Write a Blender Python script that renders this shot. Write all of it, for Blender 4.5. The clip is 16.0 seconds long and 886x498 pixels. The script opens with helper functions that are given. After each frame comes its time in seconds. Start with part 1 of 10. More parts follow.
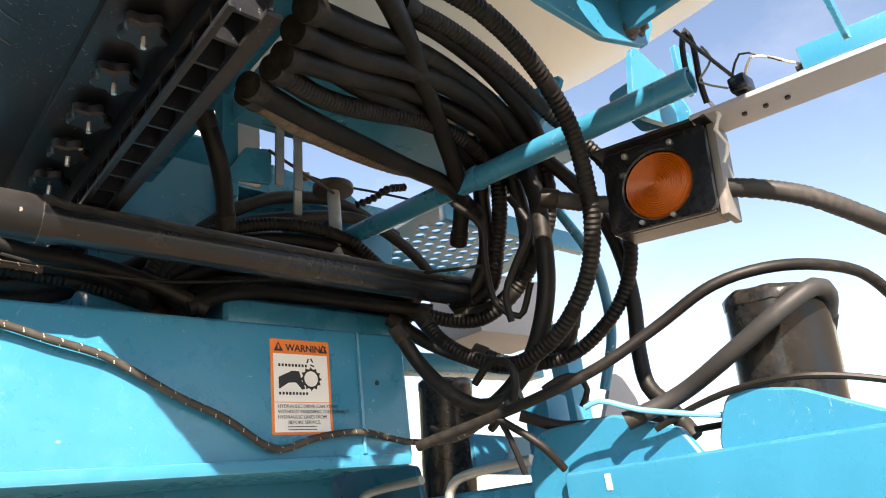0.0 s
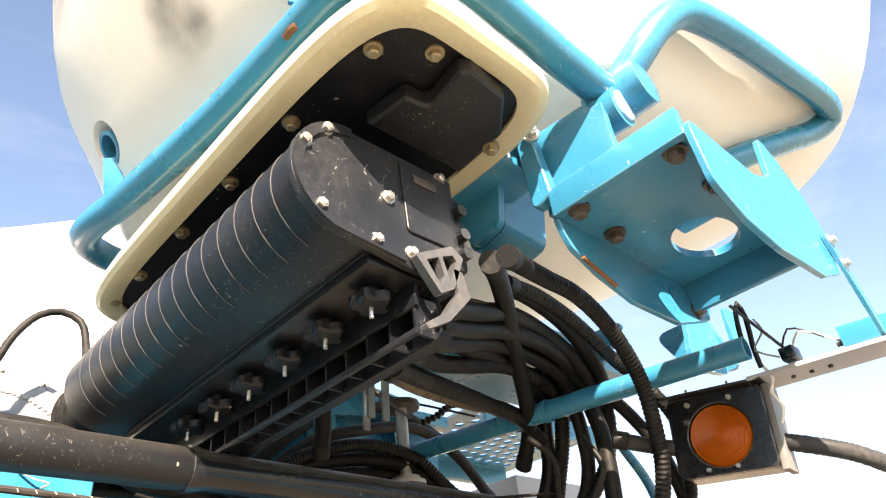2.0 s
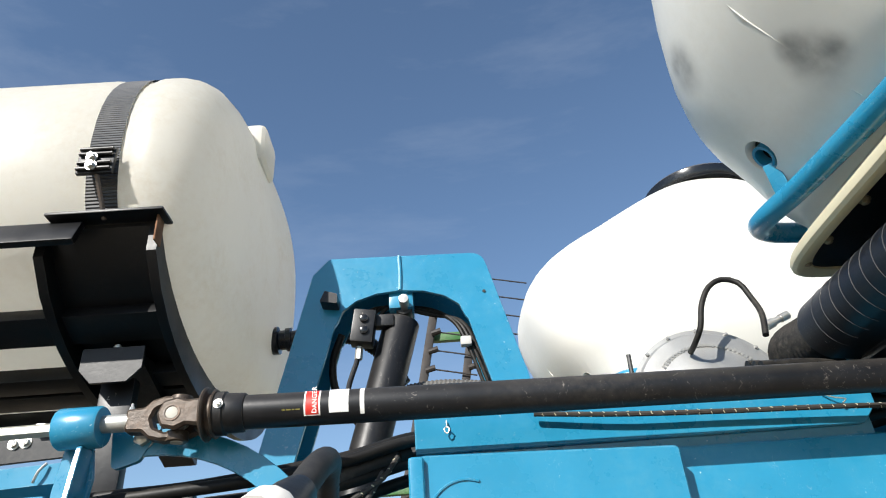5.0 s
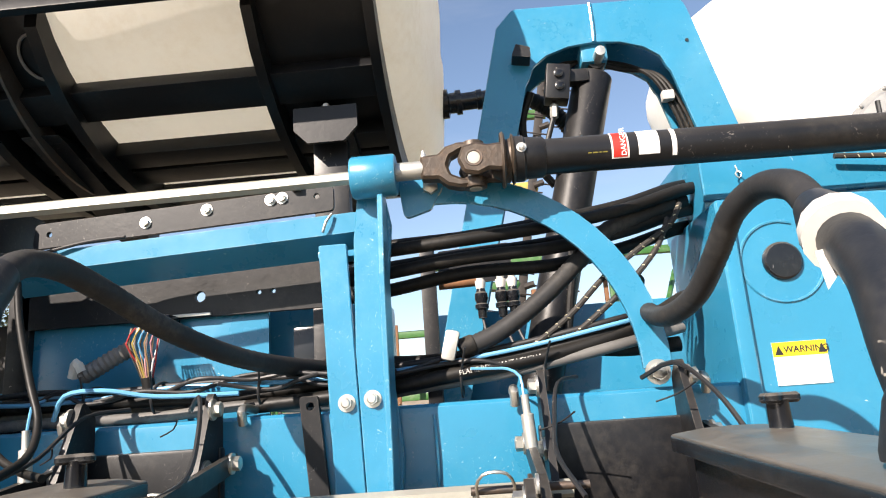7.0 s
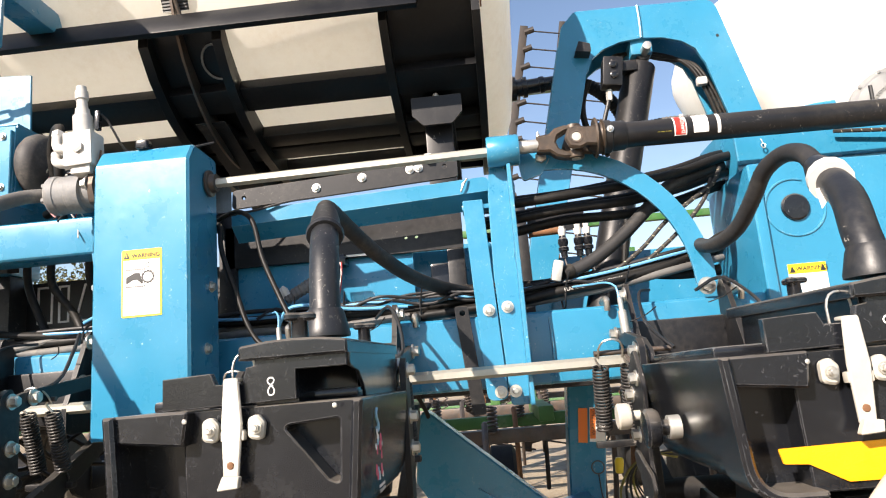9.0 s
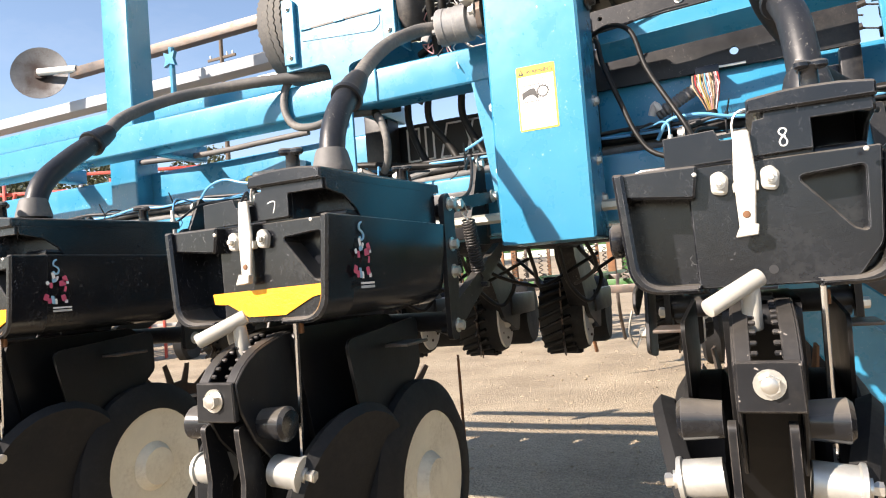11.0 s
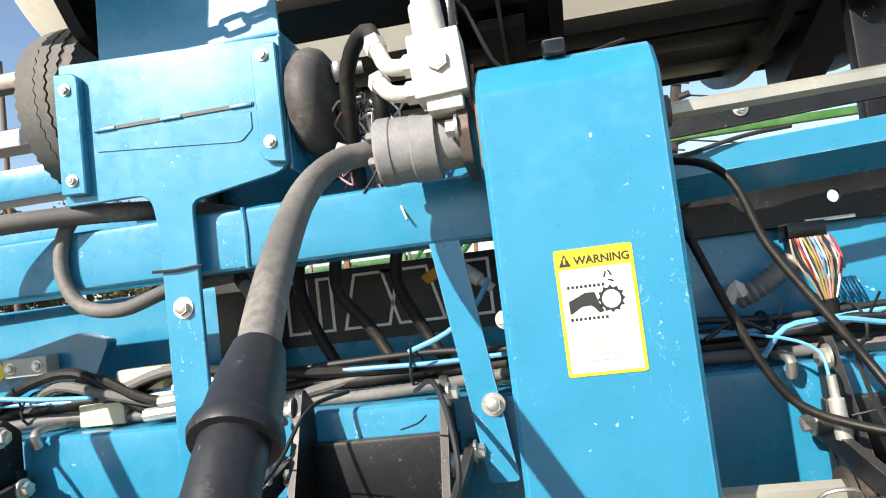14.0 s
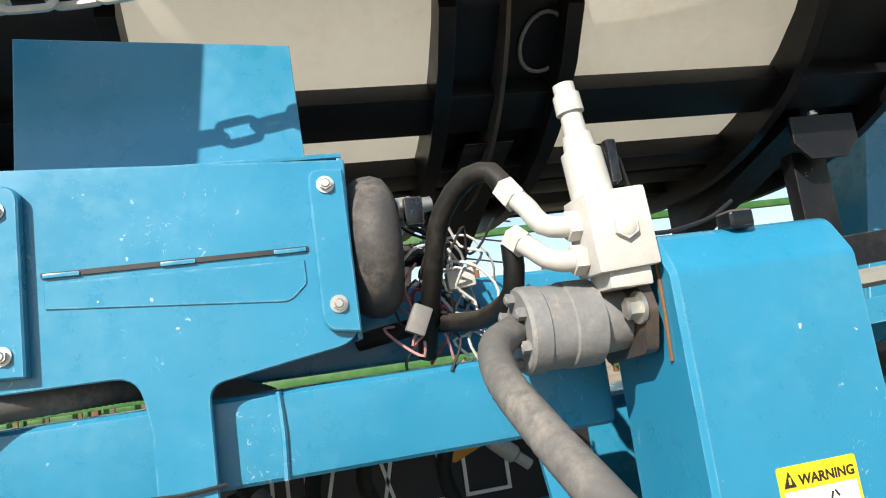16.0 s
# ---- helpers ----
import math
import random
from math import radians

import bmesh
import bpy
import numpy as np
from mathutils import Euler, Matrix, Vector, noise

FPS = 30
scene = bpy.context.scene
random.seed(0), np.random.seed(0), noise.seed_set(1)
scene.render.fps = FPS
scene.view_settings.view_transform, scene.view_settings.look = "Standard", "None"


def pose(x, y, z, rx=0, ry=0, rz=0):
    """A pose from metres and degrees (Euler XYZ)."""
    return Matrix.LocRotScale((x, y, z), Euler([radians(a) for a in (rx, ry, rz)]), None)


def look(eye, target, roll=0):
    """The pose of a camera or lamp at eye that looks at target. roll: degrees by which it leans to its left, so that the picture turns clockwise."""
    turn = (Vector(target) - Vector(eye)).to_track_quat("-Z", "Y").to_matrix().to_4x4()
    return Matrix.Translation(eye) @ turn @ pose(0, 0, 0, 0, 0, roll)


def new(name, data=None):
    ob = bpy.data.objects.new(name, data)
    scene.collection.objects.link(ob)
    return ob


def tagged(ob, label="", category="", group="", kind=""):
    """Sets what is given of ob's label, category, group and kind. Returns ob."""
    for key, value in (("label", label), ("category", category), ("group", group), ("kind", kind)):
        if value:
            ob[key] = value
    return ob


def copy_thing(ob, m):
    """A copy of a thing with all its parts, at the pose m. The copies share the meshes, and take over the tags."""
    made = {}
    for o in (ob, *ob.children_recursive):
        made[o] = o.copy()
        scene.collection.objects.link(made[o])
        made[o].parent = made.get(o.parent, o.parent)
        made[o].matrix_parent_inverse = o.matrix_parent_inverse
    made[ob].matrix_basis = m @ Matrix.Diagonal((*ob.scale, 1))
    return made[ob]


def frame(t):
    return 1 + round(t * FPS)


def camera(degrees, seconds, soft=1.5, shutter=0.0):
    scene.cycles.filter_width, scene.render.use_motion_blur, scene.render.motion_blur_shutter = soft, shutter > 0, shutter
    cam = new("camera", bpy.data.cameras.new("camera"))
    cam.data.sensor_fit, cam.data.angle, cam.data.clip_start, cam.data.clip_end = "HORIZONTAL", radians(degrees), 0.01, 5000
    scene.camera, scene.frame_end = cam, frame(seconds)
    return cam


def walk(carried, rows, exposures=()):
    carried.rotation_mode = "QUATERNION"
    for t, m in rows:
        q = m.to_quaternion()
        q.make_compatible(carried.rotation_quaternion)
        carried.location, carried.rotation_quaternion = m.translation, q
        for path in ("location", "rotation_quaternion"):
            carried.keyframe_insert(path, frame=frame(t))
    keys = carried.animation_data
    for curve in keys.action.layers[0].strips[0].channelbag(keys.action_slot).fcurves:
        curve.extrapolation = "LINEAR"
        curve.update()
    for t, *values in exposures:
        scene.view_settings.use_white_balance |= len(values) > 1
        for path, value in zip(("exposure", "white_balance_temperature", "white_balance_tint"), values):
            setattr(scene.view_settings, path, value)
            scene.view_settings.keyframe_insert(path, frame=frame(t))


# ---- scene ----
cam = camera(66.3, 16.0, soft=1.1)
METRES, EYE, TILT, LEAN, TURN = 4.5, 1.45, 21.42, 6.75, -41.04
ROWS = [
    (0.0, 0.0, 0.0, 0.0, 0.0, 0.0, -0.0),
    (0.5, -0.0136, -0.0062, 0.0105, -2.32, 5.81, -1.22),
    (1.0, -0.0291, -0.018, 0.0222, -2.25, 8.46, -1.27),
    (1.5, -0.0371, -0.029, 0.0285, -2.11, 11.25, -1.27),
    (2.0, -0.0409, -0.0363, 0.0329, -1.46, 12.59, -1.22),
    (2.5, -0.041, -0.0464, 0.0376, -0.83, 14.81, -1.15),
    (3.0, -0.0289, -0.0485, 0.0363, 3.72, 15.84, 0.47),
    (3.5, -0.0216, -0.0532, 0.0341, 17.91, 16.82, 5.99),
    (4.0, -0.0373, -0.0973, 0.0451, 30.14, 18.62, 10.11),
    (4.5, -0.0603, -0.1466, 0.0533, 36.68, 16.05, 11.91),
    (5.0, -0.0934, -0.1598, 0.0571, 39.8, 10.24, 12.94),
    (7.5, -0.2034, -0.2279, 0.0678, 43.24, -7.97, 14.34),
    (8.0, -0.2075, -0.2534, 0.0685, 43.81, -7.91, 14.71),
    (8.5, -0.1876, -0.3073, 0.0827, 43.79, -8.5, 14.8),
    (9.0, -0.1538, -0.3336, 0.0831, 43.27, -9.23, 14.91),
    (9.5, -0.1238, -0.3494, 0.0706, 43.55, -13.29, 15.45),
    (10.0, -0.1375, -0.387, 0.0699, 50.95, -13.7, 17.84),
    (12.5, -0.2837, -0.3769, 0.0784, 66.3, -15.63, 22.49),
    (13.0, -0.3224, -0.368, 0.0912, 60.63, -17.48, 21.57),
    (13.5, -0.3612, -0.3462, 0.1073, 55.44, -17.45, 20.5),
    (14.0, -0.3885, -0.3338, 0.1269, 47.46, -15.23, 18.76),
    (14.5, -0.4144, -0.3523, 0.1542, 36.26, -16.04, 15.26),
    (15.0, -0.4417, -0.3561, 0.1699, 33.69, -14.81, 14.56),
    (15.5, -0.4658, -0.3395, 0.1705, 29.51, -14.63, 13.33),
    (16.0, -0.4989, -0.3497, 0.1687, 26.8, -13.89, 12.32),
]
walk(cam, [(t, pose(0, 0, EYE, TILT, LEAN, TURN) @ pose(METRES * x, METRES * y, METRES * z, 90 + pitch, roll, yaw)) for t, x, y, z, yaw, pitch, roll in ROWS],
     exposures=[(0.0, 1.80, 7800, 19), (1.4, 2.05, 7950, 18), (2.0, 2.15, 8000, 18), (3.0, 1.92, 7700, 16), (3.5, 1.65, 7100, 11), (4.2, 1.15, 6500, 10), (5.0, 0.72, 6350, 10), (7.5, 1.22, 7200, 17), (9.5, 1.22, 7150, 17), (10.0, 1.27, 7150, 17), (12.5, 1.66, 7100, 18), (13.5, 1.54, 7000, 15), (14.5, 0.87, 6850, 10), (16.0, 0.82, 6850, 10)])

# ---- light ----
world = bpy.data.worlds.new("sky")
scene.world = world
world.use_nodes = True
_nt = world.node_tree
_sky = _nt.nodes.new("ShaderNodeTexSky")
_sky.sky_type = "NISHITA"
_sky.sun_disc = False
SUN = Vector((-0.67, -1.0, 0.78)).normalized()
_sky.sun_elevation = math.asin(SUN.z)
_sky.sun_rotation = math.atan2(SUN.x, SUN.y)
_sky.air_density, _sky.dust_density, _sky.ozone_density = 1.0, 0.4, 1.2
# thin drifting cirrus
_co = _nt.nodes.new("ShaderNodeTexCoord")
_mp = _nt.nodes.new("ShaderNodeMapping")
_mp.inputs["Scale"].default_value = (1.0, 2.6, 5.0)
_mp.inputs["Rotation"].default_value = (0.3, 0.2, 0.6)
_cn = _nt.nodes.new("ShaderNodeTexNoise")
_cn.inputs["Scale"].default_value, _cn.inputs["Detail"].default_value, _cn.inputs["Roughness"].default_value = 1.6, 8.0, 0.62
_cr = _nt.nodes.new("ShaderNodeMapRange")
_cr.inputs[1].default_value, _cr.inputs[2].default_value, _cr.inputs[3].default_value, _cr.inputs[4].default_value = 0.48, 0.90, 0.0, 0.22
_cm = _nt.nodes.new("ShaderNodeMix")
_cm.data_type = "RGBA"
_cm.inputs[7].default_value = (5.2, 5.6, 6.2, 1)
_nt.links.new(_co.outputs["Generated"], _mp.inputs[0])
_nt.links.new(_mp.outputs[0], _cn.inputs["Vector"])
_nt.links.new(_cn.outputs["Fac"], _cr.inputs[0])
_nt.links.new(_cr.outputs[0], _cm.inputs[0])
_tint = _nt.nodes.new("ShaderNodeMix")
_tint.data_type, _tint.blend_type = "RGBA", "MULTIPLY"
_tint.inputs[0].default_value = 1.0
_tint.inputs[7].default_value = (0.95, 1.01, 1.04, 1)
_nt.links.new(_sky.outputs[0], _tint.inputs[6])
_nt.links.new(_tint.outputs[2], _cm.inputs[6])
_nt.links.new(_cm.outputs[2], _nt.nodes["Background"].inputs[0])
_nt.nodes["Background"].inputs[1].default_value = 0.089
_sd = bpy.data.lights.new("sun", "SUN")
_sd.energy, _sd.angle, _sd.color = 5.0, radians(0.55), (1.0, 0.95, 0.87)
sun_lamp = new("sun", _sd)
sun_lamp.matrix_world = look(SUN * 30, (0, 0, 0))

# ---- building tools ----
def V(*a):
    return Vector(a)


def bm_join(bm, other):
    me = bpy.data.meshes.new("tmp")
    other.to_mesh(me)
    other.free()
    bm.from_mesh(me)
    bpy.data.meshes.remove(me)
    return bm


def bx(bm, x0, x1, y0, y1, z0, z1, bev=0.004, m=None, seg=2):
    """A box with bevelled edges."""
    t = bmesh.new()
    bmesh.ops.create_cube(t, size=1)
    bmesh.ops.transform(t, matrix=Matrix.Translation(((x0 + x1) / 2, (y0 + y1) / 2, (z0 + z1) / 2)) @ Matrix.Diagonal((abs(x1 - x0), abs(y1 - y0), abs(z1 - z0), 1)), verts=t.verts)
    if bev:
        bmesh.ops.bevel(t, geom=t.edges[:], offset=bev, segments=seg, affect="EDGES", profile=0.6)
    if m is not None:
        bmesh.ops.transform(t, matrix=m, verts=t.verts)
    return bm_join(bm, t)


def frame_of(d):
    d = Vector(d).normalized()
    return d.to_track_quat("Z", "Y").to_matrix().to_4x4()


def cyl(bm, p, q, r, r2=None, n=20, bev=0.0):
    """A round bar from p to q."""
    p, q = Vector(p), Vector(q)
    t = bmesh.new()
    bmesh.ops.create_cone(t, cap_ends=True, segments=n, radius1=r, radius2=r if r2 is None else r2, depth=(q - p).length)
    if bev:
        es = [e for e in t.edges if abs(e.verts[0].co.z - e.verts[1].co.z) < 1e-6]
        bmesh.ops.bevel(t, geom=es, offset=bev, segments=2, affect="EDGES", profile=0.6)
    bmesh.ops.transform(t, matrix=Matrix.Translation((p + q) / 2) @ frame_of(q - p), verts=t.verts)
    return bm_join(bm, t)


def lathe(bm, p, axis, prof, n=28, caps=True):
    """A turned form: prof lists (along, radius) along the axis from p."""
    m = Matrix.Translation(p) @ frame_of(axis)
    vs = []
    for h, r in prof:
        vs.append([bm.verts.new(m @ Vector((r * math.cos(2 * math.pi * i / n), r * math.sin(2 * math.pi * i / n), h))) for i in range(n)])
    for a, b in zip(vs, vs[1:]):
        for i in range(n):
            bm.faces.new((a[i], a[(i + 1) % n], b[(i + 1) % n], b[i]))
    if caps and prof[0][1] > 1e-5:
        bm.faces.new(vs[0][::-1])
    if caps and prof[-1][1] > 1e-5:
        bm.faces.new(vs[-1])
    return bm


def prism(bm, pts, m, depth, holes=(), bev=0.0):
    """A plate: the outline pts (2D) with holes, in the plane that m gives, thick by depth along its z."""
    t = bmesh.new()
    for loop in (pts, *holes):
        vs = [t.verts.new((a, b, 0)) for a, b in loop]
        for i in range(len(vs)):
            t.edges.new((vs[i], vs[(i + 1) % len(vs)]))
    bmesh.ops.triangle_fill(t, edges=t.edges[:], use_beauty=True, use_dissolve=False)
    bmesh.ops.recalc_face_normals(t, faces=t.faces)
    if t.faces and t.faces[:][0].normal.z > 0:
        bmesh.ops.reverse_faces(t, faces=t.faces)
    ret = bmesh.ops.extrude_face_region(t, geom=t.faces[:])
    bmesh.ops.translate(t, verts=[v for v in ret["geom"] if isinstance(v, bmesh.types.BMVert)], vec=(0, 0, depth))
    bmesh.ops.recalc_face_normals(t, faces=t.faces)
    if bev:
        es = [e for e in t.edges if len(e.link_faces) == 2 and e.calc_face_angle(0) > 1.0 and abs(e.verts[0].co.z - e.verts[1].co.z) < 1e-6]
        bmesh.ops.bevel(t, geom=es, offset=bev, segments=1, affect="EDGES")
    bmesh.ops.transform(t, matrix=m, verts=t.verts)
    return bm_join(bm, t)


def face_y(y, x=0, z=0):
    """A plane in which 2D (a, b) becomes (x + a, y, z + b); its depth goes towards +y."""
    return Matrix(((1, 0, 0, x), (0, 0, 1, y), (0, 1, 0, z), (0, 0, 0, 1)))


def face_x(x, y=0, z=0):
    """2D (a, b) becomes (x, y + a, z + b); depth towards +x."""
    return Matrix(((0, 0, 1, x), (1, 0, 0, y), (0, 1, 0, z), (0, 0, 0, 1)))


def face_z(z, x=0, y=0):
    return Matrix.Translation((x, y, z))


def rounded(pts, r, n=5):
    """The outline with rounded corners; r is one radius or one for each corner."""
    out = []
    k = len(pts)
    rs = r if isinstance(r, (list, tuple)) else [r] * k
    for i in range(k):
        p, a, b = Vector(pts[i]), Vector(pts[i - 1]), Vector(pts[(i + 1) % k])
        u, v = (a - p).normalized(), (b - p).normalized()
        ang = u.angle(v)
        d = min(rs[i] / max(math.tan(ang / 2), 1e-4), (a - p).length * 0.49, (b - p).length * 0.49)
        if rs[i] <= 0:
            out.append(tuple(p))
            continue
        s, e = p + u * d, p + v * d
        for j in range(n + 1):
            f = j / n
            out.append(tuple((s * (1 - f) ** 2) + (p * 2 * f * (1 - f)) + (e * f * f)))
    return out


def rect(x0, x1, y0, y1, r=0.0, n=5):
    q = [(x0, y0), (x1, y0), (x1, y1), (x0, y1)]
    return rounded(q, r, n) if r else q


def circle(cx, cy, r, n=20, ry=None):
    return [(cx + r * math.cos(2 * math.pi * i / n), cy + (ry or r) * math.sin(2 * math.pi * i / n)) for i in range(n)]


def spline(pts, step=0.02):
    """A smooth line through the points (centripetal)."""
    P = [Vector(p) for p in pts]
    if len(P) < 3:
        k = max(2, int((P[1] - P[0]).length / step))
        return [P[0].lerp(P[1], i / k) for i in range(k + 1)]
    P = [P[0] * 2 - P[1]] + P + [P[-1] * 2 - P[-2]]
    out = []
    for i in range(1, len(P) - 2):
        a, b, c, d = P[i - 1:i + 3]
        t0 = 0.0
        t1 = t0 + max((b - a).length, 1e-5) ** 0.5
        t2 = t1 + max((c - b).length, 1e-5) ** 0.5
        t3 = t2 + max((d - c).length, 1e-5) ** 0.5
        k = max(2, int((c - b).length / step))
        for j in range(k):
            t = t1 + (t2 - t1) * j / k
            A1 = a * ((t1 - t) / (t1 - t0)) + b * ((t - t0) / (t1 - t0))
            A2 = b * ((t2 - t) / (t2 - t1)) + c * ((t - t1) / (t2 - t1))
            A3 = c * ((t3 - t) / (t3 - t2)) + d * ((t - t2) / (t3 - t2))
            B1 = A1 * ((t2 - t) / (t2 - t0)) + A2 * ((t - t0) / (t2 - t0))
            B2 = A2 * ((t3 - t) / (t3 - t1)) + A3 * ((t - t1) / (t3 - t1))
            out.append(B1 * ((t2 - t) / (t2 - t1)) + B2 * ((t - t1) / (t2 - t1)))
    out.append(P[-2])
    return out


def tube(bm, pts, r, n=12, rib=0.0, pitch=0.008, step=0.02, smooth=True):
    """A hose or bent bar along the points; rib and pitch give it corrugations."""
    L = spline(pts, min(step, pitch / 2) if rib else step) if smooth else [Vector(p) for p in pts]
    if rib:
        # even spacing at half a pitch
        acc, ev = 0.0, [L[0]]
        for a, b in zip(L, L[1:]):
            acc += (b - a).length
            if acc >= pitch / 2:
                ev.append(b)
                acc = 0.0
        L = ev
    rings = []
    up = None
    for i, p in enumerate(L):
        d = (L[min(i + 1, len(L) - 1)] - L[max(i - 1, 0)]).normalized()
        if up is None:
            up = d.orthogonal().normalized()
        up = (up - d * up.dot(d)).normalized()
        s = d.cross(up)
        rr = r - (rib if rib and i % 2 else 0.0)
        rings.append([bm.verts.new(p + (up * math.cos(2 * math.pi * j / n) + s * math.sin(2 * math.pi * j / n)) * rr) for j in range(n)])
    for a, b in zip(rings, rings[1:]):
        for j in range(n):
            bm.faces.new((a[j], a[(j + 1) % n], b[(j + 1) % n], b[j]))
    bm.faces.new(rings[0][::-1])
    bm.faces.new(rings[-1])
    return bm


def hexhead(bm, p, axis, r=0.011, h=0.008, washer=True):
    """A bolt head with its washer, standing on p along the axis."""
    p, a = Vector(p), Vector(axis).normalized()
    if washer:
        cyl(bm, p - a * 0.002, p + a * 0.0022, r * 1.45, n=18)
    cyl(bm, p - a * 0.002, p + a * (h + 0.002), r, n=6)
    cyl(bm, p + a * (h + 0.002), p + a * (h + 0.0035), r * 0.8, r * 0.6, n=12)
    return bm


def finish(name, bm, material, angle=35):
    me = bpy.data.meshes.new(name)
    bmesh.ops.recalc_face_normals(bm, faces=bm.faces)
    bm.to_mesh(me)
    bm.free()
    me.materials.append(material)
    me.polygons.foreach_set("use_smooth", [True] * len(me.polygons))
    me.set_sharp_from_angle(angle=radians(angle))
    return me


def thing(name, label, category, at=(0, 0, 0), group="", kind=""):
    """An Empty at the base of a thing made of parts."""
    ob = new(name)
    ob.empty_display_size = 0.05
    ob.location = at
    bpy.context.view_layer.update()
    return tagged(ob, label, category, group, kind)


def under(ob, parent):
    """Hangs ob, built in world coordinates, under a thing or under a part of one."""
    ob.parent = parent
    if parent.parent is None:
        ob.matrix_parent_inverse = parent.matrix_basis.inverted()
    return ob


def part(name, bm, material, parent, label=""):
    """Links a bmesh as one mesh under a thing, or under a part of it."""
    ob = new(name, finish(name, bm, material))
    under(ob, parent)
    if label:
        ob["label"] = label
    return ob


def single(name, bm, material, label, category, group="", kind=""):
    """A top-level thing that is one mesh."""
    return tagged(new(name, finish(name, bm, material)), label, category, group, kind)


def B():
    return bmesh.new()


# ---- materials ----
def material(name, color, rough=0.5, metal=0.0, var=0.12, scale=9.0, fine=120.0, bump=0.06, dirt=None, dirt_amount=0.3, dirt_scale=4.0, spec=0.5, streak=None, coat=0.0, per_object=0.0, top_dust=0.0, edge=None, edge_width=0.003):
    m = bpy.data.materials.new(name)
    m.use_nodes = True
    nt = m.node_tree
    N, L = nt.nodes, nt.links
    b = N["Principled BSDF"]
    geo = N.new("ShaderNodeNewGeometry")
    pos = geo.outputs["Position"]

    def tex(s, detail=5.0, ro=0.6, vec=None):
        t = N.new("ShaderNodeTexNoise")
        t.inputs["Scale"].default_value, t.inputs["Detail"].default_value, t.inputs["Roughness"].default_value = s, detail, ro
        L.new(vec or pos, t.inputs["Vector"])
        return t.outputs["Fac"]

    def ramp(src, lo, hi, a=0.0, c=1.0):
        r = N.new("ShaderNodeMapRange")
        r.inputs[1].default_value, r.inputs[2].default_value, r.inputs[3].default_value, r.inputs[4].default_value = lo, hi, a, c
        L.new(src, r.inputs[0])
        return r.outputs[0]

    def mix(fac, a, c, mode="MIX"):
        x = N.new("ShaderNodeMix")
        x.data_type, x.blend_type = "RGBA", mode
        if isinstance(fac, float):
            x.inputs[0].default_value = fac
        else:
            L.new(fac, x.inputs[0])
        for src, slot in ((a, 6), (c, 7)):
            if isinstance(src, tuple):
                x.inputs[slot].default_value = (*src[:3], 1)
            else:
                L.new(src, x.inputs[slot])
        return x.outputs[2]

    big = tex(scale)
    small = tex(fine, 3.0)
    c = mix(ramp(big, 0.3, 0.7), tuple(v * (1 - var) for v in color), tuple(min(1, v * (1 + var)) for v in color))
    c = mix(ramp(small, 0.35, 0.7, 0.0, 0.35), c, tuple(v * (1 - var * 1.2) for v in color))
    if per_object:
        oi = N.new("ShaderNodeObjectInfo")
        c = mix(ramp(oi.outputs["Random"], 0, 1, 0, per_object), c, tuple(v * 0.45 for v in color))
    rg = ramp(big, 0.25, 0.75, rough * 0.8, min(1, rough * 1.25))
    if dirt is not None:
        d1 = tex(dirt_scale, 8.0, 0.68)
        d2 = tex(dirt_scale * 14, 6.0, 0.7)
        mul = N.new("ShaderNodeMath")
        mul.operation = "MULTIPLY"
        L.new(ramp(d1, 0.46, 0.72), mul.inputs[0])
        L.new(ramp(d2, 0.38, 0.66), mul.inputs[1])
        m2 = N.new("ShaderNodeMath")
        m2.operation = "MULTIPLY"
        L.new(mul.outputs[0], m2.inputs[0])
        m2.inputs[1].default_value = dirt_amount
        c = mix(m2.outputs[0], c, dirt)
        add = N.new("ShaderNodeMath")
        add.operation = "ADD"
        L.new(rg, add.inputs[0])
        L.new(ramp(m2.outputs[0], 0, 1, 0, 0.4), add.inputs[1])
        rg = add.outputs[0]
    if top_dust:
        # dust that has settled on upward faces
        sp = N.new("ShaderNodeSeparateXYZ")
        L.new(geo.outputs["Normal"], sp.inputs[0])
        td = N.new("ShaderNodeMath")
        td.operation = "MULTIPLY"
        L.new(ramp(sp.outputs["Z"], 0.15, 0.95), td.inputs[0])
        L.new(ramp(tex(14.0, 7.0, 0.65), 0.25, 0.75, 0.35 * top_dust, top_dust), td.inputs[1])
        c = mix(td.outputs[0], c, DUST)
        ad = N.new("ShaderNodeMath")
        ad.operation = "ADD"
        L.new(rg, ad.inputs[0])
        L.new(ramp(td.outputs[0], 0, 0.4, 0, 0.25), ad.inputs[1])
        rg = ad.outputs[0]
    if streak is not None:
        # pale scuffs and chips
        v = N.new("ShaderNodeTexVoronoi")
        v.inputs["Scale"].default_value = 34.0
        wob = N.new("ShaderNodeVectorMath")
        wob.operation = "ADD"
        nz = N.new("ShaderNodeTexNoise")
        nz.inputs["Scale"].default_value = 60.0
        L.new(pos, nz.inputs["Vector"])
        sc = N.new("ShaderNodeVectorMath")
        sc.operation = "SCALE"
        sc.inputs[3].default_value = 0.04
        L.new(nz.outputs["Color"], sc.inputs[0])
        L.new(pos, wob.inputs[0])
        L.new(sc.outputs[0], wob.inputs[1])
        L.new(wob.outputs[0], v.inputs["Vector"])
        chips = ramp(v.outputs["Distance"], 0.10, 0.07)
        gate = ramp(tex(6.0, 3.0), 0.53, 0.60)
        mm = N.new("ShaderNodeMath")
        mm.operation = "MULTIPLY"
        L.new(chips, mm.inputs[0])
        L.new(gate, mm.inputs[1])
        c = mix(mm.outputs[0], c, streak)
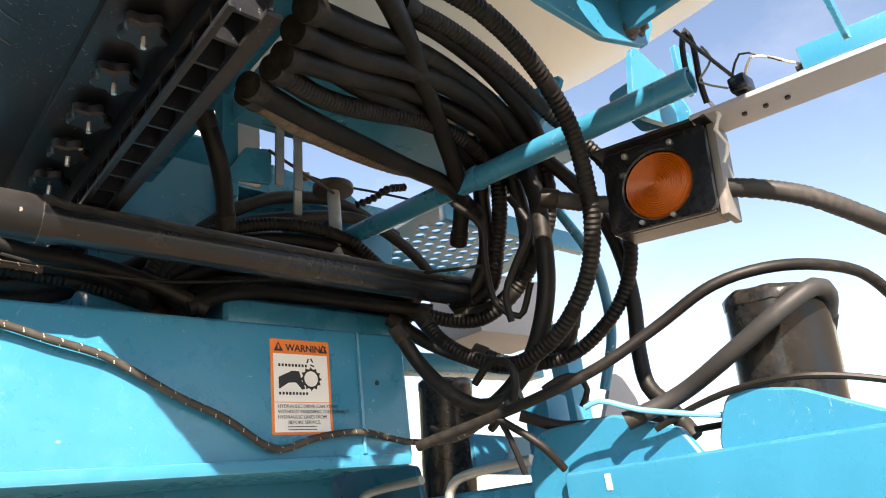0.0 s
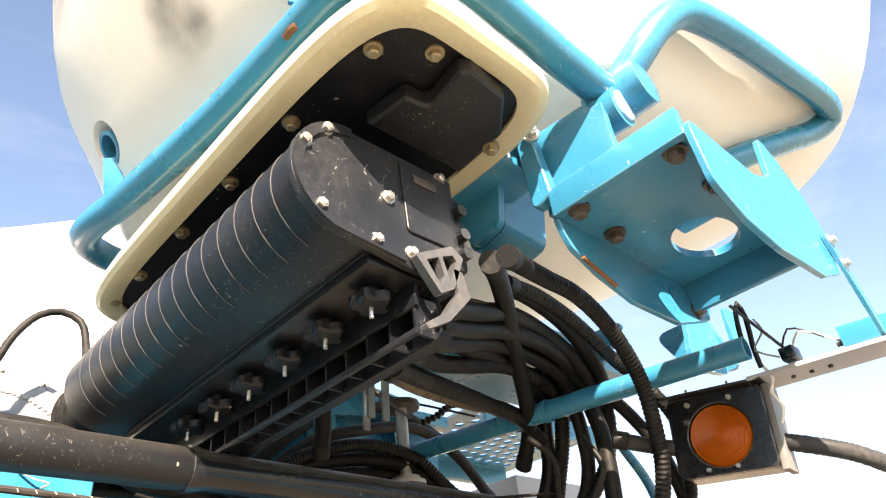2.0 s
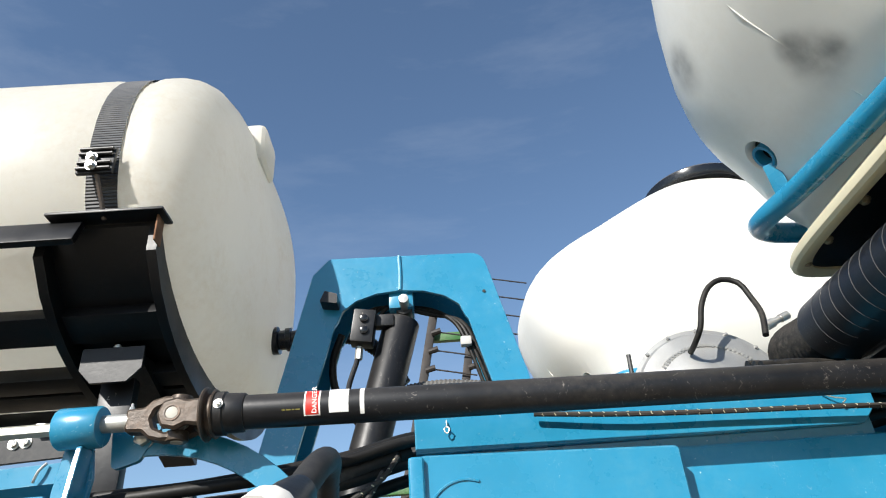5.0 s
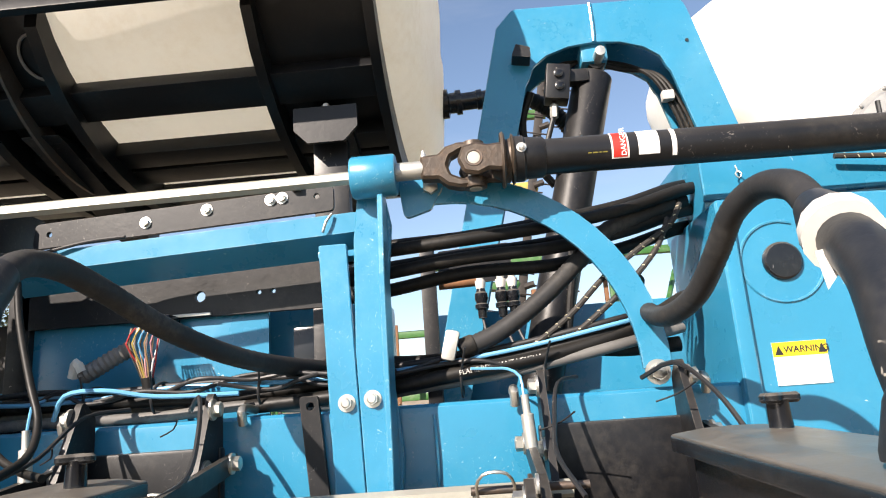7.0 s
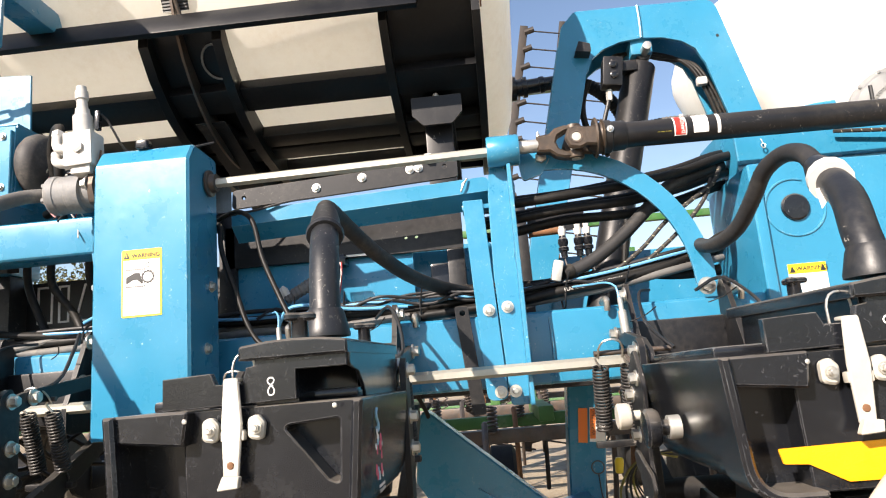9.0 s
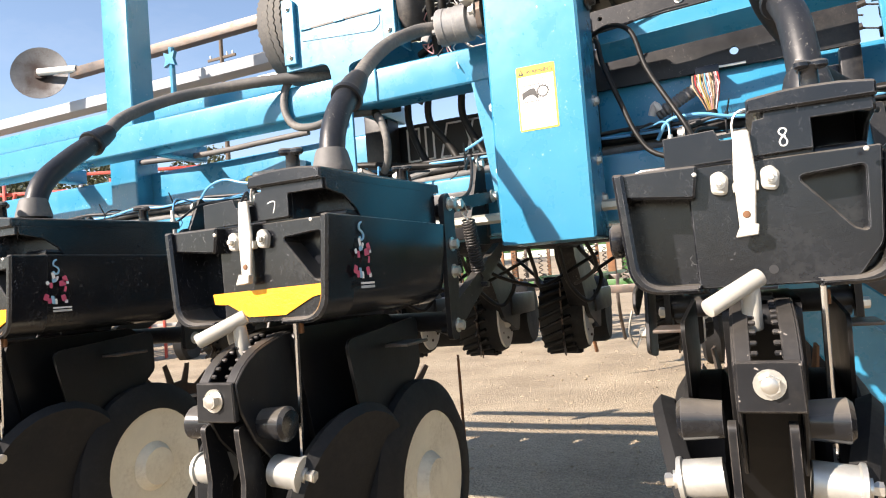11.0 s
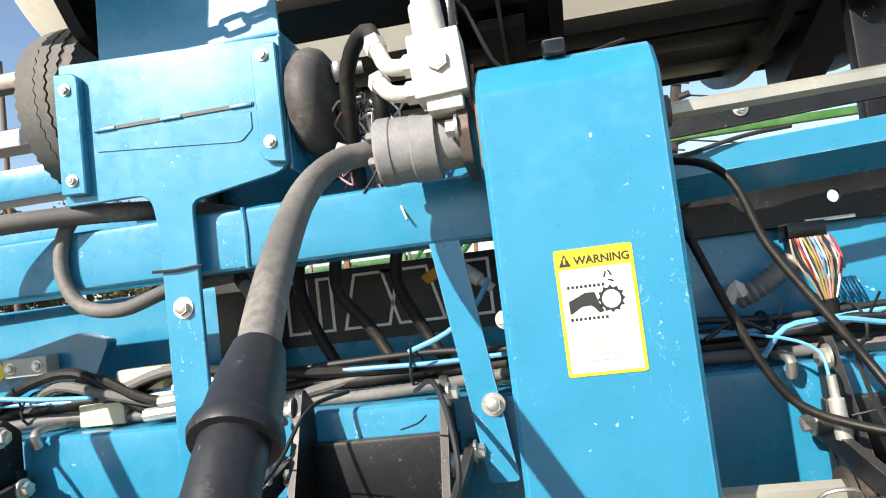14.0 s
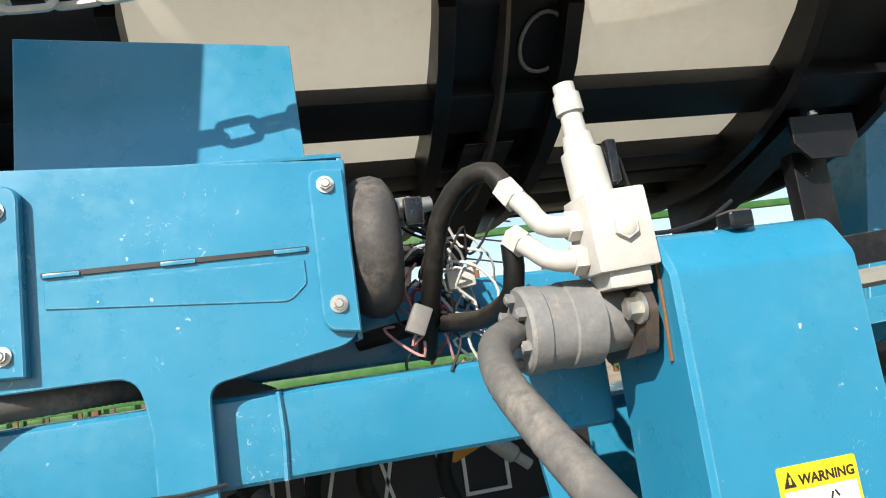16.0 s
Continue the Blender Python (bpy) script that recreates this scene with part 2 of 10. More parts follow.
        # thin downward scratches
        mp = N.new("ShaderNodeVectorMath")
        mp.operation = "MULTIPLY"
        mp.inputs[1].default_value = (260.0, 260.0, 14.0)
        L.new(wob.outputs[0], mp.inputs[0])
        sm = N.new("ShaderNodeMath")
        sm.operation = "MULTIPLY"
        L.new(ramp(tex(1.0, 2.0, 0.5, mp.outputs[0]), 0.66, 0.72, 0.0, 0.6), sm.inputs[0])
        L.new(ramp(tex(4.5, 4.0), 0.50, 0.62), sm.inputs[1])
        c = mix(sm.outputs[0], c, streak)
    if edge is not None:
        # paint rubbed thin along the edges
        bv = N.new("ShaderNodeBevel")
        bv.samples = 4
        bv.inputs["Radius"].default_value = edge_width
        dp = N.new("ShaderNodeVectorMath")
        dp.operation = "DOT_PRODUCT"
        L.new(bv.outputs[0], dp.inputs[0])
        L.new(geo.outputs["Normal"], dp.inputs[1])
        em = N.new("ShaderNodeMath")
        em.operation = "MULTIPLY"
        L.new(ramp(dp.outputs["Value"], 0.985, 0.80), em.inputs[0])
        L.new(ramp(tex(38.0, 6.0, 0.7), 0.40, 0.62, 0.0, 0.75), em.inputs[1])
        c = mix(em.outputs[0], c, edge)
    L.new(c, b.inputs["Base Color"])
    L.new(rg, b.inputs["Roughness"])
    b.inputs["Metallic"].default_value = metal
    b.inputs["Specular IOR Level"].default_value = spec
    b.inputs["Coat Weight"].default_value = coat
    b.inputs["Coat Roughness"].default_value = 0.12
    if bump:
        bp = N.new("ShaderNodeBump")
        bp.inputs["Strength"].default_value = bump
        bp.inputs["Distance"].default_value = 0.004
        L.new(tex(fine * 0.6, 6.0), bp.inputs["Height"])
        L.new(bp.outputs[0], b.inputs["Normal"])
    return m


def shine_through(m, amount):
    """Lets light pass through a thin moulded wall."""
    nt = m.node_tree
    b, out = nt.nodes["Principled BSDF"], nt.nodes["Material Output"]
    tr = nt.nodes.new("ShaderNodeBsdfTranslucent")
    mx = nt.nodes.new("ShaderNodeMixShader")
    nt.links.new(b.inputs["Base Color"].links[0].from_socket, tr.inputs[0])
    mx.inputs[0].default_value = amount
    nt.links.new(b.outputs[0], mx.inputs[1])
    nt.links.new(tr.outputs[0], mx.inputs[2])
    nt.links.new(mx.outputs[0], out.inputs[0])


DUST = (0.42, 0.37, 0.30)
BLUE = material("blue_paint", (0.016, 0.196, 0.335), 0.28, var=0.06, dirt=(0.15, 0.36, 0.42), dirt_amount=0.26, dirt_scale=3.0, streak=(0.36, 0.50, 0.56), bump=0.03, coat=0.25, edge=(0.26, 0.42, 0.50), edge_width=0.004)
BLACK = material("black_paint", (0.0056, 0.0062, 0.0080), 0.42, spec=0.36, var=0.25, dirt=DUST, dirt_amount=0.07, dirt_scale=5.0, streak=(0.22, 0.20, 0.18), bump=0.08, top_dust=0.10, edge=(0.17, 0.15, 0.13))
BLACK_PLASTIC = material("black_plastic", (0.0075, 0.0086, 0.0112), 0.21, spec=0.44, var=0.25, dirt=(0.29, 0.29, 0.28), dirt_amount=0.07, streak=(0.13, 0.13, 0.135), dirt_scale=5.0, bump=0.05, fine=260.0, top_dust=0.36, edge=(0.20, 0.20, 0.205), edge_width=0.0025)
# darker copy of the black paint, with the parts' shade put into the colour
BLACK_SHADED = material("shaded_black_paint", (0.0032, 0.0034, 0.0042), 0.40, spec=0.34, var=0.3, dirt=DUST, dirt_amount=0.025, dirt_scale=6.0, bump=0.08, edge=(0.07, 0.065, 0.06))
METER_PLASTIC = material("charcoal_plastic", (0.011, 0.0125, 0.0155), 0.42, spec=0.42, var=0.18, dirt=DUST, dirt_amount=0.06, dirt_scale=7.0, streak=(0.34, 0.31, 0.27), bump=0.12)
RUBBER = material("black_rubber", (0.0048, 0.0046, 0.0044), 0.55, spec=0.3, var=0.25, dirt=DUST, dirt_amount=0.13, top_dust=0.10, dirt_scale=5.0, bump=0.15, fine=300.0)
# black plastic of the meter; its shade and the reflected sky are in the colour
DRUM_PLASTIC = material("sky_tinted_black_plastic", (0.0050, 0.0062, 0.0095), 0.40, spec=0.34, var=0.2, dirt=DUST, dirt_amount=0.04, dirt_scale=7.0, streak=(0.28, 0.26, 0.23), bump=0.06)
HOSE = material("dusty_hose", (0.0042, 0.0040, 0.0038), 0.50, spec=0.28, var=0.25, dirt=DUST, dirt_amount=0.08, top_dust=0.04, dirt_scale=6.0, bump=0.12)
HOSE_GREY = material("grey_hose", (0.10, 0.097, 0.093), 0.62, var=0.2, dirt=DUST, dirt_amount=0.5, dirt_scale=6.0, bump=0.12)
POLY = material("cream_poly", (0.79, 0.780, 0.725), 0.36, var=0.03, scale=2.5, dirt=(0.52, 0.46, 0.34), dirt_amount=0.15, dirt_scale=2.0, bump=0.04, fine=60.0)
POLY_WHITE = material("white_poly", (0.86, 0.83, 0.755), 0.36, var=0.03, scale=2.5, dirt=(0.55, 0.42, 0.24), dirt_amount=0.3, dirt_scale=3.0, bump=0.05, fine=60.0)
RIM_POLY = material("ivory_poly", (0.74, 0.68, 0.48), 0.42, var=0.06, dirt=(0.45, 0.36, 0.22), dirt_amount=0.4, dirt_scale=7.0)
for _m, _a in ((POLY, 0.16), (POLY_WHITE, 0.58), (RIM_POLY, 0.25)):
    shine_through(_m, _a)


def smudge(m, spots, color, amount):
    """Grey rub marks of a given place and width on a moulded wall."""
    nt = m.node_tree
    N, L = nt.nodes, nt.links
    base = N["Principled BSDF"].inputs["Base Color"].links[0].from_socket
    geo = N.new("ShaderNodeNewGeometry")
    nz = N.new("ShaderNodeTexNoise")
    nz.inputs["Scale"].default_value, nz.inputs["Detail"].default_value = 22.0, 5.0
    L.new(geo.outputs["Position"], nz.inputs["Vector"])
    for c, r in spots:
        d = N.new("ShaderNodeVectorMath")
        d.operation = "DISTANCE"
        d.inputs[1].default_value = c
        L.new(geo.outputs["Position"], d.inputs[0])
        f = N.new("ShaderNodeMapRange")
        f.interpolation_type = "SMOOTHSTEP"
        f.inputs[1].default_value, f.inputs[2].default_value, f.inputs[3].default_value, f.inputs[4].default_value = r, r * 0.1, 0.0, amount
        L.new(d.outputs["Value"], f.inputs[0])
        k = N.new("ShaderNodeMath")
        k.operation = "MULTIPLY"
        L.new(f.outputs[0], k.inputs[0])
        L.new(nz.outputs["Fac"], k.inputs[1])
        x = N.new("ShaderNodeMix")
        x.data_type = "RGBA"
        L.new(k.outputs[0], x.inputs[0])
        L.new(base, x.inputs[6])
        x.inputs[7].default_value = (*color, 1)
        base = x.outputs[2]
    L.new(base, N["Principled BSDF"].inputs["Base Color"])


smudge(POLY, (((-0.045, 0.640, 2.420), 0.085), ((-0.075, 0.650, 2.458), 0.05), ((-0.170, 0.878, 2.646), 0.09), ((-0.03, 0.60, 2.40), 0.05)), (0.10, 0.10, 0.10), 1.1)
ZINC = material("zinc_bolt", (0.62, 0.60, 0.55), 0.38, metal=0.9, var=0.15, dirt=(0.25, 0.17, 0.10), dirt_amount=0.4, dirt_scale=30.0, bump=0.1)
GALV = material("galvanised", (0.52, 0.52, 0.49), 0.45, metal=0.7, var=0.2, dirt=DUST, dirt_amount=0.6, dirt_scale=9.0, bump=0.12)
HEX = material("hex_steel", (0.46, 0.45, 0.39), 0.42, metal=0.55, var=0.14, dirt=(0.30, 0.23, 0.14), dirt_amount=0.5, dirt_scale=9.0)
ALU = material("cast_aluminium", (0.40, 0.40, 0.39), 0.48, metal=0.75, var=0.1, dirt=DUST, dirt_amount=0.3, dirt_scale=8.0, bump=0.2, fine=220.0)
STEEL = material("worn_steel", (0.10, 0.085, 0.075), 0.45, metal=0.6, var=0.3, dirt=(0.22, 0.11, 0.05), dirt_amount=0.7, dirt_scale=16.0, bump=0.25)
RUST = material("rusty_steel", (0.20, 0.095, 0.045), 0.7, metal=0.3, var=0.35, dirt=(0.06, 0.04, 0.03), dirt_amount=0.7, dirt_scale=22.0, bump=0.3)
FORGED = material("forged_iron", (0.060, 0.045, 0.034), 0.42, metal=0.35, var=0.35, dirt=(0.20, 0.12, 0.07), dirt_amount=0.45, dirt_scale=22.0, bump=0.3, edge=(0.26, 0.19, 0.13), edge_width=0.003)
CAST = material("grey_cast", (0.40, 0.385, 0.34), 0.6, var=0.15, dirt=DUST, dirt_amount=0.6, dirt_scale=12.0, bump=0.2)
SPRAY = material("grey_overspray", (0.47, 0.46, 0.435), 0.6, var=0.12, dirt=(0.35, 0.31, 0.25), dirt_amount=0.6, dirt_scale=14.0, bump=0.15)
MOTOR = material("dusty_motor", (0.17, 0.175, 0.18), 0.62, var=0.25, dirt=DUST, dirt_amount=0.6, dirt_scale=12.0, streak=(0.20, 0.10, 0.05), bump=0.2)
YELLOW = material("yellow_reflector", (0.86, 0.36, 0.003), 0.42, var=0.05, scale=20, bump=0.25, fine=500.0)
AMBER = material("amber_lens", (0.42, 0.085, 0.004), 0.2, var=0.1, scale=30, bump=0.3, fine=300, coat=0.5)
WHITE = material("white_print", (0.80, 0.79, 0.76), 0.45, var=0.04, dirt=DUST, dirt_amount=0.15)
INK = material("black_print", (0.015, 0.015, 0.016), 0.5, var=0.1)
ORANGE = material("orange_print", (0.80, 0.20, 0.03), 0.45, var=0.05)
YELLOW_PRINT = material("yellow_print", (0.82, 0.55, 0.02), 0.45, var=0.05)
RED = material("red_print", (0.55, 0.03, 0.02), 0.45, var=0.08)
YELLOW_WORN = material("worn_print", (0.20, 0.17, 0.03), 0.5, var=0.3)
PINK = material("pink_print", (0.62, 0.09, 0.16), 0.45, var=0.15)
LBLUE = material("pale_blue_print", (0.25, 0.48, 0.62), 0.45, var=0.1)
CHROME = material("bright_rod", (0.75, 0.75, 0.74), 0.14, metal=1.0, var=0.04, bump=0.0)
TYRE = material("tyre_rubber", (0.009, 0.0092, 0.0098), 0.68, spec=0.3, var=0.3, dirt=DUST, dirt_amount=0.045, dirt_scale=5.0, bump=0.25)
DUSTY_RUBBER = material("dusty_rubber", (0.050, 0.049, 0.050), 0.6, spec=0.3, var=0.2, dirt=DUST, dirt_amount=0.3, dirt_scale=7.0, bump=0.1)
TYRE_DUSTY = material("dusty_tyre", (0.10, 0.098, 0.095), 0.75, spec=0.3, var=0.2, dirt=DUST, dirt_amount=0.3, dirt_scale=6.0, bump=0.2)
WHEEL_CREAM = material("cream_wheel", (0.66, 0.62, 0.50), 0.5, var=0.08, dirt=(0.30, 0.24, 0.16), dirt_amount=0.6, dirt_scale=8.0)
GREEN = material("green_paint", (0.026, 0.115, 0.020), 0.45, var=0.15, dirt=DUST, dirt_amount=0.4)
RED_PAINT = material("red_paint", (0.45, 0.05, 0.03), 0.5, var=0.2, dirt=DUST, dirt_amount=0.4)
ORANGE_PAINT = material("orange_paint", (0.75, 0.13, 0.02), 0.5, var=0.15, dirt=DUST, dirt_amount=0.3)
WIRE_BLUE = material("blue_wire", (0.10, 0.33, 0.55), 0.4, var=0.1)
WIRE_RED = material("red_wire", (0.35, 0.03, 0.03), 0.45, var=0.1)
WIRE_YEL = material("yellow_wire", (0.36, 0.27, 0.06), 0.45, var=0.1)
WIRE_TAN = material("tan_wire", (0.30, 0.20, 0.11), 0.5, var=0.2)
WIRE_PINK = material("pink_wire", (0.45, 0.22, 0.22), 0.5, var=0.2)
WIRE_WHITE = material("white_wire", (0.62, 0.60, 0.56), 0.45, var=0.1)
CONDUIT = material("grey_conduit", (0.17, 0.165, 0.16), 0.5, var=0.2, dirt=DUST, dirt_amount=0.5, dirt_scale=9.0)

# ---- ground ----
def gravel_material():
    m = bpy.data.materials.new("gravel")
    m.use_nodes = True
    nt = m.node_tree
    N, L = nt.nodes, nt.links
    b = N["Principled BSDF"]
    geo = N.new("ShaderNodeNewGeometry")

    def nz(s, d=6.0):
        t = N.new("ShaderNodeTexNoise")
        t.inputs["Scale"].default_value, t.inputs["Detail"].default_value = s, d
        L.new(geo.outputs["Position"], t.inputs["Vector"])
        return t.outputs["Fac"]

    vo = N.new("ShaderNodeTexVoronoi")
    vo.inputs["Scale"].default_value = 55.0
    L.new(geo.outputs["Position"], vo.inputs["Vector"])
    r = N.new("ShaderNodeValToRGB")
    r.color_ramp.elements[0].position, r.color_ramp.elements[0].color = 0.3, (0.250, 0.198, 0.136, 1)
    r.color_ramp.elements[1].position, r.color_ramp.elements[1].color = 0.72, (0.400, 0.328, 0.232, 1)
    L.new(nz(1.3), r.inputs[0])
    mx = N.new("ShaderNodeMix")
    mx.data_type, mx.blend_type = "RGBA", "MULTIPLY"
    mx.inputs[0].default_value = 0.55
    L.new(r.outputs[0], mx.inputs[6])
    r2 = N.new("ShaderNodeValToRGB")
    r2.color_ramp.elements[0].color, r2.color_ramp.elements[1].color = (0.45, 0.43, 0.40, 1), (1, 1, 1, 1)
    sep = N.new("ShaderNodeSeparateColor")
    L.new(vo.outputs["Color"], sep.inputs[0])
    L.new(sep.outputs[0], r2.inputs[0])
    L.new(r2.outputs[0], mx.inputs[7])
    L.new(mx.outputs[2], b.inputs["Base Color"])
    b.inputs["Roughness"].default_value = 0.92
    bp = N.new("ShaderNodeBump")
    bp.inputs["Strength"].default_value, bp.inputs["Distance"].default_value = 0.8, 0.012
    ad = N.new("ShaderNodeMath")
    ad.operation = "ADD"
    L.new(vo.outputs["Distance"], ad.inputs[0])
    L.new(nz(28.0, 8.0), ad.inputs[1])
    L.new(ad.outputs[0], bp.inputs["Height"])
    L.new(bp.outputs[0], b.inputs["Normal"])
    return m


GRAVEL = gravel_material()


def build_ground():
    bm = B()
    n = 60
    xs = [math.copysign(abs(i / n) ** 3.0 * 900, i) - 2 for i in range(-n, n + 1)]
    ys = [math.copysign(abs(i / n) ** 3.0 * 900, i) + 4 for i in range(-n, n + 1)]
    vs = [[bm.verts.new((x, y, 0.035 * (noise.noise(Vector((x * 0.35, y * 0.35, 3))) + 0.4 * noise.noise(Vector((x * 1.3, y * 1.3, 7)))) + max(0.0, (math.hypot(x, y) - 14)) * 0.055 * min(1.0, 60 / max(1, math.hypot(x, y))))) for x in xs] for y in ys]
    for j in range(len(ys) - 1):
        for i in range(len(xs) - 1):
            bm.faces.new((vs[j][i], vs[j][i + 1], vs[j + 1][i + 1], vs[j + 1][i]))
    tagged(new("ground", finish("ground", bm, GRAVEL, 180)), "tan gravel yard, dusty and uneven", "ground", kind="structure")
    bm = B()
    rng = random.Random(4)
    for _ in range(2600):
        x, y = rng.uniform(-8.5, 2.0), rng.uniform(1.2, 9.0)
        s = rng.choice((0.006, 0.008, 0.010, 0.014, 0.02))
        t = bmesh.new()
        bmesh.ops.create_icosphere(t, subdivisions=1, radius=s)
        z = 0.035 * (noise.noise(Vector((x * 0.35, y * 0.35, 3))) + 0.4 * noise.noise(Vector((x * 1.3, y * 1.3, 7))))
        for v in t.verts:
            v.co = Vector((v.co.x * rng.uniform(0.7, 1.3), v.co.y * rng.uniform(0.7, 1.3), v.co.z * rng.uniform(0.4, 0.8))) + Vector((x, y, z))
        pts = [v.co.copy() for v in t.verts]
        fs = [[v.index for v in f.verts] for f in t.faces]
        t.free()
        nv = [bm.verts.new(p) for p in pts]
        for f in fs:
            bm.faces.new([nv[i] for i in f])
    single("gravel_stones", bm, GRAVEL, "loose tan stones scattered over the gravel yard", "gravel", kind="stuff")


build_ground()


# ---- planter frame ----
def bolts(parent, spots, axis, r=0.011, h=0.008, mat=None, name="bolt"):
    for p in spots:
        part(name, hexhead(B(), p, axis, r, h), mat or ZINC, parent)


def build_toolbar():
    t = thing("rear_toolbar", "long blue square steel toolbar carrying the planter row units", "toolbar", (-2.9, 1.09, 1.3))
    part("beam", bx(B(), -5.4, -0.62, 1.004, 1.178, 1.303, 1.483, 0.014, seg=3), BLUE, t)
    for x in (-5.4, -0.62):
        part("end_cap", bx(B(), x - 0.004, x + 0.004, 1.006, 1.172, 1.309, 1.477, 0.003), BLUE, t)
    for x in (-4.55, -3.78, -2.27, -1.40):
        part("weld_bead", tube(B(), [(x, 0.999, 1.32), (x + 0.002, 0.998, 1.39), (x, 0.999, 1.465)], 0.003, n=6), BLUE, t)
    f = thing("front_toolbar", "blue square front toolbar with a black decal carrying white outlined letters", "toolbar", (-2.9, 1.45, 1.5))
    part("beam", bx(B(), -5.6, -1.52, 1.30, 1.50, 1.50, 1.73, 0.016, seg=3), BLUE, f)
    part("lower_beam", bx(B(), -5.6, -1.52, 1.33, 1.47, 1.36, 1.47, 0.014, seg=3), BLUE, f)
    part("decal", bx(B(), -3.05, -2.34, 1.2975, 1.3005, 1.575, 1.728, 0), INK, f, "black decal with white outlined bars")
    # the maker's lettering as plain outlined bars
    x = -2.93
    for w, lean in ((0.05, 0.0), (0.035, 0.0), (0.10, 0.03), (0.10, -0.03), (0.08, 0.0)):
        o = [(x, 1.60), (x + w, 1.60), (x + w + lean, 1.715), (x + lean, 1.715)]
        c = sum(p[0] for p in o) / 4, sum(p[1] for p in o) / 4
        inner = [(c[0] + (p[0] - c[0]) * (1 - 0.012 / w), c[1] + (p[1] - c[1]) * 0.90) for p in o]
        part("letter_bar", prism(B(), o, face_y(1.2945), 0.003, [inner]), WHITE, f, "white outlined bar")
        x += w + 0.018
    for k, (z, w) in enumerate(((1.625, 0.05), (1.607, 0.06))):
        part("print_bar", bx(B(), -3.03, -3.03 + w, 1.2955, 1.2985, z, z + 0.007, 0), WHITE, f, "small white line of print")


build_toolbar()


def build_upper_beam():
    t = thing("upper_beam", "blue rectangular upper frame beam, dusty and scuffed", "beam", (-3.3, 1.0, 1.72))
    part("beam", bx(B(), -5.4, -2.44, 0.95, 1.05, 1.725, 1.826, 0.012, seg=3), BLUE, t)
    part("weld", tube(B(), [(-2.845, 0.948, 1.727), (-2.843, 0.947, 1.78), (-2.845, 0.949, 1.825)], 0.0035, n=6), BLUE, t)
    c = thing("channel_beam", "blue folded channel beam with rounded corner", "beam", (-1.85, 1.05, 1.77))
    part("web", prism(B(), rounded([(-2.21, 1.781), (-1.515, 1.812), (-1.515, 1.851), (-2.21, 1.820)], [0.002, 0.002, 0.03, 0.002]), face_y(1.035), 0.006), BLUE, c)
    sl = B()
    q = [sl.verts.new(p) for p in ((-2.21, 1.035, 1.781), (-1.515, 1.035, 1.812), (-1.515, 1.085, 1.776), (-2.21, 1.085, 1.745), (-2.21, 1.041, 1.787), (-1.515, 1.041, 1.818), (-1.515, 1.091, 1.782), (-2.21, 1.091, 1.751))]
    for f in ((0, 1, 2, 3), (7, 6, 5, 4), (0, 4, 5, 1), (3, 2, 6, 7), (1, 5, 6, 2), (0, 3, 7, 4)):
        sl.faces.new([q[i] for i in f])
    part("lower_fold", sl, BLUE, c)
    part("cotter_pin", tube(B(), [(-1.572, 1.028, 1.848), (-1.582, 1.022, 1.832), (-1.590, 1.026, 1.812)], 0.0028, n=6), ZINC, c)


build_upper_beam()


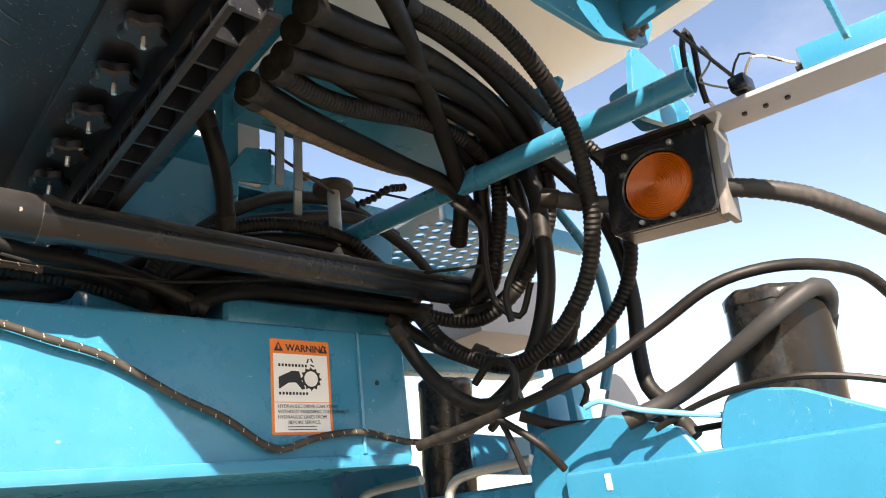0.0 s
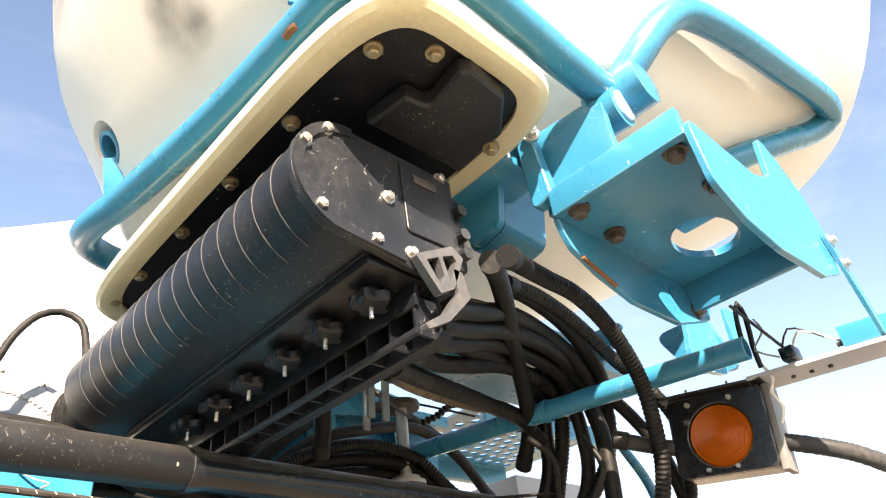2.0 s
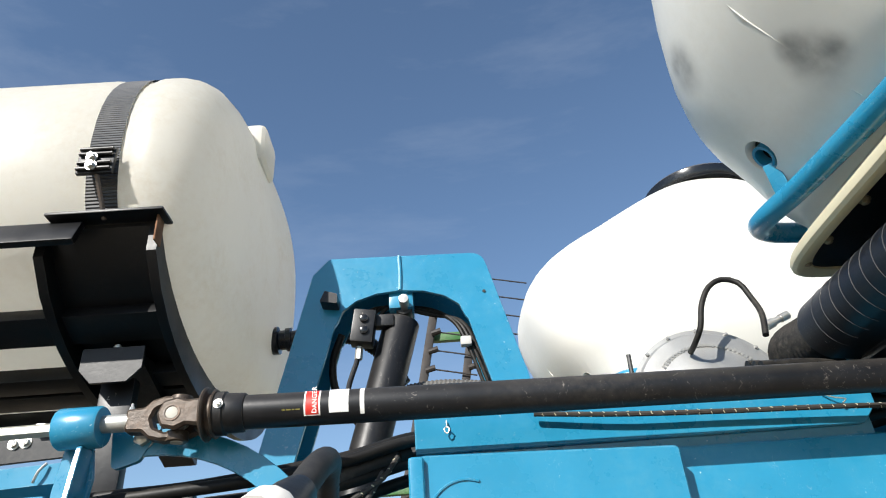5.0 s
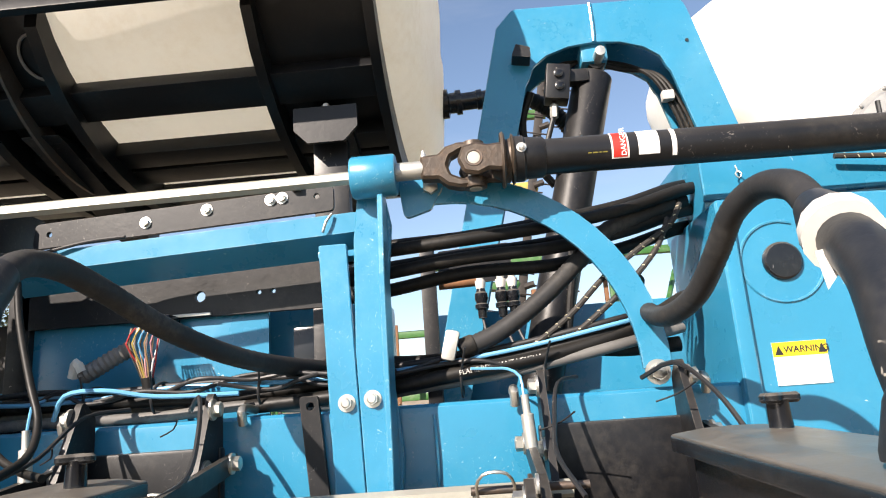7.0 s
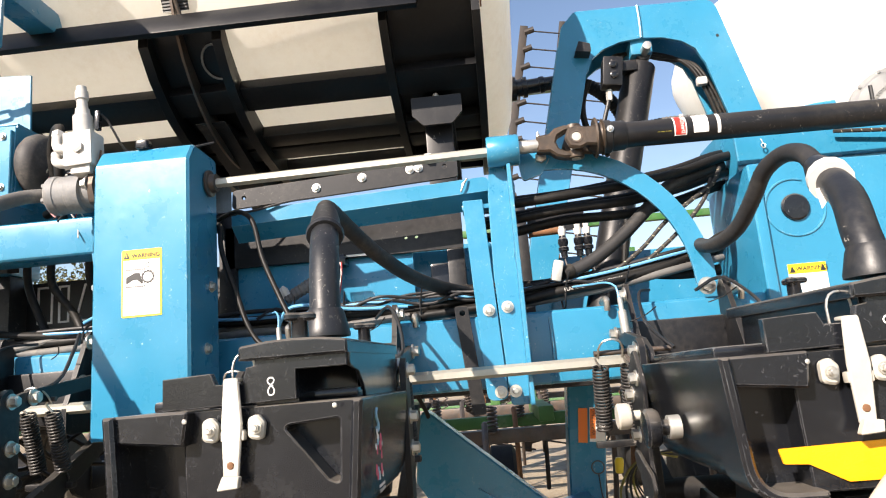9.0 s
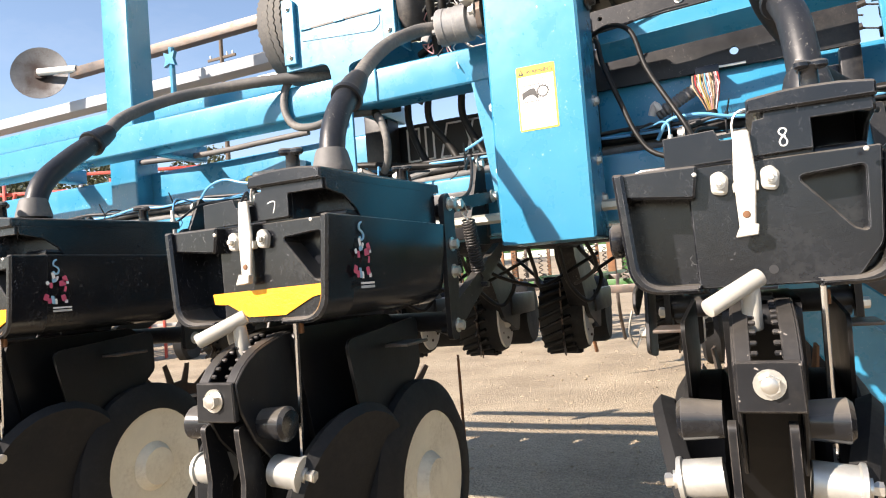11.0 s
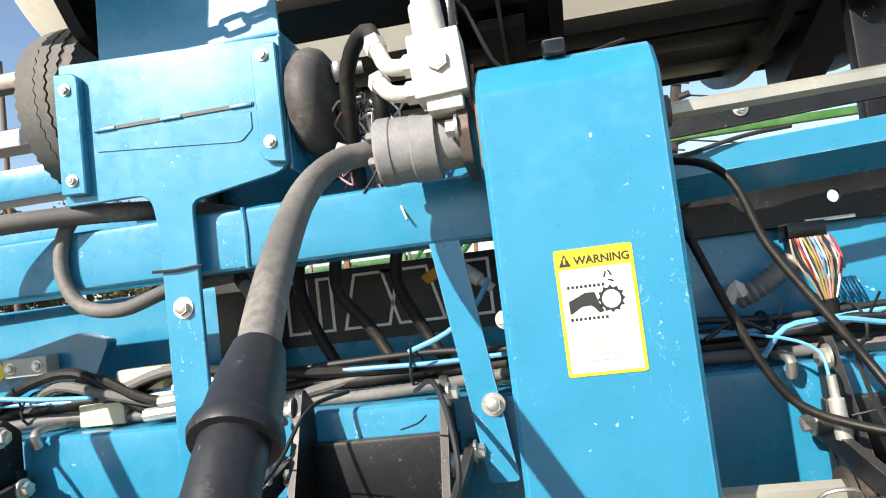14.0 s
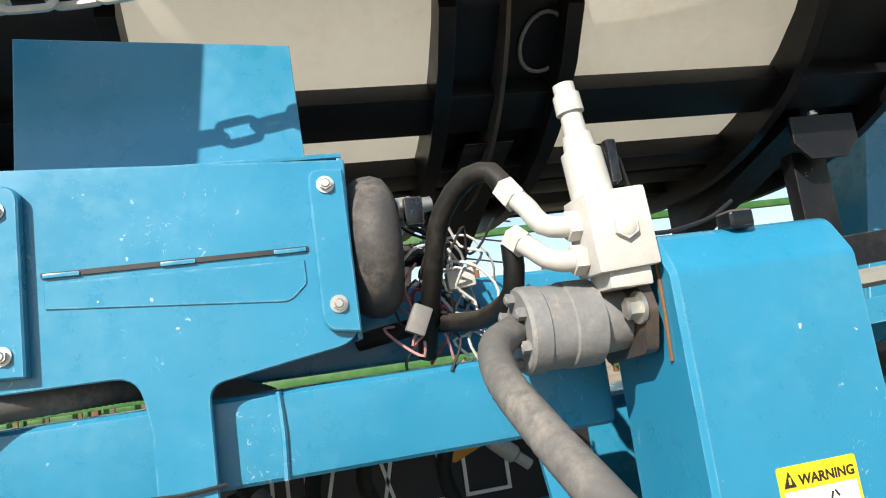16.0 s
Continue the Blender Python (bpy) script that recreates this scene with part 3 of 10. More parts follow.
def build_posts():
    t = thing("bearing_post", "blue upright bearing post with a round hub on top", "post", (-1.49, 1.0, 1.26))
    part("plate", prism(B(), rounded([(-1.513, 1.262), (-1.463, 1.262), (-1.452, 1.40), (-1.47, 1.62), (-1.452, 1.80), (-1.463, 1.865), (-1.512, 1.865), (-1.522, 1.78), (-1.526, 1.58), (-1.520, 1.42)], [0.012, 0.012, 0.02, 0.02, 0.02, 0.012, 0.012, 0.004, 0.004, 0.004]), face_y(0.972), 0.012, bev=0.0015), BLUE, t)
    part("rib", prism(B(), rounded([(0.885, 1.262), (0.975, 1.262), (0.975, 1.85), (0.93, 1.85), (0.905, 1.70), (0.90, 1.42)], 0.01), face_x(-1.470), 0.010, bev=0.0015), BLUE, t)
    hub = part("hub", lathe(B(), (-1.515, 0.945, 1.885), (1, 0, 0), [(0, 0.018), (0.0, 0.036), (0.004, 0.0385), (0.076, 0.0385), (0.08, 0.036), (0.08, 0.018)]), BLUE, t, "round blue bearing hub")
    bolts(t, [(-1.500, 0.972, 1.497), (-1.500, 0.972, 1.295)], (0, -1, 0), 0.0105, 0.011)
    p = thing("support_post", "flat blue upright strap bolted to the toolbar", "post", (-1.555, 1.0, 1.28))
    part("strap", prism(B(), rounded([(-1.568, 1.275), (-1.517, 1.275), (-1.537, 1.775), (-1.588, 1.775)], [0.02, 0.02, 0.004, 0.004]), face_y(0.978), 0.012, bev=0.0015), BLUE, p)
    part("foot", bx(B(), -1.59, -1.517, 0.982, 1.05, 1.752, 1.764, 0.002), BLUE, p)
    bolts(p, [(-1.546, 0.978, 1.493), (-1.535, 0.978, 1.295)], (0, -1, 0), 0.0105, 0.011)
    k = thing("clamp_strap", "black flat clamp strap against the toolbar", "bracket", (-1.605, 0.99, 1.27))
    part("strap", prism(B(), rounded([(-1.606, 1.245), (-1.573, 1.245), (-1.598, 1.51), (-1.632, 1.51)], 0.008), face_y(0.985), 0.010, [circle(-1.612, 1.492, 0.007, 10)], bev=0.001), BLACK, k)
    # curved support arm
    a = thing("curved_arm", "flat blue curved support arm", "bracket", (-1.2, 1.0, 1.5))
    out, inn = [], []
    for i in range(17):
        f = i / 16
        ang = radians(98 - 98 * f)
        cx, cz = -1.36, 1.515
        out.append((cx + 0.375 * math.cos(ang), cz + 0.375 * math.sin(ang)))
        inn.append((cx + 0.325 * math.cos(ang), cz + 0.325 * math.sin(ang)))
    part("arm", prism(B(), out + inn[::-1], face_y(0.995), 0.010, bev=0.0012), BLUE, a)
    part("upper_lug", prism(B(), rounded([(-1.43, 1.815), (-1.38, 1.83), (-1.34, 1.90), (-1.44, 1.90)], 0.012), face_y(0.992), 0.012), BLUE, a)
    bolts(a, [(-1.012, 0.995, 1.508), (-1.378, 0.995, 1.872)], (0, -1, 0), 0.015, 0.012)


build_posts()


def build_hexes():
    s = thing("upper_drive_shaft", "long bare steel hexagonal drive shaft", "shaft", (-1.85, 0.92, 1.88))
    part("hex_bar", cyl(B(), (-2.26, 0.875, 1.853), (-1.38, 0.945, 1.888), 0.0125, n=6), HEX, s)
    part("flange_bearing", lathe(B(), (-2.205, 0.879, 1.856), (1, 0, 0), [(0, 0.033), (0.006, 0.033), (0.008, 0.024), (0.02, 0.022), (0.02, 0.013)], n=20), STEEL, s)
    s = thing("lower_drive_shaft", "long bare steel hexagonal drive shaft along the toolbar", "shaft", (-2.2, 0.89, 1.34))
    part("hex_bar", cyl(B(), (-4.6, 0.872, 1.330), (-1.19, 0.872, 1.345), 0.0135, n=6), HEX, s)


build_hexes()


def build_pto():
    t = thing("drive_line", "black telescoping drive shaft with universal joint and safety decals", "drive shaft", (0, 0.95, 1.88))
    a, b = Vector((-1.20, 0.942, 1.893)), Vector((0.98, 0.945, 1.868))

    def at(x):
        return a.lerp(b, (x - a.x) / (b.x - a.x))
    part("outer_tube", lathe(B(), at(-1.22), b - a, [(0, 0.020), (0, 0.0318), (1.41, 0.0318), (1.41, 0.029)], n=28), BLACK, t)
    part("inner_tube", lathe(B(), at(0.17), b - a, [(0, 0.034), (0.012, 0.0342), (0.03, 0.030), (0.74, 0.029), (0.75, 0.034), (0.80, 0.034), (0.80, 0.02)], n=28), BLACK_PLASTIC, t)
    # universal joint: two forged forks on a cross
    cx, cy, cz = -1.295, 0.944, 1.889
    part("spline", cyl(B(), (-1.437, cy, cz), (-1.382, cy, cz), 0.0165, n=18, bev=0.002), GALV, t)
    part("grease_nipple", lathe(B(), (-1.384, cy - 0.006, cz + 0.021), (0, 0, 1), [(0, 0.005), (0.006, 0.005), (0.007, 0.003), (0.013, 0.0025)], n=8), ZINC, t)
    yk = B()
    half = [(-1.390, 0.021), (-1.358, 0.023), (-1.344, 0.036), (-1.322, 0.042), (-1.284, 0.041), (-1.276, 0.033), (-1.288, 0.027), (-1.316, 0.026), (-1.336, 0.016), (-1.342, 0.0)]
    fork = rounded([(x, cz + z) for x, z in half] + [(x, cz - z) for x, z in half[-2::-1]], 0.006, n=3)
    prism(yk, fork, face_y(cy - 0.017), 0.034, bev=0.005)
    for k in (-1, 1):
        cyl(yk, (cx, cy, cz + k * 0.024), (cx, cy, cz + k * 0.043), 0.0205, n=20, bev=0.003)
    part("yoke", yk, FORGED, t, "rusty brown forged yoke")
    yk = B()
    lathe(yk, (-1.232, cy, cz), (-1, 0, 0), [(0, 0.036), (0.012, 0.036), (0.020, 0.030), (0.030, 0.024), (0.032, 0.004)], n=24)
    ear = rounded([(-1.240, cz - 0.026), (-1.240, cz + 0.026), (-1.270, cz + 0.024), (-1.288, cz + 0.030), (-1.314, cz + 0.024), (-1.324, cz), (-1.314, cz - 0.024), (-1.288, cz - 0.030), (-1.270, cz - 0.022)], 0.010, n=4)
    for k in (-1, 1):
        prism(yk, ear, face_y(cy + k * 0.034 - 0.008), 0.016, bev=0.005)
    part("yoke", yk, FORGED, t, "rusty brown forged yoke")
    cr = B()
    cyl(cr, (cx, cy, cz - 0.045), (cx, cy, cz + 0.045), 0.0115, n=14, bev=0.002)
    cyl(cr, (cx, cy - 0.0425, cz), (cx, cy + 0.0425, cz), 0.0115, n=14, bev=0.002)
    part("cross", cr, CAST, t, "pale cross with round caps")
    part("bearing_ring", lathe(B(), (cx, cy - 0.0435, cz), (0, 1, 0), [(0, 0.0125), (0, 0.0155), (0.004, 0.0155)], n=20, caps=False), STEEL, t)
    part("flange_ring", lathe(B(), at(-1.244), b - a, [(0, 0.034), (-0.003, 0.048), (0.001, 0.051), (0.004, 0.048), (0.006, 0.036), (0.014, 0.038), (0.017, 0.046), (0.020, 0.044), (0.022, 0.035)], n=36), FORGED, t, "dark flange ring")
    part("guard_cone", lathe(B(), at(-1.224), b - a, [(0, 0.041), (0.016, 0.041), (0.020, 0.0375), (0.050, 0.0365), (0.054, 0.034)], n=28), BLACK, t)
    bolts(t, [at(-1.212) + Vector((0.0, -0.040, 0.006))], (0, -1, 0), 0.006, 0.004)
    # decals round the tube
    def band(x, w, mat, lab, r=0.0325, a0=-50, a1=100):
        bm = B()
        p, q = at(x), at(x + w)
        ring = []
        for k in range(13):
            g = radians(a0 + (a1 - a0) * k / 12)
            d = Vector((0, -math.cos(g), math.sin(g))) * r
            ring.append((bm.verts.new(p + d), bm.verts.new(q + d)))
        for u, v in zip(ring, ring[1:]):
            bm.faces.new((u[0], u[1], v[1], v[0]))
        return part("decal", bm, mat, t, lab)
    band(-1.058, 0.030, WHITE, "white border of a decal", 0.0322, -42, 62)
    band(-1.055, 0.024, RED, "red decal with white lettering", 0.0325, -38, 58)
    band(-1.012, 0.036, WHITE, "torn white decal", 0.0323, -35, 75)
    band(-0.955, 0.008, WHITE, "white strip", 0.0323, -45, 60)
    for x, w in ((-1.098, 0.006), (-1.090, 0.009), (-1.079, 0.004), (-1.073, 0.008)):
        band(x, w, YELLOW_WORN, "worn yellow print", 0.0321, -20, -16)
    text_on(t, "DANGER", Matrix.Translation(at(-1.034) + Vector((0, -0.0331, -0.020))) @ Matrix.Rotation(radians(90), 4, "X") @ Matrix.Rotation(radians(90), 4, "Z"), 0.0125, WHITE)


def text_on(parent, words, m, size, mat, name="lettering", bold=0.0):
    """Raised lettering in the plane that m gives, under a thing."""
    cu = bpy.data.curves.new("tmp_text", "FONT")
    cu.body, cu.size, cu.extrude, cu.offset = words, size, 0.0002, bold
    cu.resolution_u = 3
    ob = bpy.data.objects.new("tmp_text", cu)
    scene.collection.objects.link(ob)
    me = bpy.data.meshes.new_from_object(ob.evaluated_get(bpy.context.evaluated_depsgraph_get()))
    bpy.data.objects.remove(ob)
    bpy.data.curves.remove(cu)
    me.transform(m)
    me.materials.clear()
    me.materials.append(mat)
    me.name = name
    o = new(name, me)
    return under(o, parent)


build_pto()


def warning_sticker(parent, x0, x1, z1, z0, y, head=YELLOW_PRINT, border=YELLOW_PRINT, small=None):
    """The chain-hazard decal: a coloured head, a pictogram and fine print."""
    w, h = x1 - x0, z1 - z0
    hh = h * 0.16
    part("sticker", prism(B(), rect(x0, x1, z0, z1, 0.004), face_y(y - 0.001), 0.0015), border, parent, "warning sticker with a coloured border")
    part("sticker_face", bx(B(), x0 + w * 0.045, x1 - w * 0.045, y - 0.0018, y - 0.0006, z0 + h * 0.025, z1 - hh, 0), WHITE, parent, "white sticker face")
    f = y - 0.0022
    text_on(parent, "WARNING", Matrix.Translation((x0 + w * 0.25, f + 0.0008, z1 - hh * 0.78)) @ Matrix.Rotation(radians(90), 4, "X"), w * 0.145, INK, bold=0.0004)
    for cx in ([0.13] if small is None else [0.13, 0.89]):
        cxx = x0 + w * cx
        part("sign", prism(B(), [(cxx - w * 0.075, z1 - hh * 0.82), (cxx + w * 0.075, z1 - hh * 0.82), (cxx, z1 - hh * 0.2)], face_y(f), 0.0008), INK, parent, "black triangle sign")
        part("mark", bx(B(), cxx - w * 0.012, cxx + w * 0.012, f - 0.0006, f, z1 - hh * 0.7, z1 - hh * 0.42, 0), head, parent)
    # gear wheel and chain
    gx, gz, gr = x0 + w * 0.66, z1 - h * 0.42, w * 0.15
    gear = []
    for i in range(36):
        g = 2 * math.pi * i / 36
        r = gr * (1.22 if i % 3 == 0 else 1.0)
        gear.append((gx + r * math.cos(g), gz + r * math.sin(g)))
    part("gear_sign", prism(B(), gear, face_y(f), 0.0008, [circle(gx, gz, gr * 0.78, 24)]), INK, parent, "black gear pictogram")
    ch = B()
    for k in range(9):
        xx = x0 + w * (0.12 + 0.055 * k)
        bx(ch, xx, xx + w * 0.035, f, f + 0.0008, gz + gr * 1.15, gz + gr * 1.42, 0)
        if k < 9:
            bx(ch, xx, xx + w * 0.035, f, f + 0.0008, gz - gr * 1.62, gz - gr * 1.35, 0)
    part("chain_sign", ch, INK, parent, "black chain pictogram")["kind"] = "stuff"
    part("hazard_sign", prism(B(), rounded([(x0 + w * 0.12, gz - gr * 1.1), (x0 + w * 0.12, gz + gr * 0.1), (x0 + w * 0.34, gz + gr * 0.75), (x0 + w * 0.46, gz + gr * 0.72), (x0 + w * 0.50, gz - gr * 0.2), (x0 + w * 0.56, gz - gr * 1.0), (x0 + w * 0.50, gz - gr * 1.1), (x0 + w * 0.40, gz - gr * 0.4), (x0 + w * 0.28, gz - gr * 0.45)], 0.002), face_y(f), 0.0008), INK, parent, "black pictogram shape")
    for dx, dz, rot in ((0.60, 0.20, 20), (0.70, 0.19, -30), (0.72, 0.235, -70)):
        part("spark_sign", bx(B(), -w * 0.012, w * 0.012, 0, 0.0008, 0, h * 0.05, 0, m=Matrix.Translation((x0 + w * dx, f, z1 - h * (dz + 0.05))) @ Matrix.Rotation(radians(rot), 4, "Y")), INK, parent)
    if small is None:
        zl = z0 + h * 0.20
        part("rule", bx(B(), x0 + w * 0.05, x1 - w * 0.05, f, f + 0.0008, z0 + h * 0.265, z0 + h * 0.27, 0), head, parent)
        for k, ww in enumerate((0.55, 0.7, 0.6)):
            part("print_bar", bx(B(), x0 + w * 0.14, x0 + w * (0.14 + ww), f, f + 0.0008, zl - k * h * 0.045, zl - k * h * 0.045 + h * 0.012, 0), GALV, parent, "faded line of print")
    else:
        part("rule", bx(B(), x0 + w * 0.05, x1 - w * 0.05, f, f + 0.0008, z0 + h * 0.325, z0 + h * 0.332, 0), head, parent)
        for k, s in enumerate(small):
            text_on(parent, s, Matrix.Translation((x0 + w * 0.09, f - 0.0003, z0 + h * (0.27 - 0.055 * k))) @ Matrix.Rotation(radians(90), 4, "X"), w * 0.072, INK)
        for k in range(2):
            part("print_bar", bx(B(), x0 + w * 0.25, x0 + w * 0.72, f, f + 0.0008, z0 + h * (0.075 - 0.03 * k), z0 + h * (0.083 - 0.03 * k), 0), INK, parent, "tiny line of print")


def build_shield():
    t = thing("chain_guard", "tall blue sheet-metal chain guard with a warning sticker", "guard", (-2.32, 0.86, 1.265))
    # side profile rounded towards the back at the top
    prof = rounded([(0.77, 1.262), (0.935, 1.262), (0.935, 1.935), (0.80, 1.935), (0.77, 1.89)], [0.002, 0.002, 0.02, 0.03, 0.02], 6)
    part("shell", prism(B(), prof, face_x(-2.436), 0.228, bev=0.006), BLUE, t)
    part("seam", tube(B(), [(-2.437, 0.80, 1.94), (-2.438, 0.795, 1.88), (-2.4375, 0.80, 1.80)], 0.0022, n=6), RUST, t)
    warning_sticker(t, -2.365, -2.271, 1.681, 1.527, 0.77)
    k = part("latch_knob", bx(B(), -2.345, -2.315, 0.785, 0.815, 1.93, 1.952, 0.006, seg=3), BLACK_PLASTIC, t, "black rubber hold-down")
    bolts(t, [(-2.208, 0.89, 1.36), (-2.208, 0.89, 1.60), (-2.208, 0.86, 1.45)], (1, 0, 0), 0.010, 0.008)
    bolts(t, [(-2.436, 0.79, 1.605)], (-0.4, -1, 0), 0.008, 0.006)
    b = thing("guard_stay", "narrow flat blue stay bolted to the toolbar", "bracket", (-2.5, 0.98, 1.4))
    part("strap", prism(B(), rounded([(-2.500, 1.36), (-2.455, 1.36), (-2.505, 1.745), (-2.552, 1.745)], 0.006), face_y(0.955), 0.010), BLUE, b)
    bolts(b, [(-2.481, 0.955, 1.475)], (0, -1, 0), 0.0125, 0.01)


build_shield()


def build_t_bracket():
    t = thing("mounting_panel", "blue T-shaped mounting panel with pressed window and slot", "panel", (-2.94, 0.92, 1.45))
    out = rounded([(-3.135, 1.862), (-2.985, 1.862), (-2.975, 1.80), (-2.975, 1.34), (-2.914, 1.34), (-2.914, 1.842), (-2.748, 1.868), (-2.742, 2.082), (-3.13, 2.10)], [0.004, 0.03, 0.0, 0.01, 0.01, 0.02, 0.03, 0.004, 0.004])
    part("plate", prism(B(), out, face_y(0.918), 0.010, bev=0.0015), BLUE, t)
    part("strap", prism(B(), rounded([(-3.129, 1.878), (-3.086, 1.876), (-3.086, 2.076), (-3.129, 2.079)], [0.002, 0.002, 0.016, 0.002]), face_y(0.902), 0.0158, bev=0.002), BLUE, t)
    part("strap", prism(B(), rounded([(-2.787, 1.884), (-2.746, 1.878), (-2.746, 2.068), (-2.787, 2.071)], [0.02, 0.002, 0.002, 0.016]), face_y(0.906), 0.0118, bev=0.002), BLUE, t)
    # the plate is not cut; a black strip paints the slot's shade
    part("slot", bx(B(), -3.072, -2.795, 0.9155, 0.9175, 1.9772, 1.9828, 0.0), INK, t, "black strip painted as the slot's shade")
    for x in (-3.052, -2.935, -2.815):
        part("tab", bx(B(), x - 0.018, x + 0.018, 0.9135, 0.9170, 1.9768, 1.9815, 0.001), BLUE, t)
    part("crease", prism(B(), rounded([(-3.07, 1.944), (-2.82, 1.922), (-2.80, 1.94), (-2.80, 1.968), (-3.07, 1.972)], [0.002, 0.02, 0.01, 0.002, 0.002]), face_y(0.9160), 0.0018, bev=0.0008), BLUE, t)
    part("flange", bx(B(), -3.13, -2.744, 0.928, 1.03, 2.088, 2.094, 0.002), BLUE, t)
    part("side_flange", bx(B(), -2.750, -2.744, 0.928, 1.0, 1.87, 2.088, 0.002), BLUE, t)
    part("upper_plate", prism(B(), [(-3.135, 2.085), (-2.782, 2.085), (-2.787, 2.283), (-3.128, 2.307)], face_y(1.03), 0.008, bev=0.001), BLUE, t, "blue plate with rubbed rusty edge")
    bolts(t, [(-2.768, 0.906, 2.050), (-2.768, 0.906, 1.912), (-3.108, 0.902, 2.050), (-3.107, 0.902, 1.900)], (0, -1, 0), 0.007, 0.006)
    bolts(t, [(-2.944, 0.918, 1.675)], (0, -1, 0), 0.0118, 0.010)
    tube_tie = tube(B(), [(-2.99, 0.915, 1.737), (-2.95, 0.913, 1.735), (-2.905, 0.915, 1.738)], 0.0025, n=6)
    part("cable_tie", tube_tie, INK, t)


build_t_bracket()


def build_black_frames():
    t = thing("hanger_plate", "long black steel plate with rounded corners and bolt holes", "bracket", (-1.93, 1.18, 1.9))
    part("plate", prism(B(), rounded([(-2.262, 1.868), (-1.598, 1.90), (-1.598, 1.957), (-2.258, 1.925)], 0.012), face_y(1.172), 0.010, [circle(-2.225, 1.90, 0.006, 10), circle(-1.635, 1.935, 0.006, 10)], bev=0.001), BLACK, t)
    bolts(t, [(-1.735, 1.172, 1.935), (-1.71, 1.172, 1.937), (-1.875, 1.172, 1.925), (-2.01, 1.172, 1.908)], (0, -1, 0), 0.009, 0.007)
    part("clip", bx(B(), -1.688, -1.668, 1.155, 1.185, 1.95, 1.972, 0.002), GALV, t)
    f = thing("control_box_frame", "black steel bracket frame holding a wiring connector", "bracket", (-1.9, 1.2, 1.5))
    part("rail", prism(B(), rect(-2.28, -1.60, 1.692, 1.812, 0.006), face_y(1.165), 0.012, [circle(-1.885, 1.735, 0.011, 14), circle(-1.76, 1.735, 0.005, 8), circle(-1.73, 1.735, 0.005, 8)], bev=0.001), BLACK, f)
    part("upright", bx(B(), -1.648, -1.60, 1.165, 1.20, 1.36, 1.692, 0.004), BLACK, f)
    part("upright", bx(B(), -2.30, -2.25, 1.165, 1.20, 1.40, 1.86, 0.004), BLACK, f)
    part("connector", bx(B(), -1.985, -1.925, 1.11, 1.165, 1.665, 1.695, 0.004), BLACK_PLASTIC, f)
    part("slot_plate", bx(B(), -1.94, -1.86, 1.158, 1.165, 1.694, 1.700, 0.001), GALV, f)
    part("back_box", bx(B(), -1.70, -1.60, 1.20, 1.30, 1.50, 1.66, 0.006), BLACK_PLASTIC, f)
    part("blue_panel", bx(B(), -2.26, -1.745, 1.182, 1.194, 1.42, 1.72, 0.003), BLUE, f, "blue steel panel behind the frame")


build_black_frames()


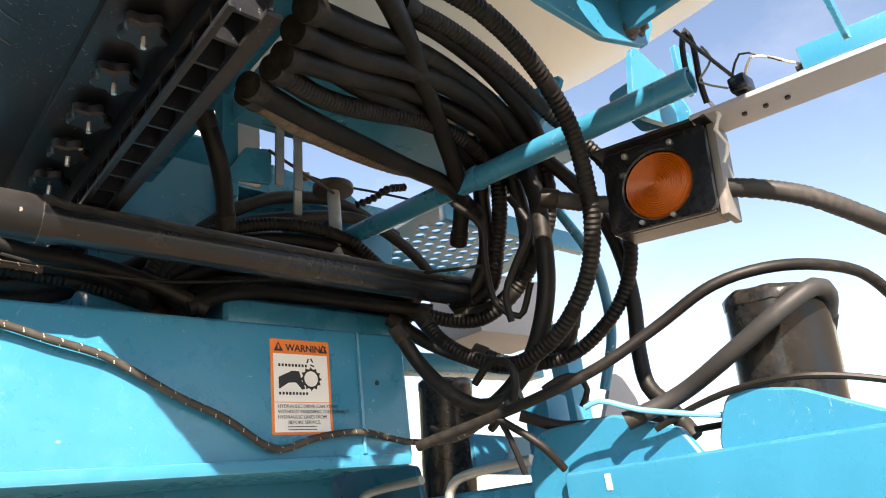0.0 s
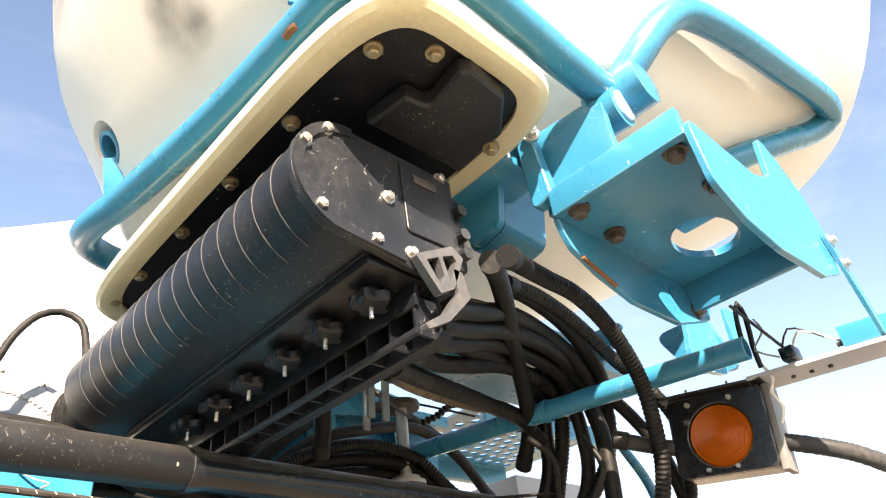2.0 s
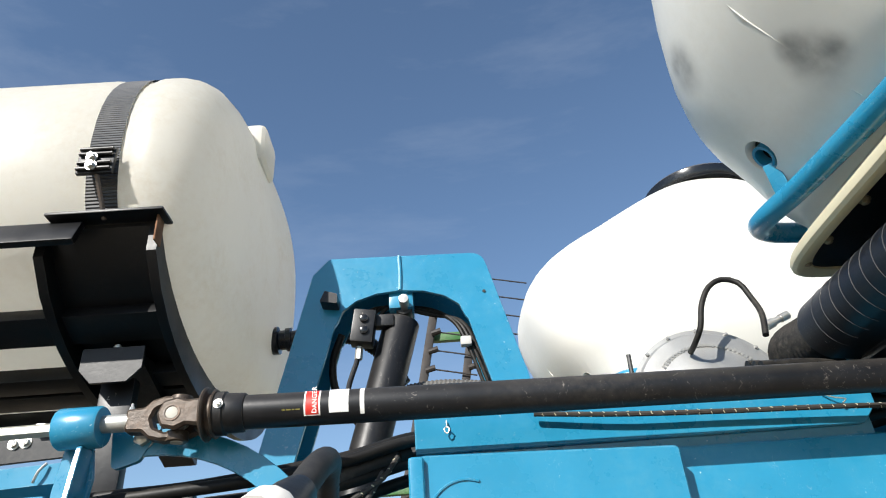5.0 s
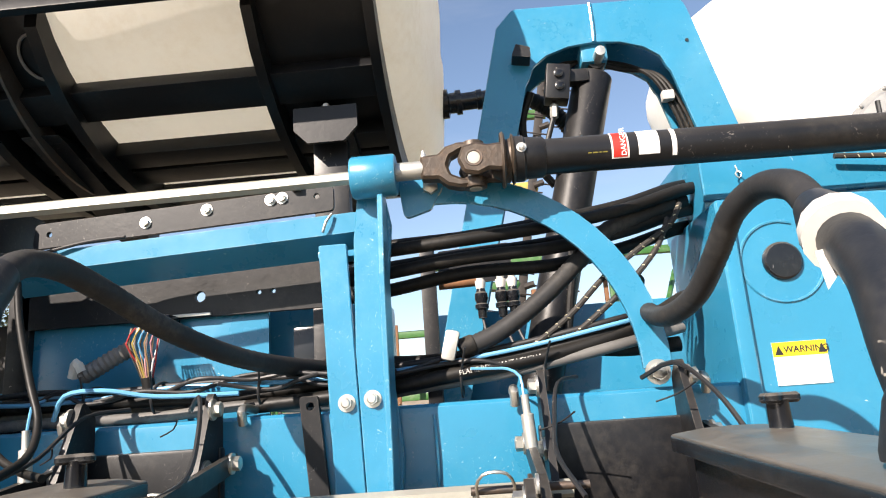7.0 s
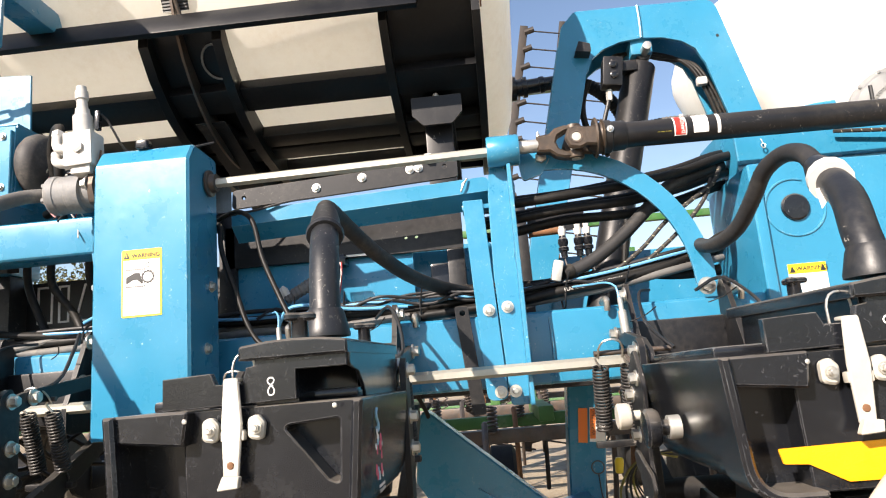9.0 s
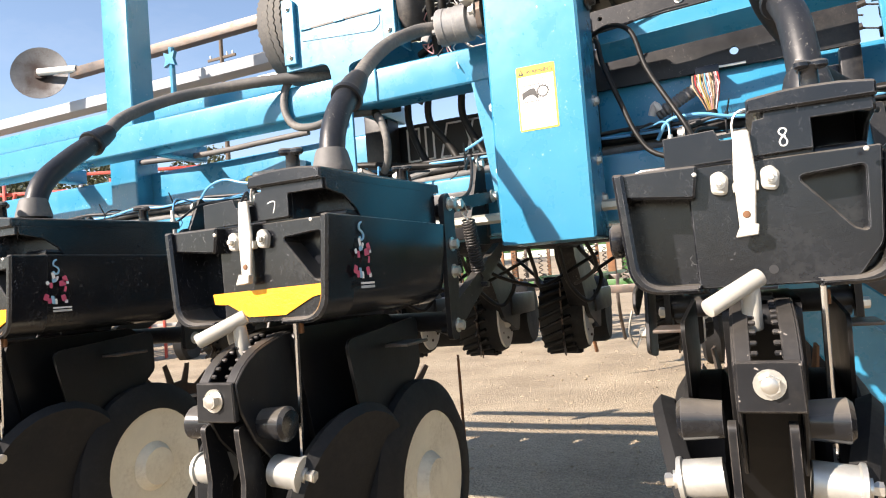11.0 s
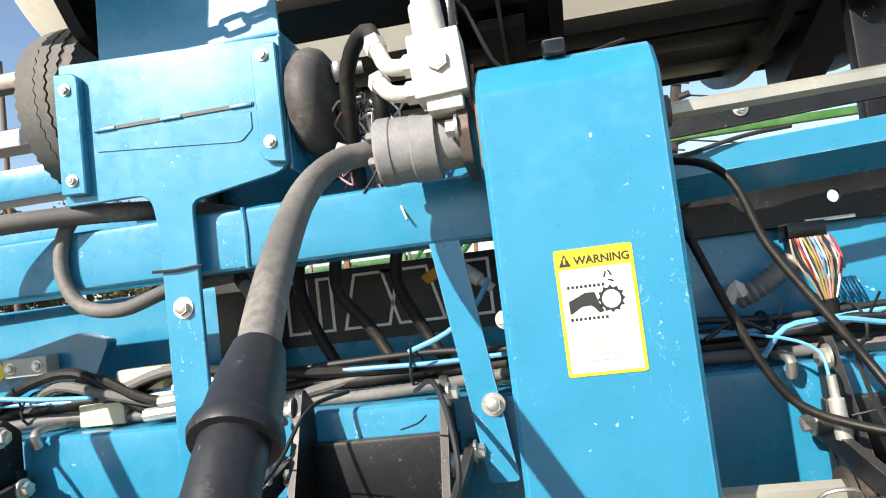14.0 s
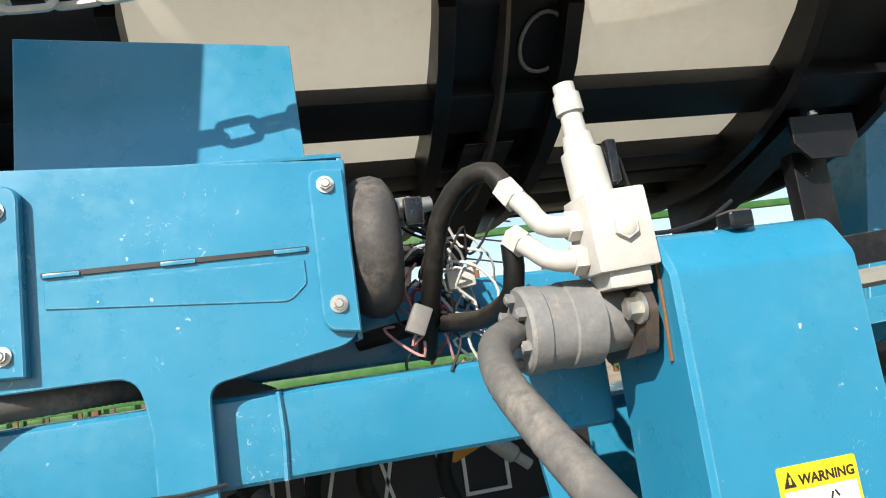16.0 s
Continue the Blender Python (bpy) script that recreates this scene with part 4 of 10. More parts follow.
def build_main_box():
    t = thing("centre_frame", "large blue welded centre frame beam with hazard stickers", "frame", (0.0, 1.15, 1.57))
    part("main_box", bx(B(), -0.845, 0.86, 1.052, 1.40, 1.555, 1.80, 0.012, seg=3), BLUE, t)
    part("slant_end", prism(B(), [(0.84, 1.052), (0.955, 1.19), (0.955, 1.40), (0.84, 1.40)], face_z(1.572), 0.222), BLUE, t)
    part("bottom_lip", bx(B(), -0.5, 0.84, 1.035, 1.10, 1.545, 1.566, 0.005), BLUE, t)
    part("upper_plate", prism(B(), rounded([(-0.862, 1.822), (0.05, 1.822), (0.085, 1.86), (0.085, 1.955), (-0.862, 1.955)], [0.002, 0.02, 0.01, 0.004, 0.004]), face_y(1.066), 0.012, bev=0.002), BLUE, t)
    part("upper_web", bx(B(), -0.86, 0.07, 1.078, 1.36, 1.80, 1.95, 0.004), BLUE, t)
    part("side_panel", prism(B(), rounded([(-0.855, 1.30), (-0.36, 1.30), (-0.36, 1.79), (-0.855, 1.805)], 0.012), face_y(1.0), 0.05, bev=0.003), BLUE, t)
    part("cap", lathe(B(), (-0.771, 1.0, 1.683), (0, -1, 0), [(0, 0.034), (0.006, 0.0335), (0.009, 0.030), (0.010, 0.001)]), BLACK_PLASTIC, t, "black round plug")
    part("weld_ring", tube(B(), [(-0.771 + 0.072 * math.cos(a * 0.3), 0.999, 1.683 + 0.072 * math.sin(a * 0.3)) for a in range(4, 22)], 0.003, n=6), BLUE, t)
    part("edge_stay", bx(B(), -0.875, -0.845, 0.985, 1.30, 1.35, 1.80, 0.008, seg=3), BLUE, t)
    part("hairpin", tube(B(), [(-0.797, 1.062, 1.886), (-0.797, 1.055, 1.872), (-0.803, 1.052, 1.866), (-0.797, 1.052, 1.857), (-0.791, 1.052, 1.866), (-0.797, 1.055, 1.872)], 0.0016, n=6), ZINC, t)
    part("hairpin", tube(B(), [(-0.02, 1.062, 1.886), (0.0, 1.055, 1.875), (0.02, 1.052, 1.870), (0.01, 1.052, 1.862)], 0.0016, n=6), ZINC, t)
    warning_sticker(t, 0.561, 0.68, 1.772, 1.606, 1.052, ORANGE, ORANGE, small=("HYDRAULIC DRIVE CAN START", "WITHOUT WARNING. DISCONNECT", "HYDRAULIC LINES FROM", "        BEFORE SERVICE"))
    part("yellow_sticker", bx(B(), -0.02, 0.02, -0.0008, 0.0008, -0.021, 0.021, 0, m=Matrix.Translation((0.884, 1.102, 1.693)) @ Matrix.Rotation(math.atan2(0.138, 0.115), 4, "Z")), YELLOW_PRINT, t, "small yellow sticker")
    part("yellow_sign", bx(B(), -0.013, 0.013, -0.0014, 0.0, -0.008, 0.010, 0, m=Matrix.Translation((0.884, 1.102, 1.695)) @ Matrix.Rotation(math.atan2(0.138, 0.115), 4, "Z")), INK, t)
    part("weld_rib", tube(B(), [(0.745, 1.050, 1.57), (0.745, 1.0495, 1.70), (0.745, 1.050, 1.795)], 0.004, n=6), BLUE, t)
    # black disc painted as the dark inside of a hole
    part("hole", cyl(B(), (0.785, 1.0505, 1.70), (0.785, 1.058, 1.70), 0.005, n=12), INK, t)
    # yellow warning decal
    part("warning_decal", bx(B(), -0.815, -0.725, 0.998, 1.0, 1.47, 1.542, 0), WHITE, t, "white decal with yellow warning head")
    part("decal_head", bx(B(), -0.815, -0.725, 0.9972, 0.999, 1.518, 1.542, 0), YELLOW_PRINT, t)
    text_on(t, "WARNING", Matrix.Translation((-0.797, 0.9970, 1.524)) @ Matrix.Rotation(radians(90), 4, "X"), 0.0155, INK, bold=0.0003)
    for cx in (-0.805, -0.733):
        part("sign", prism(B(), [(cx - 0.007, 1.521), (cx + 0.007, 1.521), (cx, 1.537)], face_y(0.9966), 0.0008), INK, t)
    # frame behind
    part("rear_box", bx(B(), -0.80, 0.90, 1.40, 1.72, 1.30, 1.62, 0.012), BLUE, t)
    part("cross_box", bx(B(), 0.30, 0.80, 1.20, 1.9, 1.80, 1.90, 0.01), BLUE, t)


build_main_box()

# ---- tower and lift cylinder ----
def build_tower():
    t = thing("lift_tower", "blue steel lift tower plate with an arched opening", "tower", (-0.9, 1.7, 1.4))
    arch = [(-1.36, 1.45), (-1.115, 2.38)]
    for i in range(9):
        a = math.pi - math.pi * i / 8
        arch.append((-0.905 + 0.20 * math.cos(a), 2.395 + 0.10 * math.sin(a)))
    arch += [(-0.695, 2.38), (-0.46, 1.45)]
    ring = arch + [(-0.36, 1.45)] + rounded([(-0.36, 1.45), (-0.612, 2.54), (-0.632, 2.618), (-1.135, 2.628), (-1.188, 2.57), (-1.46, 1.45)], [0, 0.05, 0.06, 0.03, 0.02, 0])[1:]
    ded = []
    for p in ring:
        if not ded or (Vector(p) - Vector(ded[-1])).length > 1e-4:
            ded.append(p)
    part("front_plate", prism(B(), ded, face_y(1.640), 0.014, bev=0.0015), BLUE, t)
    part("back_plate", prism(B(), ded, face_y(1.80), 0.014, bev=0.0015), BLUE, t)
    for a, b, s in (((-1.46, 1.45), (-1.192, 2.54), 1), ((-0.36, 1.45), (-0.620, 2.52), -1)):
        d = Vector((b[0] - a[0], 0, b[1] - a[1]))
        part("side_flange", prism(B(), [(a[0], a[1]), (b[0], b[1]), (b[0] + 0.012 * s, b[1]), (a[0] + 0.012 * s, a[1])], face_y(1.655), 0.145), BLUE, t)
    part("lower_panel", bx(B(), -1.44, -0.40, 1.782, 1.794, 1.30, 1.74, 0.003), BLUE, t)
    part("top_flange", bx(B(), -1.12, -0.72, 1.655, 1.80, 2.604, 2.616, 0.003), BLUE, t)
    part("weld_bead", tube(B(), [(-0.905, 1.638, 2.622), (-0.904, 1.637, 2.55), (-0.906, 1.638, 2.495)], 0.006, n=8), BLUE, t)
    part("centre_lug", bx(B(), -0.945, -0.865, 1.655, 1.80, 2.44, 2.50, 0.01), BLUE, t)
    part("pin", lathe(B(), (-0.895, 1.625, 2.452), (0, -1, 0), [(-0.19, 0.016), (0, 0.016), (0.012, 0.015), (0.014, 0.002)], n=18), ZINC, t)
    # no opening here, a black disc paints the hole's shade
    part("hole", cyl(B(), (-0.637, 1.637, 2.472), (-0.637, 1.645, 2.472), 0.005, n=10), INK, t)
    part("clip", prism(B(), rounded([(-1.155, 2.445), (-1.10, 2.437), (-1.10, 2.468), (-1.14, 2.482)], 0.004), face_y(1.585), 0.055), BLACK, t, "black steel clip")
    c = thing("hydraulic_cylinder", "black hydraulic lift cylinder pinned to the tower", "cylinder", (-1.02, 1.72, 1.5))
    top, low = Vector((-0.897, 1.715, 2.452)), Vector((-1.16, 1.705, 1.50))
    ax = (low - top).normalized()
    part("barrel", lathe(B(), top + ax * 0.035, ax, [(0, 0.030), (0.0, 0.055), (0.006, 0.058), (0.95, 0.058), (0.955, 0.03)], n=32), BLACK, c)
    part("eye", cyl(B(), top + Vector((0, -0.045, 0)), top + Vector((0, 0.045, 0)), 0.028, n=24, bev=0.004), BLACK, c)
    v = part("valve_block", bx(B(), -0.035, 0.035, -0.03, 0.03, -0.055, 0.055, 0.005, m=Matrix.Translation((-1.025, 1.655, 2.375)) @ Matrix.Rotation(radians(8), 4, "Y")), BLACK, c, "black valve block")
    for dz in (0.022, -0.018):
        part("plug", lathe(B(), (-1.022, 1.626, 2.375 + dz), (0, -1, 0), [(0, 0.014), (0.008, 0.014), (0.010, 0.010)], n=12), BLACK_PLASTIC, c)
    part("line", tube(B(), [(-1.04, 1.66, 2.32), (-1.045, 1.66, 2.28), (-1.075, 1.665, 2.18), (-1.07, 1.67, 2.13), (-1.03, 1.68, 2.11)], 0.008, n=10), BLACK, c)
    part("fitting", cyl(B(), (-1.04, 1.66, 2.315), (-1.043, 1.66, 2.275), 0.012, n=6), GALV, c)
    part("connector", bx(B(), -0.03, 0.03, -0.02, 0.02, -0.02, 0.02, 0.005, m=Matrix.Translation((-0.96, 1.67, 2.40))), BLACK, c)


build_tower()


# ---- saddle tank ----
def strap_material():
    m = material("ribbed_strap", (0.060, 0.062, 0.066), 0.55, var=0.2, dirt=DUST, dirt_amount=0.3)
    N, L = m.node_tree.nodes, m.node_tree.links
    geo = N.new("ShaderNodeNewGeometry")
    w = N.new("ShaderNodeTexWave")
    w.bands_direction, w.inputs["Scale"].default_value = "Z", 38.0
    L.new(geo.outputs["Position"], w.inputs["Vector"])
    b = N.new("ShaderNodeBump")
    b.inputs["Strength"].default_value, b.inputs["Distance"].default_value = 0.9, 0.004
    L.new(w.outputs["Fac"], b.inputs["Height"])
    L.new(b.outputs[0], N["Principled BSDF"].inputs["Normal"])
    return m


STRAP = strap_material()


def build_saddle_tank():
    cy, cz, a, b = 1.80, 2.735, 0.72, 0.50
    t = thing("liquid_tank", "white poly liquid saddle tank with domed end, straps and black outlet", "tank", (-2.4, cy, cz - b))
    bm = B()
    n = 64

    def ringpts(x, f, sq=2.25):
        out = []
        for i in range(n):
            g = 2 * math.pi * i / n
            c, s = math.cos(g), math.sin(g)
            k = max(0.0, (x + 1.50) / 0.14)
            dent = 0.03 * k * (0.5 + 0.5 * math.cos(3 * g + 0.6)) * f
            out.append((x - dent, cy + a * f * math.copysign(abs(c) ** (2 / sq), c), cz + b * f * math.copysign(abs(s) ** (2 / sq), s)))
        return out
    prof = [(-3.56, 0.30), (-3.555, 0.6), (-3.53, 0.85), (-3.47, 0.96), (-3.38, 1.0)]
    for x in (-3.2, -3.16, -3.12, -3.0, -2.96, -2.9):
        prof.append((x, 1.0))
    for x0 in (-2.41, -1.64):
        prof += [(x0 - 0.07, 1.0), (x0 - 0.055, 0.988), (x0 + 0.055, 0.988), (x0 + 0.07, 1.0)]
    prof += [(-1.52, 1.0), (-1.48, 0.985), (-1.44, 0.95), (-1.405, 0.88), (-1.385, 0.78), (-1.37, 0.55), (-1.362, 0.30)]
    rings = [[bm.verts.new(p) for p in ringpts(x, f)] for x, f in prof]
    for u, v in zip(rings, rings[1:]):
        for i in range(n):
            bm.faces.new((u[i], u[(i + 1) % n], v[(i + 1) % n], v[i]))
    bm.faces.new(rings[0])
    bm.faces.new(rings[-1])
    part("tank_body", bm, POLY_WHITE, t)
    part("top_boss", bx(B(), -1.46, -1.372, 1.60, 1.78, 3.05, 3.21, 0.03, seg=3), POLY_WHITE, t)
    o = B()
    lathe(o, (-1.40, 1.93, 2.475), (1, 0, 0.05), [(0, 0.045), (0.03, 0.05), (0.045, 0.05), (0.05, 0.035), (0.07, 0.035), (0.072, 0.042), (0.09, 0.042), (0.092, 0.03), (0.14, 0.03), (0.142, 0.034), (0.16, 0.034), (0.162, 0.028), (0.24, 0.028)], n=20)
    part("outlet", o, BLACK_PLASTIC, t, "black ribbed outlet fitting")
    part("outlet_hose", tube(B(), [(-1.18, 1.935, 2.483), (-1.08, 1.94, 2.47), (-0.98, 1.96, 2.40), (-0.92, 1.98, 2.30)], 0.028, n=14, rib=0.003, pitch=0.012), RUBBER, t)
    # straps
    for x0 in (-1.64, -2.41):
        sb = B()
        w = 0.082
        loop = []
        for i in range(34):
            g = radians(205 - 190 * i / 33)
            c, s = math.cos(g), math.sin(g)
            q = (cy + (a * 0.988 + 0.006) * math.copysign(abs(c) ** (2 / 2.25), c), cz + (b * 0.988 + 0.006) * math.copysign(abs(s) ** (2 / 2.25), s))
            loop.append((sb.verts.new((x0 - w / 2, *q)), sb.verts.new((x0 + w / 2, *q))))
        for u, v in zip(loop, loop[1:]):
            sb.faces.new((u[0], u[1], v[1], v[0]))
        part("strap", sb, STRAP, t, "dark grey ribbed strap")
        part("buckle", bx(B(), x0 - 0.046, x0 + 0.046, 1.058, 1.070, 2.580, 2.662, 0.003), BLACK, t, "black strap buckle")
        for z in (2.590, 2.608, 2.636, 2.652):
            part("buckle_bar", cyl(B(), (x0 - 0.042, 1.052, z), (x0 + 0.042, 1.052, z), 0.005, n=10), BLACK, t)
        bolts(t, [(x0 - 0.006, 1.048, 2.622), (x0 - 0.004, 1.048, 2.596)], (0, -1, 0), 0.010, 0.010)
        part("strap_rod", cyl(B(), (x0 + 0.004, 1.068, 2.585), (x0 + 0.018, 1.125, 2.48), 0.0065, n=10), STEEL, t)
    # cradle
    k = thing("tank_cradle", "black steel tank cradle of curved bands and long rails, edges rusty", "cradle", (-2.4, 1.6, 2.15))

    def skin(y, off=0.0):
        f = min(1.0, abs((y - cy) / a)) ** 2.25
        return cz - b * (max(0.0, 1 - f)) ** (1 / 2.25) - off

    def band(x0, x1, thick=0.05):
        pts_o, pts_i = [], []
        for i in range(21):
            y = 1.150 + (2.50 - 1.150) * i / 20
            pts_i.append((y, skin(y, 0.004)))
            pts_o.append((y, skin(y, 0.004) - thick))
        return prism(B(), pts_i + pts_o[::-1], face_x(x0), x1 - x0)
    for x0, x1 in ((-1.795, -1.77), (-1.515, -1.49), (-2.535, -2.505), (-2.305, -2.275), (-3.33, -3.30), (-3.06, -3.03)):
        part("band", band(x0, x1, 0.085), BLACK_SHADED, k)
    for x0, x1 in ((-1.77, -1.515), (-2.505, -2.305), (-3.30, -3.06)):
        part("band_plate", band(x0, x1, 0.012), BLACK_SHADED, k)
    for y, w in ((1.352, 0.095), (1.552, 0.075), (1.645, 0.085), (1.86, 0.14), (2.1, 0.1)):
        z = skin(y, 0.004)
        part("rail", bx(B(), -3.5, -1.50, y - w / 2, y + w / 2, z - 0.045, z - 0.003, 0.004, m=Matrix.Translation((0, y, z)) @ Matrix.Rotation(math.atan2(skin(y + 0.05) - skin(y - 0.05), 0.1), 4, "X") @ Matrix.Translation((0, -y, -z))), BLACK_SHADED, k)
    part("front_rail", bx(B(), -3.5, -1.672, 1.115, 1.135, 2.400, 2.475, 0.004, m=Matrix.Translation((0, 1.12, 2.47)) @ Matrix.Rotation(radians(-22), 4, "X") @ Matrix.Translation((0, -1.12, -2.47))), BLACK_SHADED, k)
    part("front_lip", bx(B(), -1.76, -1.466, 1.095, 1.17, 2.484, 2.492, 0.002), BLACK_SHADED, k)
    part("rust_edge", bx(B(), -1.489, -1.484, 1.12, 1.16, 2.41, 2.50, 0.002), RUST, k, "rusty edge")
    # bracket arms
    for x in (-1.655, -2.41, -3.18):
        part("arm", prism(B(), rounded([(1.37, 2.235), (1.42, 2.225), (1.95, 2.06), (1.95, 2.22), (1.55, 2.25)], 0.01), face_x(x - 0.05), 0.10), BLACK, k)
    part("end_plate", prism(B(), rounded([(-1.735, 2.235), (-1.572, 2.235), (-1.572, 2.175), (-1.607, 2.138), (-1.70, 2.138), (-1.735, 2.175)], 0.004), face_y(1.362), 0.010, bev=0.001), BLACK, k, "black chamfered end plate, dusty")
    bolts(k, [(-1.655, 1.385, 2.243)], (0, 0, 1), 0.008, 0.006)
    part("brace", bx(B(), -1.70, -1.61, 1.42, 1.46, 1.75, 2.17, 0.006), BLACK, k)
    fin = [(1.10 + 0.70 * i / 16, skin(1.10 + 0.70 * i / 16, 0.012)) for i in range(17)]
    low = [(y, z - 0.055 - 0.03 * math.sin(math.pi * i / 16)) for i, (y, z) in enumerate(fin)]
    part("fin", prism(B(), fin + low[::-1], face_x(-2.414), 0.008), STEEL, k, "thin fin plate with a worn rusty edge")
    part("ring", tube(B(), [(-2.325 + 0.045 * math.cos(i * 0.3142), 1.24 + 0.045 * math.sin(i * 0.3142), skin(1.24 + 0.045 * math.sin(i * 0.3142), 0.022)) for i in range(21)], 0.004, n=6, smooth=False), CONDUIT, k, "grey ring")


build_saddle_tank()


# ---- bulk hoppers ----
HOP_LEVELS = [  # z, x0, x1, y0, y1, corner power
    (2.235, 0.060, 0.345, 0.300, 1.125, 5.0),
    (2.275, 0.074, 0.365, 0.305, 1.105, 5.0),
    (2.31, 0.062, 0.50, 0.300, 1.13, 4.5),
    (2.36, 0.000, 0.78, 0.245, 1.17, 4.0),
    (2.45, -0.072, 1.22, 0.180, 1.215, 3.6),
    (2.58, -0.158, 1.53, 0.050, 1.25, 3.6),
    (2.74, -0.218, 1.61, -0.085, 1.22, 3.4),
    (2.95, -0.235, 1.65, -0.175, 1.12, 3.2),
    (3.18, -0.10, 1.63, -0.19, 0.99, 2.8),
    (3.34, 0.14, 1.46, -0.08, 0.92, 2.5),
    (3.46, 0.36, 1.30, 0.06, 0.88, 2.4),
    (3.53, 0.50, 1.18, 0.20, 0.83, 2.3),
    (3.565, 0.58, 1.10, 0.32, 0.78, 2.2),
]


def superring(x0, x1, y0, y1, p, z, n=72):
    cx, cy, a, b = (x0 + x1) / 2, (y0 + y1) / 2, (x1 - x0) / 2, (y1 - y0) / 2
    out = []
    for i in range(n):
        g = 2 * math.pi * (i + 0.5) / n
        c, s = math.cos(g), math.sin(g)
        out.append(Vector((cx + a * math.copysign(abs(c) ** (2 / p), c), cy + b * math.copysign(abs(s) ** (2 / p), s), z)))
    return out


SOCKETS = (((0.002, 0.389, 2.398), (-0.78, -0.27, -0.57)), ((-0.030, 0.937, 2.413), (-0.80, 0.10, -0.59)))


def far_side(p, flip):
    """Places a point of the near hopper on the far one, its mirror image."""
    return Vector((p[0] - 0.10, 2 * flip - p[1], p[2] + 0.05)) if flip else Vector(p)


def build_hopper(name, label, flip=None):
    def F(p):
        return far_side(p, flip)
    t = thing(name, label, "hopper", F((0.5, 0.7, 2.2)), group="bulk seed hoppers")
    bm = B()
    n = 72
    # smooth the levels
    rings = []
    for k in range(len(HOP_LEVELS) - 1):
        sub = 3 if k > 1 else 1
        for j in range(sub):
            f = j / sub
            p0, p1, p2, p3 = (HOP_LEVELS[min(max(k + d, 0), len(HOP_LEVELS) - 1)] for d in (-1, 0, 1, 2))
            lv = [0.5 * (2 * q1 + (q2 - q0) * f + (2 * q0 - 5 * q1 + 4 * q2 - q3) * f * f + (3 * q1 - q0 - 3 * q2 + q3) * f ** 3) for q0, q1, q2, q3 in zip(p0, p1, p2, p3)] if sub > 1 else list(p1)
            rings.append(lv)
    rings.append(list(HOP_LEVELS[-1]))
    vr = [[bm.verts.new(F(p)) for p in superring(l[1], l[2], l[3], l[4], l[5], l[0], n)] for l in rings]
    for u, v in zip(vr, vr[1:]):
        for i in range(n):
            bm.faces.new((u[i], u[(i + 1) % n], v[(i + 1) % n], v[i]))
    bm.faces.new(vr[-1])
    for c, nn in SOCKETS:
        c = F(c)
        nn = Vector((nn[0], -nn[1], nn[2]) if flip else nn).normalized()
        for _ in range(3):
            near = [f for f in bm.faces if (f.calc_center_median() - c).length < 0.085]
            bmesh.ops.subdivide_edges(bm, edges=list({e for f in near for e in f.edges}), cuts=1, use_grid_fill=True)

        def off_axis(p):
            d = p - c
            return (d - nn * d.dot(nn)).length
        gone = [f for f in bm.faces if (f.calc_center_median() - c).length < 0.10 and off_axis(f.calc_center_median()) < 0.040]
        bmesh.ops.delete(bm, geom=gone, context="FACES")
        for v in bm.verts:
            if v.is_boundary and (v.co - c).length < 0.09:
                d = v.co - c
                r = d - nn * d.dot(nn)
                v.co = c + nn * d.dot(nn) + r.normalized() * 0.042
    part("hopper_body", bm, POLY, t)
    # outlet rim with rounded lip
    rm = B()
    prof = [(2.203, -0.002), (2.199, 0.006), (2.200, 0.015), (2.207, 0.022), (2.219, 0.024), (2.230, 0.020), (2.238, 0.004)]
    lo = []
    for z, o in prof:
        lo.append([rm.verts.new(F(p)) for p in superring(0.050 - o, 0.350 + o, 0.290 - o, 1.140 + o, 5.6, z, n)])
    inner = [rm.verts.new(F(p)) for p in superring(0.066, 0.338, 0.305, 1.126, 5.6, 2.206, n)]
    inner2 = [rm.verts.new(F(p)) for p in superring(0.066, 0.338, 0.305, 1.126, 5.6, 2.25, n)]
    for u, v in zip([inner2, inner] + lo, [inner] + lo):
        for i in range(n):
            rm.faces.new((u[i], u[(i + 1) % n], v[(i + 1) % n], v[i]))
    part("outlet_rim", rm, RIM_POLY, t, "ivory moulded outlet rim")
    lid = B()
    lathe(lid, F((0.86, 0.57, 3.545)), (0, 0, 1), [(0, 0.25), (0.0, 0.285), (0.02, 0.295), (0.06, 0.295), (0.075, 0.28), (0.085, 0.22), (0.11, 0.05)], n=40)
    part("lid", lid, BLACK_PLASTIC, t, "black round screw lid")
    # recessed sockets with the blue tie hooks down to the cradle pipe
    for (c, n), foot in zip(SOCKETS, ((0.030, 0.425, 2.300), (0.006, 0.965, 2.325))):
        c, foot = F(c), F(foot)
        n = Vector((n[0], -n[1], n[2]) if flip else n).normalized()
        h = B()
        lathe(h, c - n * 0.030, n, [(0.0, 0.002), (0.0, 0.037), (0.022, 0.039), (0.028, 0.041), (0.031, 0.044), (0.027, 0.047)], n=30, caps=False)
        part("socket", h, POLY, t, "moulded round socket")
        # black disc stands in for the shade of a deeper hole
        part("socket_liner", cyl(B(), c - n * 0.0285, c - n * 0.026, 0.0355, n=26), BLACK_PLASTIC, t, "black disc painted as the shade in the socket")
        k = c + Vector((0.006, 0, -0.004))
        part("tie_end", lathe(B(), k - n * 0.026, n, [(0.0, 0.023), (0.030, 0.023), (0.031, 0.0265), (0.030, 0.030), (0.0, 0.030)], n=24, caps=False), BLUE, t, "open blue tube end")
        a = k - n * 0.004 + (foot - k).normalized() * 0.020
